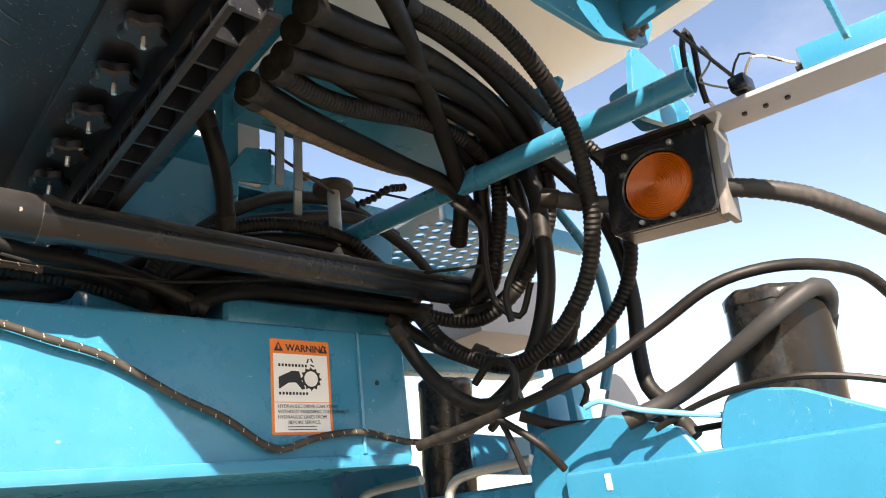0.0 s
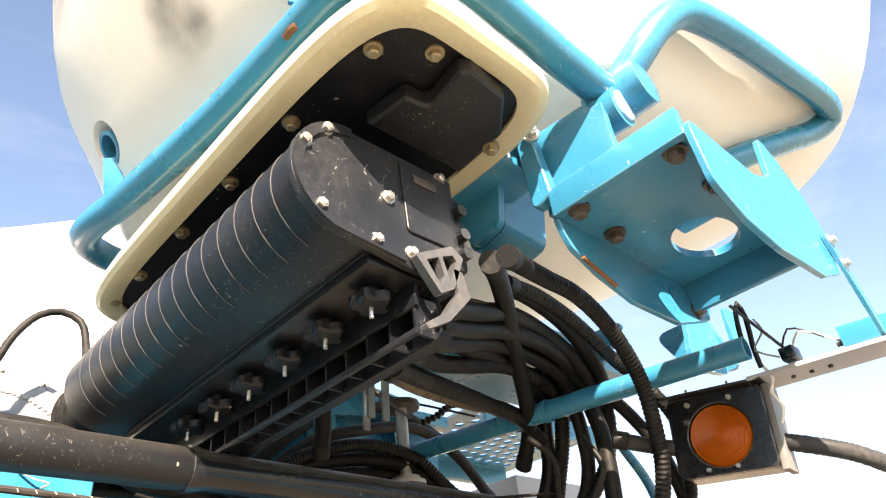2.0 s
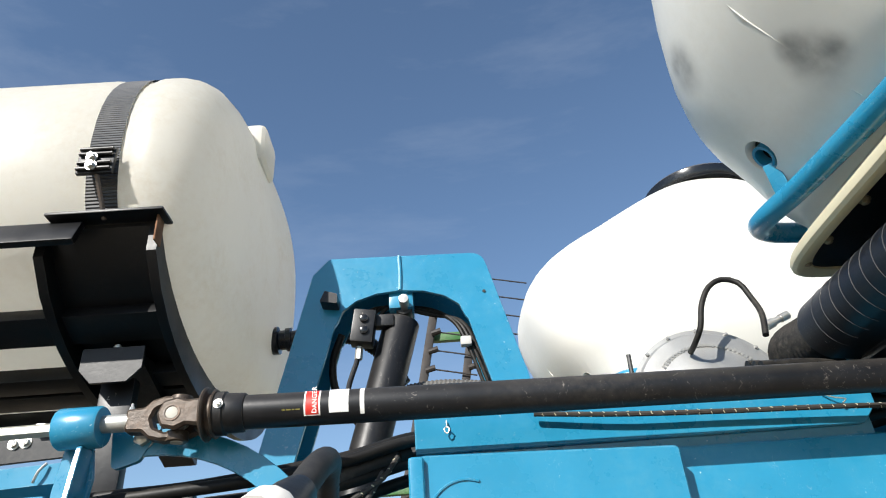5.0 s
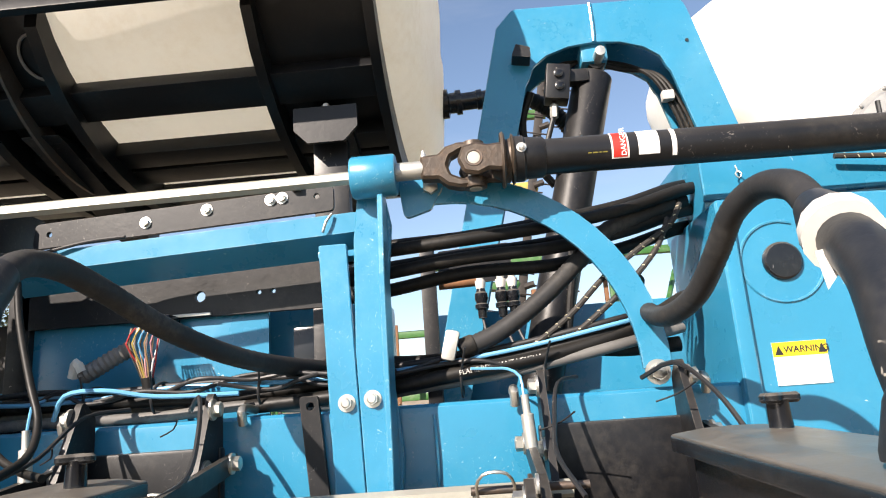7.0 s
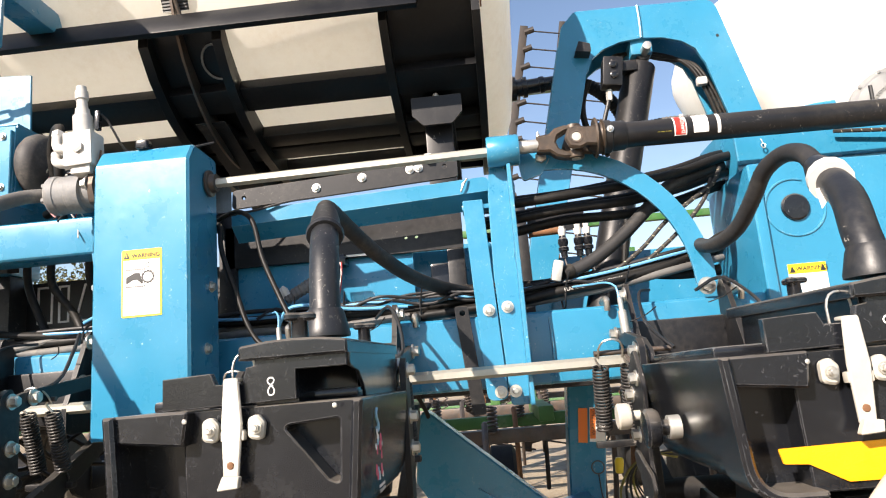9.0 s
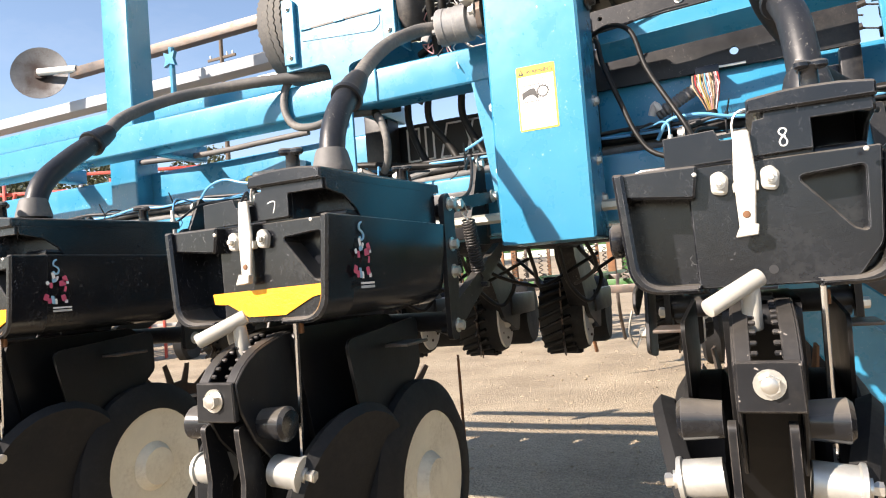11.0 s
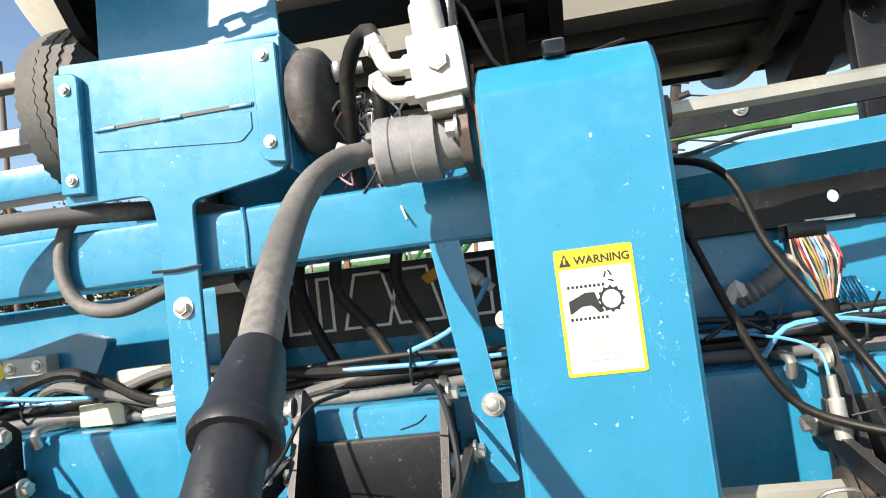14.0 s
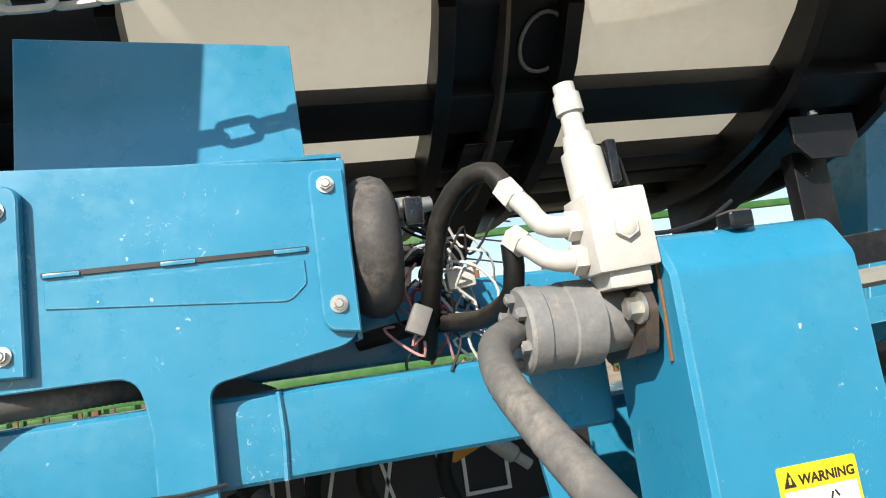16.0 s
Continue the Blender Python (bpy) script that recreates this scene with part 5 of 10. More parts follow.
        part("tie", bx(B(), -0.017, 0.017, -0.005, 0.005, 0.0, (foot - a).length, 0.002, m=Matrix.Translation(a) @ frame_of(foot - a)), BLUE, t, "blue flat tie")
    # mould seam
    part("mould_seam", tube(B(), [F(p) for p in ((-0.180, 0.650, 2.640), (-0.147, 0.650, 2.560), (-0.078, 0.652, 2.461), (-0.054, 0.656, 2.429), (0.011, 0.661, 2.352), (0.030, 0.664, 2.334))], 0.0016, n=6), POLY, t)
    return t


build_hopper("bulk_hopper", "cream poly bulk seed hopper in a blue pipe cradle")
build_hopper("bulk_hopper", "cream poly bulk seed hopper with a black round lid", flip=1.74)


def build_pipe_frame(flip=None):
    def F(*p):
        return far_side(p, flip)
    t = thing("hopper_cradle", "blue bent pipe cradle under the seed hopper", "frame", F(0.3, 0.7, 2.3), group="hopper cradles")
    part("long_pipe", tube(B(), [F(0.17, 1.185, 2.345), F(0.06, 1.165, 2.342), F(0.012, 1.12, 2.332), F(0.0, 1.06, 2.320), F(0.012, 0.93, 2.306), F(0.024, 0.80, 2.298), F(0.036, 0.632, 2.289), F(0.041, 0.46, 2.281), F(0.042, 0.37, 2.277), F(0.053, 0.30, 2.274), F(0.090, 0.263, 2.272), F(0.155, 0.255, 2.272), F(0.24, 0.257, 2.272), F(0.36, 0.259, 2.268), F(0.46, 0.260, 2.268)], 0.0265, n=18), BLUE, t)
    part("loop_pipe", tube(B(), [F(0.478, 0.268, 2.285), F(0.498, 0.246, 2.322), F(0.506, 0.216, 2.352), F(0.526, 0.184, 2.396), F(0.551, 0.161, 2.427), F(0.580, 0.144, 2.445), F(0.640, 0.130, 2.458), F(0.745, 0.115, 2.472), F(0.92, 0.098, 2.495), F(1.05, 0.087, 2.516), F(1.13, 0.086, 2.526), F(1.172, 0.098, 2.524), F(1.153, 0.130, 2.500), F(1.047, 0.184, 2.445), F(0.936, 0.252, 2.390), F(0.86, 0.34, 2.350), F(0.80, 0.45, 2.325)], 0.0265, n=18), BLUE, t)
    part("end_tube", lathe(B(), F(0.468, 0.295, 2.262), (0.05, -1.0, 0.02) if not flip else (0.05, 1, 0.02), [(0, 0.036), (0.09, 0.036), (0.092, 0.03), (0.092, 0.002)], n=24), BLUE, t)
    w = B()
    for k in range(12):
        g = 2 * math.pi * k / 12
        cyl(w, Vector(F(0.474, 0.262, 2.285)) + Vector((0.028 * math.cos(g), 0.02 * math.sin(g), 0.02 * math.cos(g))), Vector(F(0.478, 0.262, 2.291)) + Vector((0.03 * math.cos(g), 0.022 * math.sin(g), 0.02 * math.cos(g))), 0.008, n=8)
    part("weld", w, BLUE, t)
    if not flip:
        part("rust_patch", tube(B(), [(0.026, 0.452, 2.2615), (0.024, 0.440, 2.2610), (0.026, 0.428, 2.2605)], 0.0055, n=8), RUST, t, "rust-brown chipped patch")


build_pipe_frame()
build_pipe_frame(1.74)


# ---- seed meter under the hopper ----
def build_meter():
    t = thing("seed_meter_housing", "black seed meter housing hung under the hopper outlet", "meter", (0.17, 0.8, 1.95))
    # cover plate inside the rim
    part("cover_plate", prism(B(), rect(0.062, 0.342, 0.300, 1.130, 0.085), face_z(2.212), 0.012), DRUM_PLASTIC, t)
    part("front_cover", prism(B(), rounded([(0.150, 0.452), (0.158, 0.385), (0.194, 0.381), (0.184, 0.315), (0.196, 0.304), (0.262, 0.310), (0.309, 0.36), (0.316, 0.452)], [0, 0.006, 0.012, 0.008, 0.006, 0.006, 0.006, 0]), face_z(2.182), 0.030, bev=0.004), METER_PLASTIC, t, "charcoal moulded cover")
    bolts(t, [(0.095, 0.368, 2.210), (0.158, 0.326, 2.210), (0.084, 0.531, 2.210), (0.080, 0.686, 2.210), (0.078, 0.837, 2.210), (0.076, 0.989, 2.210), (0.076, 1.09, 2.210), (0.314, 0.385, 2.182)], (0, 0, -1), 0.0085, 0.007, RIM_BOLT)
    # ribbed drum, long in y; D-shaped profile in x, z
    prof = []
    for i in range(15):
        g = radians(90 + 160 * i / 14)
        prof.append((0.118 + 0.078 * math.cos(g), 2.070 + 0.078 * math.sin(g)))
    prof = prof + [(0.20, 1.985), (0.265, 1.985), (0.285, 2.02), (0.285, 2.15)]
    part("drum", prism(B(), prof, face_y(0.462), 0.70), DRUM_PLASTIC, t, "long black ribbed drum")
    for k in range(15):
        y = 0.50 + k * 0.042
        pr = [(0.118 + (p[0] - 0.118) * 1.014, 2.070 + (p[1] - 2.070) * 1.014) for p in prof[:15]]
        inn = [(0.118 + (p[0] - 0.118) * 0.985, 2.070 + (p[1] - 2.070) * 0.985) for p in prof[:15]]
        # paler grey paints the highlight along each black rib
        part("rib", prism(B(), pr + inn[::-1], face_y(y), 0.0012), LATCH_RIB_GREY, t)
    ep = [(0.118 + (p[0] - 0.118) * 1.05, 2.070 + (p[1] - 2.070) * 1.05) for p in prof[:15]]
    part("end_plate", prism(B(), ep + [(0.20, 1.978), (0.262, 1.978), (0.292, 2.015), (0.292, 2.152)], face_y(0.450), 0.012, bev=0.002), METER_PLASTIC, t, "charcoal end plate")
    part("end_panel", prism(B(), rounded([(0.20, 2.03), (0.278, 2.03), (0.282, 2.14), (0.195, 2.146)], 0.008), face_y(0.4465), 0.004, bev=0.001), METER_PLASTIC, t)
    part("end_mark", bx(B(), 0.216, 0.256, 0.444, 0.4470, 2.112, 2.126, 0.001), STEEL, t)
    bolts(t, [(0.082, 0.450, 2.134), (0.052, 0.450, 2.100), (0.073, 0.450, 2.015), (0.150, 0.450, 1.998), (0.203, 0.450, 1.999), (0.172, 0.450, 2.07), (0.268, 0.450, 2.145), (0.268, 0.450, 2.02)], (0, -1, 0), 0.0066, 0.006)
    rim_in = [(0.118 + (p[0] - 0.118) * 0.87, 2.070 + (p[1] - 2.070) * 0.87) for p in prof[:15]]
    part("end_rim", prism(B(), ep + [(0.192, 1.982), (0.190, 1.996)] + rim_in[::-1] + [(0.12, 2.140)], face_y(0.446), 0.005), METER_PLASTIC, t)
    part("bottom_rod", cyl(B(), (0.152, 0.47, 1.992), (0.152, 1.14, 1.992), 0.005, n=8), BLACK, t)
    part("bottom_plate", bx(B(), 0.148, 0.285, 0.465, 1.15, 1.975, 1.99, 0.003), DRUM_PLASTIC, t)
    # outlet box with open slots
    part("outlet_frame", bx(B(), 0.258, 0.264, 0.47, 1.13, 1.912, 1.985, 0.001), DRUM_PLASTIC, t)
    part("outlet_rail", bx(B(), 0.252, 0.270, 0.462, 1.13, 1.906, 1.914, 0.002), DRUM_PLASTIC, t)
    part("outlet_rail", bx(B(), 0.218, 0.226, 0.47, 1.13, 1.906, 1.914, 0.002), DRUM_PLASTIC, t)
    part("outlet_rail", bx(B(), 0.222, 0.228, 0.47, 1.13, 1.945, 1.985, 0.001), DRUM_PLASTIC, t)
    for k in range(15):
        y = 0.475 + k * 0.0455
        part("divider", bx(B(), 0.224, 0.260, y, y + 0.004, 1.909, 1.960, 0.0), DRUM_PLASTIC, t)
    # star knobs
    for k in range(6):
        y = 0.512 + k * 0.095
        star = []
        for i in range(40):
            g = 2 * math.pi * i / 40
            star.append((0.0235 * (1 + 0.17 * math.cos(5 * g)) * math.cos(g), 0.0235 * (1 + 0.17 * math.cos(5 * g)) * math.sin(g)))
        bm = B()
        prism(bm, star, Matrix.Translation((0.188, y, 1.950)), 0.016, bev=0.003)
        cyl(bm, (0.188, y, 1.960), (0.188, y, 1.980), 0.010, n=12)
        kn = part("star_knob", bm, DRUM_PLASTIC, t, "black five-lobed clamping knob")
        part("stud", cyl(B(), (0.188, y, 1.936), (0.188, y, 1.951), 0.003, n=8), ZINC, kn)
    # latch bracket on the end
    lb = B()
    prism(lb, rounded([(0.188, 1.990), (0.262, 2.030), (0.284, 2.016), (0.257, 1.956), (0.229, 1.940)], 0.003), face_y(0.436), 0.012, [[(0.208, 1.988), (0.232, 2.000), (0.240, 1.972), (0.229, 1.956)], [(0.240, 2.004), (0.262, 2.014), (0.268, 2.006), (0.250, 1.966)]])
    prism(lb, rounded([(0.260, 1.99), (0.277, 1.99), (0.288, 1.950), (0.240, 1.900), (0.198, 1.877), (0.194, 1.885), (0.234, 1.912), (0.264, 1.952)], 0.003), face_y(0.436), 0.012)
    for v in lb.verts:
        v.co.x, v.co.z = 0.255 + (v.co.x - 0.255) * 0.86, 1.985 + (v.co.z - 1.985) * 0.86
    part("latch", lb, LATCH_RIB_GREY, t, "grey plastic open latch bracket")
    part("side_bracket", bx(B(), 0.284, 0.31, 0.455, 0.52, 2.01, 2.13, 0.006), METER_PLASTIC, t)
    for z in (2.03, 2.06, 2.10):
        part("side_clip", cyl(B(), (0.297, 0.44, z), (0.297, 0.47, z), 0.009, n=10), METER_PLASTIC, t)
    # air inlet hose to the fan
    h = thing("air_hose", "black ribbed air hose between meter and fan", "hose", (0.13, 1.3, 2.07))
    part("hose", tube(B(), [(0.150, 1.14, 2.075), (0.150, 1.22, 2.082), (0.150, 1.31, 2.095), (0.160, 1.40, 2.112), (0.195, 1.48, 2.13), (0.25, 1.55, 2.14), (0.30, 1.62, 2.14)], 0.070, n=26, rib=0.006, pitch=0.016), RUBBER, h)
    part("clamp", lathe(B(), (0.15, 1.15, 2.075), (0, 1, 0), [(0, 0.080), (0.0, 0.084), (0.018, 0.084), (0.018, 0.080)], n=26), GALV, h)


# grey of the latch, also used as the painted glint on the drum ribs
LATCH_RIB_GREY = material("grey_plastic_and_rib_glint", (0.055, 0.056, 0.06), 0.45, var=0.15, dirt=DUST, dirt_amount=0.3)
RIM_BOLT = material("brassy_bolt", (0.42, 0.36, 0.24), 0.45, metal=0.8, var=0.2)
build_meter()


# ---- fan ----
def build_fan():
    t = thing("blower_fan", "silver cast aluminium blower fan housing", "fan", (0.05, 1.78, 1.95))
    c = Vector((0.045, 1.72, 2.08))
    ax = Vector((0.0, -1.0, 0.12))
    part("housing", lathe(B(), c, ax, [(-0.20, 0.15), (-0.19, 0.19), (-0.10, 0.235), (-0.02, 0.243), (-0.018, 0.256), (0.0, 0.256), (0.002, 0.243), (0.012, 0.235), (0.020, 0.20), (0.028, 0.14), (0.045, 0.115), (0.05, 0.06), (0.03, 0.02)], n=48), ALU, t)
    m = Matrix.Translation(c) @ frame_of(ax)
    for k in range(16):
        g = 2 * math.pi * k / 16
        part("housing_bolt", hexhead(B(), m @ Vector((0.2495 * math.cos(g), 0.2495 * math.sin(g), 0.0)), ax, 0.006, 0.006, False), ALU, t)
    ring = B()
    for k in range(26):
        g = radians(40 + k * 4)
        p = m @ Vector((0.185 * math.cos(g), 0.185 * math.sin(g), 0.024))
        bx(ring, -0.004, 0.004, -0.002, 0.002, -0.006, 0.006, 0, m=Matrix.Translation(p) @ Matrix.Rotation(g, 4, "Y"))
    part("cast_marks", ring, ALU, t, "illegible raised cast marks")
    part("fitting_hose", tube(B(), [(-0.006, 1.70, 2.24), (-0.006, 1.64, 2.25), (0.004, 1.60, 2.28), (0.026, 1.60, 2.352), (0.066, 1.60, 2.415), (0.111, 1.60, 2.437), (0.155, 1.59, 2.418), (0.172, 1.57, 2.35), (0.165, 1.53, 2.28), (0.14, 1.50, 2.20)], 0.009, n=12), RUBBER, t)
    part("fitting", lathe(B(), (0.255, 1.70, 2.31), (0.6, 0, 0.25), [(0, 0.016), (0.03, 0.016), (0.03, 0.011), (0.06, 0.011), (0.06, 0.014), (0.09, 0.014)], n=12), ZINC, t)
    part("fitting", lathe(B(), (0.325, 1.72, 2.20), (0.05, 0, 1), [(0, 0.016), (0.03, 0.016), (0.03, 0.012), (0.07, 0.012), (0.07, 0.015), (0.10, 0.015)], n=12), ZINC, t)
    part("motor", lathe(B(), (0.30, 1.74, 2.10), (0.3, -1, 0), [(-0.1, 0.05), (0.06, 0.05), (0.07, 0.04), (0.10, 0.03)], n=20), BLACK, t)
    part("foot", bx(B(), -0.12, 0.26, 1.72, 1.86, 1.80, 1.93, 0.01), BLUE, t)


build_fan()

# ---- row units ----
def helix(p, q, r, turns, wire, n=8, per=14):
    p, q = Vector(p), Vector(q)
    m = Matrix.Translation(p) @ frame_of(q - p)
    L = (q - p).length
    k = int(turns * per)
    pts = [m @ Vector((r * math.cos(2 * math.pi * i / per), r * math.sin(2 * math.pi * i / per), L * i / k)) for i in range(k + 1)]
    return tube(B(), pts, wire, n=n, smooth=False)


def row_unit(cx, y0, digit, reflector=False, decal=False, dz=0.0):
    """One planter row unit: hopper box with lid, latch, linkage, shank, closing arm and wheels."""
    t = thing("row_unit", "black planter row unit with hopper box marked %s" % digit if digit else "black planter row unit with closed hopper box", "row unit", (cx, y0 + 0.2, 0.7), group="planter row units")

    def P(x, y, z):
        return (cx + x, y0 + y, z + dz)

    def X(bm, x0, x1, ya, yb, z0, z1, bev=0.004):
        return bx(bm, cx + x0, cx + x1, y0 + ya, y0 + yb, z0 + dz, z1 + dz, bev)
    # box
    sil = rounded([(-0.172, 1.313), (-0.158, 1.142), (0.158, 1.142), (0.172, 1.313)], [0.002, 0.065, 0.065, 0.002], n=8)
    part("hopper_box", prism(B(), sil, face_y(y0 + 0.075, cx, dz), 0.375, bev=0.004), BLACK_PLASTIC, t)
    core = rounded([(-0.078, 1.313), (-0.074, 1.144), (0.115, 1.144), (0.148, 1.19), (0.156, 1.313)], [0.004, 0.01, 0.03, 0.03, 0.004])
    pocket = rounded([(0.058, 1.284), (0.136, 1.290), (0.132, 1.206), (0.118, 1.212)], 0.006)
    part("box_front", prism(B(), core, face_y(y0 + 0.030, cx, dz), 0.06, [pocket], bev=0.002), BLACK_PLASTIC, t)
    for s in (-1, 1):
        ring = rounded([(s * 0.174, 1.313), (s * 0.160, 1.141), (s * 0.07, 1.141), (s * 0.07, 1.151), (s * 0.146, 1.151), (s * 0.159, 1.313)], [0.004, 0.066, 0.001, 0.001, 0.055, 0.004], n=8)
        part("side_wing", prism(B(), ring, face_y(y0 - 0.004, cx, dz), 0.085, bev=0.004), BLACK_PLASTIC, t)
    part("top_lip", prism(B(), rounded([(-0.068, 1.268), (-0.164, 1.278), (-0.170, 1.313), (-0.062, 1.313)], 0.004), face_y(y0 + 0.006, cx, dz), 0.072, bev=0.003), BLACK_PLASTIC, t)
    # lid: stepped front plate, hollow neck, arched sloping cap
    F = face_y(y0 + 0.024, cx, dz)
    part("lid_step", prism(B(), rounded([(-0.104, 1.314), (0.080, 1.318), (0.080, 1.357), (0.150, 1.357), (0.150, 1.384), (0.025, 1.384), (0.025, 1.366), (0.012, 1.364), (0.007, 1.344), (-0.030, 1.344), (-0.037, 1.360), (-0.104, 1.357)], 0.0015), F, 0.014, bev=0.001), BLACK_PLASTIC, t)
    plan = [(0.022, 0.036), (0.080, 0.036), (0.084, 0.085), (0.105, 0.115), (0.142, 0.13), (0.148, 0.45), (0.022, 0.45)]
    part("lid_neck", prism(B(), plan, face_z(1.312 + dz, cx, y0), 0.075, bev=0.002), BLACK_PLASTIC, t)
    part("neck_side", prism(B(), rounded([(0.030, 1.384), (0.45, 1.390), (0.45, 1.312), (0.135, 1.312), (0.120, 1.330), (0.085, 1.350), (0.030, 1.357)], 0.008), face_x(cx + 0.1475, y0, dz), 0.006, bev=0.001), BLACK_PLASTIC, t)
    cap = prism(B(), rounded([(0.005, 1.373), (0.154, 1.373), (0.154, 1.392), (0.115, 1.397), (0.080, 1.398), (0.045, 1.397), (0.005, 1.392)], [0.001, 0.001, 0.006, 0.02, 0.02, 0.02, 0.006]), face_y(y0 + 0.014, cx, dz), 0.462, bev=0.003)
    for v in cap.verts:
        v.co.z += (v.co.y - y0 - 0.02) * 0.026
    part("lid", cap, BLACK_PLASTIC, t, "black lid with arched rounded top")
    part("lid_base", X(B(), -0.15, 0.15, 0.09, 0.445, 1.312, 1.328, 0.006), BLACK_PLASTIC, t)
    # star knobs that hold the lid
    for kx, ky, kz in ((0.084, 0.040, 1.400), (0.105, 0.40, 1.411)):
        kb = B()
        lathe(kb, P(kx, ky, kz - 0.004), (0, 0, 1), [(0, 0.0125), (0.026, 0.0115), (0.030, 0.014)], n=16)
        star = [(0.0175 + 0.0065 * math.cos(3 * 2 * math.pi * i / 36 + 0.5)) * math.cos(2 * math.pi * i / 36) for i in range(36)]
        pts = [(r0 * 1.0, (0.0175 + 0.0065 * math.cos(3 * 2 * math.pi * i / 36 + 0.5)) * math.sin(2 * math.pi * i / 36)) for i, r0 in enumerate(star)]
        prism(kb, pts, face_z(kz + 0.022 + dz, cx + kx, y0 + ky), 0.011, bev=0.003)
        part("lid_knob", kb, BLACK_PLASTIC, t, "black lobed lid knob")
    # latch with wire bail
    part("latch_plate", prism(B(), rounded([(-0.014, 1.350), (0.006, 1.350), (0.010, 1.292), (0.004, 1.222), (-0.016, 1.222), (-0.018, 1.292)], 0.003), face_y(y0 + 0.010, cx, dz), 0.006, bev=0.0015), CAST, t, "pale cast latch lever")
    part("latch_hook", X(B(), -0.013, 0.005, 0.010, 0.034, 1.3465, 1.3515, 0.002), CAST, t)
    part("latch_lip", prism(B(), rounded([(-0.022, 1.210), (0.006, 1.212), (0.008, 1.226), (-0.014, 1.228)], 0.002), face_y(y0 + 0.001, cx, dz), 0.012, bev=0.001), CAST, t)
    part("latch_boss", X(B(), -0.020, 0.012, 0.012, 0.026, 1.270, 1.284, 0.003), CAST, t)
    for dx in (-0.036, 0.026):
        part("latch_ear", prism(B(), rounded([(dx - 0.011, 1.272), (dx + 0.009, 1.268), (dx + 0.012, 1.292), (dx + 0.002, 1.303), (dx - 0.011, 1.298)], 0.008), face_y(y0 + 0.016, cx, dz), 0.014, bev=0.003), CAST, t, "pale cast latch ear")
    bolts(t, [P(0.027, 0.016, 1.285), P(-0.036, 0.016, 1.285)], (0, -1, 0), 0.0055, 0.006)
    part("latch_bail", tube(B(), [P(-0.012, 0.045, 1.330), P(-0.014, 0.045, 1.366), P(-0.008, 0.045, 1.381), P(0.004, 0.045, 1.385), P(0.014, 0.045, 1.378), P(0.017, 0.045, 1.362), P(0.015, 0.045, 1.330)], 0.0017, n=6), ZINC, t, "bright wire bail")
    part("rivet", lathe(B(), P(-0.006, 0.010, 1.240), (0, -1, 0), [(0, 0.005), (0.0015, 0.004), (0.002, 0.0005)], n=10), RUST, t)
    for x, z in ((-0.066, 1.300), (0.135, 1.306)):
        part("rivet", lathe(B(), P(x, 0.008, z), (0, -1, 0), [(0, 0.0035), (0.002, 0.003), (0.003, 0.0005)], n=10), GALV, t)
    strokes = {"7": [[(-0.010, 0.008), (0.0, 0.011), (0.009, 0.010), (0.008, 0.0), (0.004, -0.012)]],
               "8": [[(0.004, 0.0), (-0.005, 0.006), (-0.004, 0.012), (0.002, 0.013), (0.006, 0.009), (0.0, 0.001), (-0.005, -0.006), (-0.003, -0.013), (0.003, -0.013), (0.006, -0.007), (0.001, 0.001), (-0.004, 0.005)]],
               "9": [[(0.006, 0.010), (0.0, 0.013), (-0.006, 0.008), (-0.003, 0.002), (0.004, 0.004), (0.006, 0.009), (0.005, -0.003), (0.001, -0.013)]]}
    for st in strokes.get(digit, []):
        part("hand_marked_digit", tube(B(), [P(0.046 + a * 0.82, 0.0237, 1.337 + b * 0.86) for a, b in st], 0.0010, n=6, step=0.003), WHITE, t, "hand-drawn white digit")
    if reflector:
        part("reflector", prism(B(), rounded([(-0.112, 1.198), (-0.108, 1.180), (-0.078, 1.178), (-0.035, 1.155), (0.042, 1.155), (0.098, 1.182), (0.124, 1.186), (0.124, 1.203)], 0.002), face_y(y0 + 0.0265, cx + (0.016 if decal else 0.002), dz), 0.003), YELLOW, t, "yellow reflective strip")
    else:
        # hole drawn as a black disc, its shade put into the colour
        part("hole", cyl(B(), P(0.02, 0.029, 1.165), P(0.02, 0.034, 1.165), 0.006, n=12), INK, t)
    if decal:
        f = cx + 0.1735

        def D(y, z, ry, rz, mat, rot=0.0):
            m = Matrix(((0, 0, 1, f), (1, 0, 0, y0 + y - 0.03), (0, 1, 0, z), (0, 0, 0, 1))) @ Matrix.Rotation(rot, 4, "Z") @ Matrix.Diagonal((1, 1, 1, 1))
            part("decal_patch", prism(B(), rounded([(-ry, -rz), (ry * 0.8, -rz * 1.1), (ry, rz * 0.8), (-ry * 0.7, rz)], min(ry, rz) * 0.5), m, 0.0008), mat, t, "plain coloured patch of a worn sticker")
        curl = [(0.128, 1.302), (0.121, 1.298), (0.120, 1.290), (0.127, 1.286), (0.132, 1.281), (0.130, 1.273), (0.123, 1.271), (0.119, 1.277)]
        part("decal_curl", tube(B(), [(f, y0 + p - 0.03, z) for p, z in curl], 0.0021, n=5, step=0.004), LBLUE, t, "pale blue curl of a worn sticker")
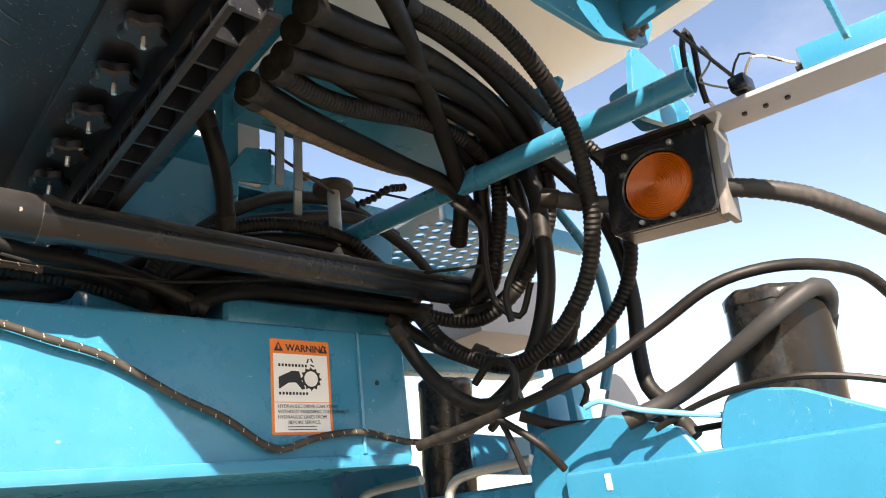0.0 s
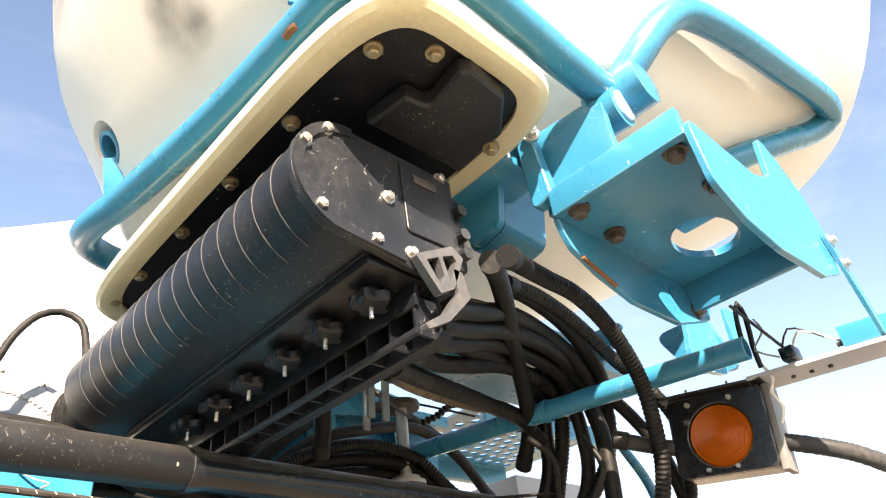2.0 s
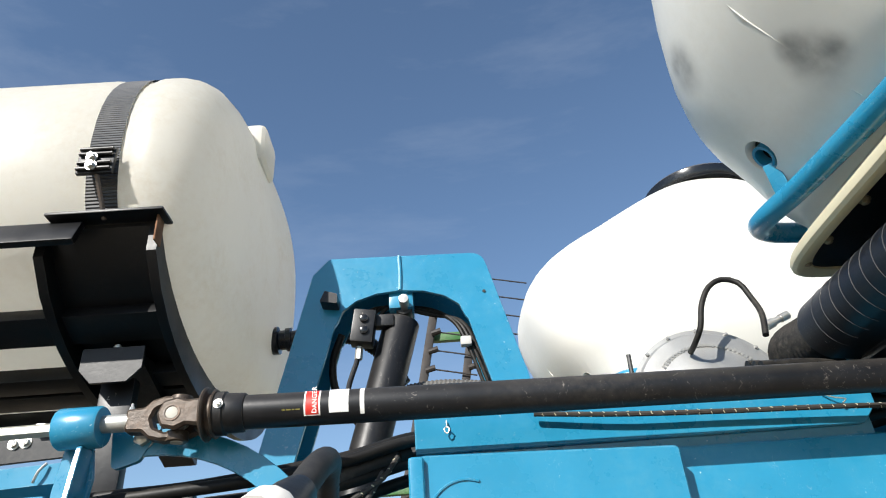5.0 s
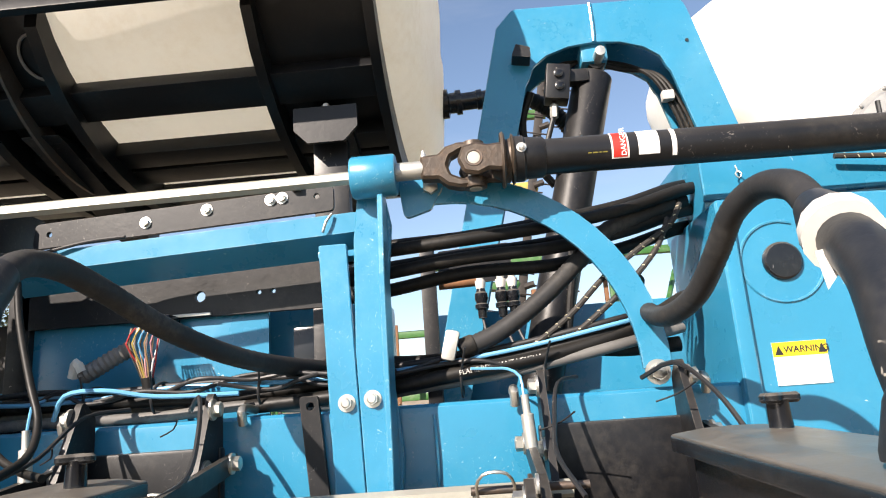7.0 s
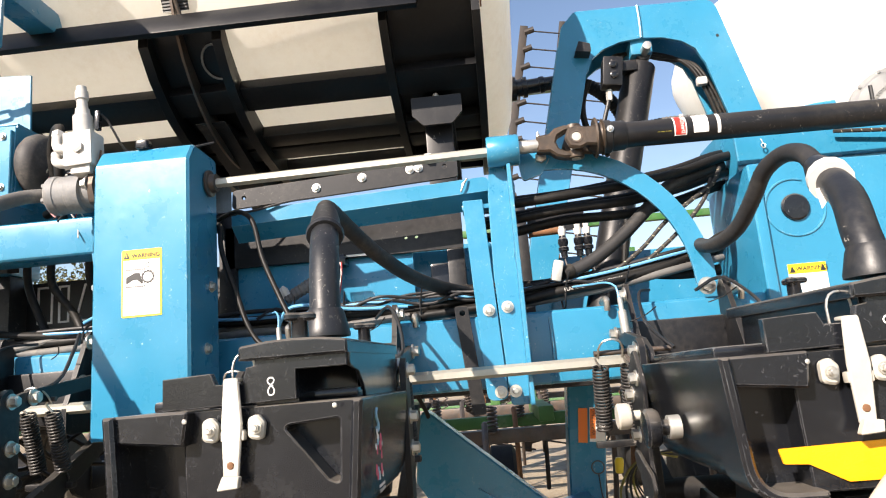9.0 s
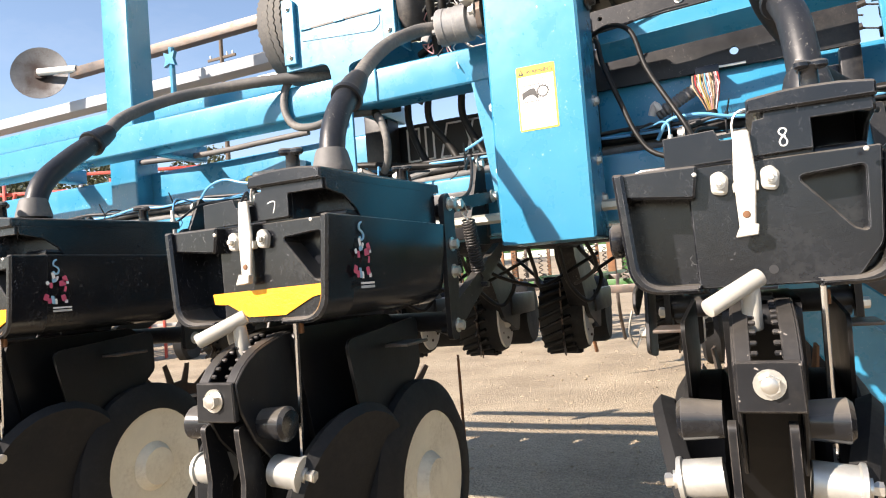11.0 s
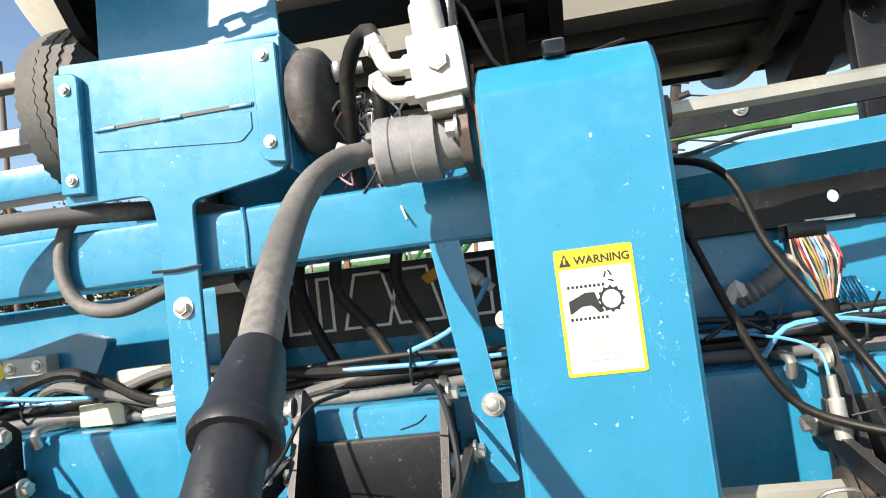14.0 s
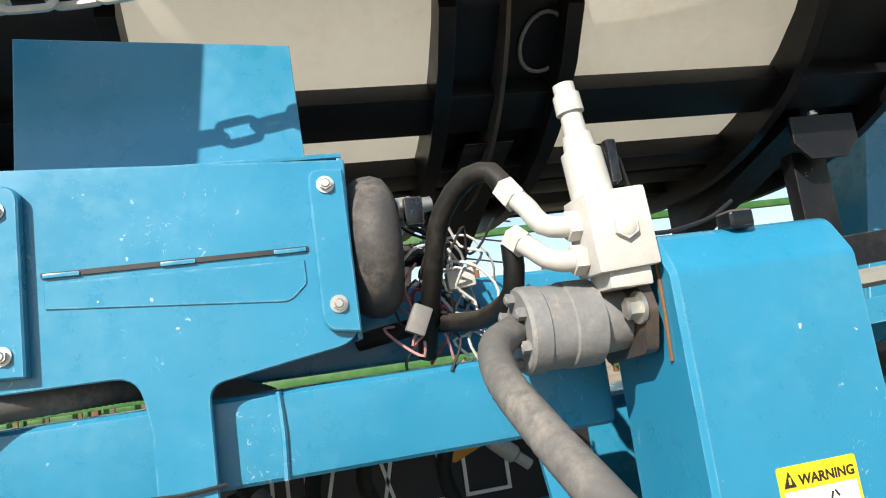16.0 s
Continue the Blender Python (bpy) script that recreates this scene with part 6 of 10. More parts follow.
        for p, z, ry, rz, mt, rot in ((0.118, 1.268, 0.004, 0.007, WHITE, 0.3), (0.127, 1.262, 0.003, 0.005, WHITE, -0.4), (0.120, 1.257, 0.006, 0.004, LBLUE, 0.2), (0.145, 1.260, 0.006, 0.007, PINK, 0.5), (0.139, 1.251, 0.009, 0.006, PINK, 0.2), (0.150, 1.252, 0.004, 0.003, WHITE, 0.0), (0.104, 1.252, 0.004, 0.004, WHITE, 0.6), (0.112, 1.247, 0.004, 0.006, PINK, 0.1), (0.145, 1.238, 0.003, 0.006, PINK, -0.2), (0.100, 1.222, 0.006, 0.007, PINK, -0.3), (0.107, 1.214, 0.005, 0.006, PINK, 0.2), (0.115, 1.216, 0.004, 0.009, LBLUE, 0.2), (0.122, 1.212, 0.003, 0.006, WHITE, 0.1), (0.140, 1.219, 0.006, 0.007, PINK, 0.4), (0.146, 1.211, 0.004, 0.004, WHITE, 0.0)):
            D(p, z, ry, rz, mt, rot)
        for k in range(2):
            part("print_bar", bx(B(), f, f + 0.0008, y0 + 0.084, y0 + 0.128, 1.196 - 0.007 * k, 1.1995 - 0.006 * k, 0), WHITE if k == 0 else SPRAY, t)
    # linkage plates behind the box, and parallel arms to the toolbar
    for s in (-1, 1):
        part("side_plate", prism(B(), rounded([(0.452, 1.06), (0.492, 1.06), (0.512, 1.20), (0.512, 1.34), (0.487, 1.39), (0.457, 1.37), (0.452, 1.2)], 0.015), face_x(cx + s * 0.165 - 0.006, y0), 0.012), BLACK, t)
        part("upper_arm", prism(B(), rounded([(y0 + 0.47, 1.335), (y0 + 0.50, 1.325), (0.70, 1.352), (0.985, 1.395), (0.985, 1.425), (0.70, 1.384), (y0 + 0.48, 1.36)], 0.008), face_x(cx + s * 0.145 - 0.006), 0.012), BLACK, t)
        part("lower_arm", prism(B(), rounded([(y0 + 0.47, 1.075), (y0 + 0.51, 1.065), (0.985, 1.245), (0.985, 1.285), (y0 + 0.48, 1.12)], 0.008), face_x(cx + s * 0.145 - 0.010), 0.020), BLACK, t)
        bolts(t, [(cx + s * 0.171, y0 + 0.487, z) for z in (1.09, 1.21, 1.27, 1.36)], (s, 0, 0), 0.011, 0.012)
        # pair of springs
        for off in ((0.226, 0.168) if s < 0 else (0.150, 0.092)):
            sx = cx + s * off
            sp = part("spring", helix((sx, 0.768, 1.333), (sx, 0.812, 1.206), 0.0150, 19, 0.0029), BLACK, t, "black coil down-pressure spring")
            part("spring_hook", tube(B(), [(sx, 0.757, 1.366), (sx - 0.010, 0.760, 1.352), (sx, 0.767, 1.334)], 0.0026, n=6), ZINC, sp)
            part("spring_hook", tube(B(), [(sx, 0.812, 1.207), (sx + 0.008, 0.818, 1.190), (sx, 0.822, 1.176)], 0.0026, n=6), BLACK, sp)
        part("spring_pin", cyl(B(), (cx + s * 0.08, 0.756, 1.362), (cx + s * (0.238 if s < 0 else 0.165), 0.756, 1.362), 0.0055, n=12), STEEL, t)
        part("spring_anchor", bx(B(), cx + (-0.245 if s < 0 else 0.06), cx + (-0.14 if s < 0 else 0.17), 0.812, 0.832, 1.166, 1.180, 0.003), BLACK, t)
        bolts(t, [(cx + s * 0.152, 0.70, 1.368), (cx + s * 0.152, 0.955, 1.408)], (s, 0, 0), 0.012, 0.012)
        part("bracket", prism(B(), rounded([(0.86, 1.28), (0.995, 1.28), (0.995, 1.50), (0.955, 1.53), (0.90, 1.42), (0.86, 1.34)], 0.012), face_x(cx + s * 0.115 - 0.006), 0.012), BLACK, t)
        bolts(t, [(cx + s * 0.123, 0.945, 1.498), (cx + s * 0.123, 0.92, 1.40)], (s, 0, 0), 0.0125, 0.012)
        part("u_bolt", tube(B(), [(cx + s * 0.16, 0.986, 1.47), (cx + s * 0.16, 0.978, 1.49), (cx + s * 0.16, 0.99, 1.497), (cx + s * 0.16, 1.05, 1.494)], 0.008, n=10), ZINC, t)
    # retaining wires and the sensor cable over the linkage
    for s in (-1, 1):
        part("retaining_wire", tube(B(), [(cx + s * w + d, 0.758 - 0.034 * q, 1.352 + 0.036 * q) for w in (0.205 if s < 0 else 0.13,) for d, q in ((-0.024, 0.0), (-0.025, 0.5), (-0.016, 0.9), (0.0, 1.0), (0.016, 0.9), (0.025, 0.5), (0.024, 0.0))], 0.0022, n=6), ZINC, t, "bright bent retaining wire")
    part("sensor_cable", tube(B(), [(cx + 0.06, 1.0, 1.50), (cx + 0.10, 0.94, 1.52), (cx + 0.135, 0.86, 1.47), (cx + 0.15, 0.78, 1.40), (cx + 0.13, 0.68, 1.37), (cx + 0.12, y0 + 0.5, 1.34)], 0.0042, n=6), INK, t)
    part("sensor_cable", tube(B(), [(cx - 0.05, 1.0, 1.51), (cx - 0.09, 0.93, 1.50), (cx - 0.11, 0.84, 1.44), (cx - 0.12, 0.72, 1.40), (cx - 0.10, y0 + 0.48, 1.36)], 0.0035, n=6), INK, t)
    for x, y, z in ((0.055, 0.90, 1.46), (-0.13, 0.88, 1.43)):
        part("cable_tie", tube(B(), [(cx + x, y, z), (cx + x + 0.03, y - 0.02, z + 0.01), (cx + x + 0.05, y - 0.05, z + 0.025)], 0.0014, n=5), INK, t)
    part("air_line", tube(B(), [(cx - 0.150, 0.872, 1.485), (cx - 0.152, 0.88, 1.512), (cx - 0.168, 0.91, 1.527), (cx - 0.19, 0.96, 1.532), (cx - 0.24, 1.05, 1.54)], 0.0024, n=6), WIRE_BLUE, t, "thin blue air line")
    part("head_plate", bx(B(), cx - 0.125, cx + 0.125, 0.975, 0.998, 1.30, 1.435, 0.006), BLACK, t)
    part("cross_tube", cyl(B(), (cx - 0.16, y0 + 0.49, 1.23), (cx + 0.16, y0 + 0.49, 1.23), 0.022, n=16), BLACK, t)
    part("cross_tube", cyl(B(), (cx - 0.16, y0 + 0.49, 1.10), (cx + 0.16, y0 + 0.49, 1.10), 0.022, n=16), BLACK, t)
    # grease cylinder on the bracket
    part("damper", lathe(B(), (cx - 0.145, 0.868, 1.405), (-0.05, 0, 1), [(0, 0.010), (0.05, 0.010), (0.052, 0.006), (0.08, 0.006)], n=12), GALV, t)
    part("drive_sprocket", lathe(B(), (cx - 0.155, 0.872, 1.335), (1, 0, 0), [(0, 0.018), (0.0, 0.034), (0.008, 0.034), (0.010, 0.02), (0.03, 0.02)], n=20), STEEL, t)
    # meter drive cover knob on the left side
    kn = B()
    lathe(kn, (cx - 0.172, y0 + 0.24, 1.235), (-1, 0, 0), [(0, 0.012), (0.03, 0.012), (0.03, 0.026), (0.036, 0.030), (0.048, 0.030), (0.052, 0.026), (0.054, 0.004)], n=12)
    part("side_knob", kn, BLACK_PLASTIC, t, "black knurled knob")
    part("side_spindle", cyl(B(), (cx - 0.17, y0 + 0.24, 1.235), (cx - 0.188, y0 + 0.24, 1.235), 0.018, n=14), GALV, t)
    for q in (-1,):
        part("drive_bracket", prism(B(), rounded([(0.33, 1.02), (0.44, 1.00), (0.47, 1.12), (0.46, 1.30), (0.40, 1.345), (0.35, 1.28), (0.37, 1.15)], 0.02), face_x(cx + q * 0.192 - 0.004, y0, dz), 0.008, bev=0.0015), BLACK, t, "black bolted drive bracket")
        bolts(t, [P(q * 0.196, 0.365, 1.055), P(q * 0.196, 0.425, 1.05), P(q * 0.196, 0.425, 1.19), P(q * 0.196, 0.39, 1.29), P(q * 0.196, 0.44, 1.26)], (q, 0, 0), 0.010, 0.011)
        part("drive_lever", prism(B(), rounded([(0.30, 1.11), (0.325, 1.09), (0.42, 1.135), (0.435, 1.16), (0.41, 1.165), (0.31, 1.135)], 0.008), face_x(cx + q * 0.206 - 0.003, y0, dz), 0.007, bev=0.0015), BLACK, t)
        part("drive_knob", lathe(B(), P(q * 0.196, 0.40, 1.225), (q, 0, 0), [(0, 0.009), (0.018, 0.009), (0.018, 0.021), (0.023, 0.023), (0.038, 0.023), (0.041, 0.020), (0.041, 0.003)], n=18), CAST, t, "pale round knob")
        part("spring_clip", tube(B(), [P(q * 0.215, 0.33, 1.10), P(q * 0.225, 0.335, 1.06), P(q * 0.215, 0.35, 1.03), P(q * 0.205, 0.36, 1.06)], 0.0022, n=6), ZINC, t)
    # shank
    part("shank", prism(B(), rounded([(0.05, 1.13), (0.40, 1.13), (0.42, 1.05), (0.40, 0.90), (0.30, 0.78), (0.16, 0.78), (0.10, 0.92)], 0.03), face_x(cx - 0.05, y0), 0.10), BLACK_SHADED, t)
    for s in (-1, 1):
        part("guard_plate", prism(B(), rounded([(0.12, 1.10), (0.40, 1.12), (0.40, 1.02), (0.30, 0.93), (0.15, 0.98)], 0.02), face_x(cx + s * 0.11 - 0.003, y0), 0.006), BLACK_SHADED, t)
        part("scraper", bx(B(), cx + s * 0.12, cx + s * 0.17, y0 + 0.24, y0 + 0.33, 1.072, 1.078, 0.002, m=None), STEEL, t)
    # pressure rack: a bent channel with a toothed slot, a bolted foot and the lever in the slot
    crest = spline([V(0, -0.082, 1.058), V(0, -0.062, 1.082), V(0, -0.028, 1.104), V(0, 0.020, 1.119), V(0, 0.080, 1.128), V(0, 0.150, 1.130)], 0.014)
    crest = [(p.y, p.z) for p in crest]

    def strip(pts, x0, x1, thick):
        low = []
        for k, p in enumerate(pts):
            q, r = pts[max(0, k - 1)], pts[min(len(pts) - 1, k + 1)]
            d = V(r[0] - q[0], r[1] - q[1], 0).normalized()
            low.append((p[0] + d.y * thick, p[1] - d.x * thick))
        return prism(B(), list(pts) + low[::-1], face_x(cx + x0, y0, dz), x1 - x0, bev=0.0012)
    for xa, xb in ((-0.036, -0.017), (0.017, 0.036)):
        part("rack_edge", strip(crest, xa, xb, 0.006), BLACK, t)
    part("rack_bridge", strip(crest[-6:], -0.017, 0.017, 0.006), BLACK, t)
    side = crest + [(0.19, 1.10), (0.19, 0.95), (0.02, 0.90), (-0.045, 0.965), (-0.076, 1.02)]
    for k in (-1, 1):
        part("rack_side", prism(B(), [(p, z - 0.002) for p, z in side], face_x(cx + k * 0.036 - 0.003, y0, dz), 0.006, bev=0.0015), BLACK, t)
    n = len(crest)
    for k in range(1, n - 7, 1):
        p, q = crest[k], crest[k + 1]
        d = V(0, q[0] - p[0], q[1] - p[1]).normalized()
        for e in (-1, 1):
            m = Matrix.Translation((cx + e * 0.0135, y0 + p[0], p[1] + dz)) @ Matrix.Rotation(math.atan2(d.z, d.y), 4, "X")
            part("rack_tooth", bx(B(), -0.0045, 0.0045, -0.0032, 0.0032, -0.0065, -0.0008, 0.0015, m=m, seg=1), BLACK, t)
    part("rack_foot", prism(B(), rounded([(-0.038, 1.000), (0.038, 1.000), (0.036, 1.061), (-0.036, 1.061)], 0.003), face_y(y0 - 0.088, cx, dz), 0.012, bev=0.002), BLACK, t)
    bolts(t, [P(0.0, -0.088, 1.034)], (0, -1, 0), 0.0125, 0.01)
    lev = B()
    cyl(lev, P(-0.012, 0.002, 1.09), P(-0.010, -0.013, 1.155), 0.013, 0.011, n=14, bev=0.003)
    cyl(lev, P(0.002, -0.006, 1.158), P(-0.062, -0.053, 1.122), 0.012, n=14, bev=0.003)
    part("pressure_lever", lev, CAST, t, "pale cast lever handle")
    # closing arm
    for s in (-1, 1):
        part("closing_arm", prism(B(), rounded([(-0.07, 0.99), (-0.04, 0.99), (-0.01, 0.90), (-0.03, 0.80), (-0.07, 0.80), (-0.06, 0.90)], 0.01), face_x(cx - 0.012 + s * 0.034 - 0.005, y0), 0.010), BLACK, t)
        part("boss", lathe(B(), (cx - 0.012 + s * 0.045, y0 - 0.02, 0.985), (s, 0, 0), [(0, 0.024), (0.05, 0.028), (0.056, 0.022), (0.058, 0.002)], n=18), BLACK_PLASTIC, t)
        hub = part("wheel_hub", lathe(B(), (cx - 0.012 + s * 0.05, y0 + 0.0, 0.905), (s, 0, -0.1), [(0, 0.026), (0.05, 0.026), (0.052, 0.030), (0.058, 0.030), (0.06, 0.02)], n=18), GALV, t, "dusty grey wheel hub")
        part("hub_bolt", hexhead(B(), (cx - 0.012 + s * 0.112, y0, 0.899), (s, 0, -0.1), 0.010, 0.012), ZINC, hub)
        part("closing_wheel", lathe(B(), (cx - 0.012 + s * 0.105, y0 + 0.13, 0.83), (s * 1.0, -0.12, -0.22), [(-0.014, 0.02), (-0.012, 0.12), (-0.018, 0.15), (0.0, 0.162), (0.016, 0.15), (0.012, 0.12), (0.02, 0.05), (0.02, 0.004)], n=32), TYRE, t, "black rubber closing wheel")
        # gauge wheels
        gw = part("gauge_tyre", lathe(B(), (cx + s * 0.10, y0 + 0.36, 0.785), (s, 0, 0), [(-0.05, 0.13), (-0.05, 0.175), (-0.03, 0.205), (0.03, 0.205), (0.05, 0.175), (0.05, 0.142), (0.02, 0.135)], n=36), TYRE, t, "black gauge wheel tyre")
        part("gauge_disc", lathe(B(), (cx + s * 0.10, y0 + 0.36, 0.785), (s, 0, 0), [(-0.04, 0.13), (0.045, 0.142), (0.035, 0.06), (0.055, 0.045), (0.056, 0.004)], n=32), WHEEL_CREAM, gw, "cream wheel disc")
    # row cleaner: spiked rusty wheels
    for s in (-1, 1):
        spikes = []
        for i in range(13):
            g = 2 * math.pi * i / 13
            for dg, r in ((-0.13, 0.085), (-0.04, 0.145), (0.05, 0.142), (0.10, 0.09)):
                spikes.append((r * math.cos(g + dg), r * math.sin(g + dg)))
        m = Matrix.Translation((cx + s * 0.085, y0 + 0.66, 0.86)) @ Matrix.Rotation(radians(s * 24), 4, "Z") @ Matrix.Rotation(radians(90), 4, "Y")
        part("row_cleaner", prism(B(), spikes, m, 0.006), RUST if s > 0 else STEEL, t, "rusty spiked row cleaner wheel")
    part("cleaner_arm", bx(B(), cx - 0.03, cx + 0.03, y0 + 0.45, y0 + 0.68, 0.84, 0.91, 0.01), BLACK, t)
    part("seed_rod", cyl(B(), P(0.075, 0.03, 1.15), P(0.065, 0.03, 0.72), 0.0045, n=8), CHROME, t)
    part("hose_clip", bx(B(), cx + 0.075, cx + 0.083, y0 + 0.034, y0 + 0.042, 1.122, 1.142, 0.002), RUST, t)
    return t


row_unit(-1.890, 0.190, "8", decal=True, dz=0.007)
row_unit(-2.668, 0.122, "7", reflector=True, decal=True)
row_unit(-3.437, 0.122, "", reflector=True, decal=True)
row_unit(-4.20, 0.122, "", reflector=True)
row_unit(-1.100, 0.170, "9", reflector=True, dz=0.02)


HOSE_LID = material("lid_hose", (0.022, 0.022, 0.023), 0.55, spec=0.3, var=0.2, dirt=DUST, dirt_amount=0.14, dirt_scale=6.0, bump=0.12)


def elbow(base, ctrl, hose_pts, grey=False, clamp=True, name="vacuum_hose", label="black vacuum elbow on the lid with a grey dusty hose"):
    """The lid's moulded elbow with its hose."""
    t = thing(name, label, "hose", base, group="vacuum hoses")
    b = Vector(base)
    d = (Vector(ctrl[0]) - b).normalized()
    part("base_flange", lathe(B(), b, (0, 0, 1), [(0, 0.0375), (0.006, 0.0375), (0.012, 0.036), (0.036, 0.030), (0.043, 0.0265)], n=26), HOSE_GREY if grey else METER_PLASTIC, t, "dusty moulded base flange")
    part("elbow_pipe", tube(B(), [b + Vector((0, 0, 0.02))] + list(ctrl), 0.0242, n=20), METER_PLASTIC, t)
    c = Vector(ctrl[-1])
    ax = (Vector(ctrl[-1]) - Vector(ctrl[-2])).normalized()
    part("collar", lathe(B(), c - ax * 0.012, ax, [(0, 0.024), (0.0, 0.031), (0.006, 0.033), (0.014, 0.031), (0.016, 0.028), (0.055, 0.0255), (0.085, 0.0205)], n=24), METER_PLASTIC, t, "black stepped collar")
    part("hose", tube(B(), [c + ax * 0.06] + hose_pts, 0.0172, n=16, rib=0.0008, pitch=0.007), HOSE_GREY if grey else HOSE_LID, t)
    return t


elbow((-1.798, 0.345, 1.413), [(-1.800, 0.355, 1.48), (-1.805, 0.385, 1.55), (-1.815, 0.440, 1.60)], [(-1.838, 0.550, 1.673), (-1.840, 0.62, 1.682), (-1.822, 0.70, 1.662), (-1.778, 0.79, 1.618), (-1.71, 0.93, 1.578), (-1.60, 1.14, 1.562), (-1.52, 1.22, 1.56)])
elbow((-2.577, 0.272, 1.404), [(-2.580, 0.285, 1.475), (-2.584, 0.320, 1.530), (-2.588, 0.362, 1.568)], [(-2.606, 0.47, 1.655), (-2.622, 0.56, 1.715), (-2.637, 0.66, 1.772), (-2.640, 0.745, 1.815), (-2.625, 0.80, 1.842), (-2.59, 0.84, 1.855)], grey=True)
_e = elbow((-1.035, 0.235, 1.422), [(-1.034, 0.25, 1.48), (-1.005, 0.32, 1.55), (-0.985, 0.40, 1.60)], [(-0.960, 0.52, 1.680), (-0.961, 0.60, 1.703), (-0.972, 0.66, 1.692), (-0.980, 0.72, 1.651), (-0.990, 0.80, 1.608), (-1.008, 0.90, 1.592), (-1.012, 1.02, 1.618), (-1.005, 1.12, 1.665), (-0.98, 1.20, 1.70)])
part("tape_wrap", tube(B(), [(-0.992, 0.380, 1.590), (-0.987, 0.394, 1.599), (-0.984, 0.404, 1.605)], 0.0335, n=14, rib=0.0016, pitch=0.009, step=0.006), WIRE_WHITE, _e, "white tape wrapped round the collar")
part("tape_end", prism(B(), [(-0.011, 0.0), (0.009, 0.004), (0.013, -0.030), (0.002, -0.022), (-0.009, -0.034)], Matrix.Translation((-1.012, 0.372, 1.578)) @ Matrix.Rotation(radians(80), 4, "X"), 0.0012), WIRE_WHITE, _e, "torn end of white tape")
elbow((-3.350, 0.235, 1.403), [(-3.356, 0.26, 1.48), (-3.37, 0.34, 1.55), (-3.39, 0.43, 1.61)], [(-3.42, 0.55, 1.70), (-3.40, 0.70, 1.78), (-3.33, 0.82, 1.825), (-3.20, 0.90, 1.845), (-3.08, 0.97, 1.852), (-2.98, 1.05, 1.850), (-2.88, 1.12, 1.82), (-2.80, 1.18, 1.77)], grey=True)

# ---- hinged cover bracket beside the hopper ----
def build_cover_bracket():
    t = thing("hinged_bracket", "blue welded hinged bracket with an oval hole and curved sides", "bracket", (0.6, 0.26, 2.0))
    oval = circle(0.633, 0.262, 0.066, 28, 0.045)
    part("floor_plate", prism(B(), [(0.398, 0.160), (0.74, 0.160), (0.74, 0.358), (0.398, 0.358)], Matrix.Translation((0, 0, 2.082)), 0.012, [oval]), BLUE, t)
    part("front_lip", bx(B(), 0.388, 0.402, 0.158, 0.360, 2.078, 2.122, 0.003), BLUE, t)
    part("fold", bx(B(), 0.735, 0.747, 0.165, 0.36, 2.03, 2.094, 0.003), BLUE, t)
    a = [(0.388, 2.10), (0.40, 2.005), (0.46, 1.975), (0.545, 1.965), (0.70, 1.978), (0.79, 2.012), (0.828, 2.09), (0.805, 2.165), (0.745, 2.212), (0.69, 2.238), (0.672, 2.19), (0.655, 2.14), (0.62, 2.118), (0.57, 2.10)]
    part("side_plate", prism(B(), rounded(a, 0.02, 3), face_y(0.150), 0.009, bev=0.001), BLUE, t)
    b = [(0.388, 2.09), (0.416, 2.037), (0.47, 2.012), (0.547, 1.992), (0.67, 1.992), (0.79, 2.03), (0.83, 2.09), (0.80, 2.13), (0.74, 2.10)]
    part("side_plate", prism(B(), rounded(b, 0.02, 3), face_y(0.358), 0.009, bev=0.001), BLUE, t)
    part("rust_edge", tube(B(), [(0.432, 0.3565, 2.026), (0.50, 0.3565, 2.003)], 0.0035, n=6), RUST, t, "rust-brown chipped edge")
    part("cross_bar", bx(B(), 0.60, 0.66, 0.225, 0.30, 2.12, 2.135, 0.005), BLUE, t)
    bolts(t, [(0.415, 0.185, 2.080), (0.408, 0.330, 2.080), (0.50, 0.335, 2.080), (0.515, 0.185, 2.080)], (0, 0, -1), 0.011, 0.010, STEEL)
    bolts(t, [(0.775, 0.358, 2.055), (0.745, 0.358, 2.035)], (0, -1, 0), 0.010, 0.01, STEEL)
    # hinge knuckle to the pipe cradle
    part("knuckle_tube", lathe(B(), (0.440, 0.385, 2.235), (0.05, -1, -0.06), [(0, 0.026), (0.0, 0.032), (0.145, 0.032), (0.146, 0.024), (0.142, 0.002)], n=22), BLUE, t)
    part("knuckle_cap", lathe(B(), (0.4475, 0.239, 2.2265), (0.05, -1, -0.06), [(0, 0.0255), (0.003, 0.024), (0.004, 0.002)], n=22), LBLUE, t, "pale end cap")
    part("knuckle_plate", prism(B(), [(0.255, 2.10), (0.38, 2.10), (0.38, 2.235), (0.255, 2.225)], face_x(0.412), 0.010), BLUE, t)
    part("knuckle_ear", prism(B(), rounded([(0.352, 2.115), (0.386, 2.10), (0.392, 2.25), (0.366, 2.255)], 0.012), face_x(0.385), 0.020, bev=0.002), BLUE, t)
    bolts(t, [(0.385, 0.362, 2.228)], (-0.6, -0.6, 0), 0.009, 0.01)
    st = part("stay_strip", prism(B(), rounded([(-0.011, -0.085), (0.011, -0.085), (0.014, 0.085), (-0.014, 0.085)], 0.008), Matrix.Translation((0.826, 0.149, 2.006)) @ Matrix.Rotation(radians(-24), 4, "Y") @ Matrix.Rotation(radians(90), 4, "X"), 0.006), BLUE, t, "flat blue stay strip")
    bolts(t, [(0.796, 0.143, 2.072), (0.812, 0.143, 2.036)], (0, -1, 0), 0.007, 0.006)
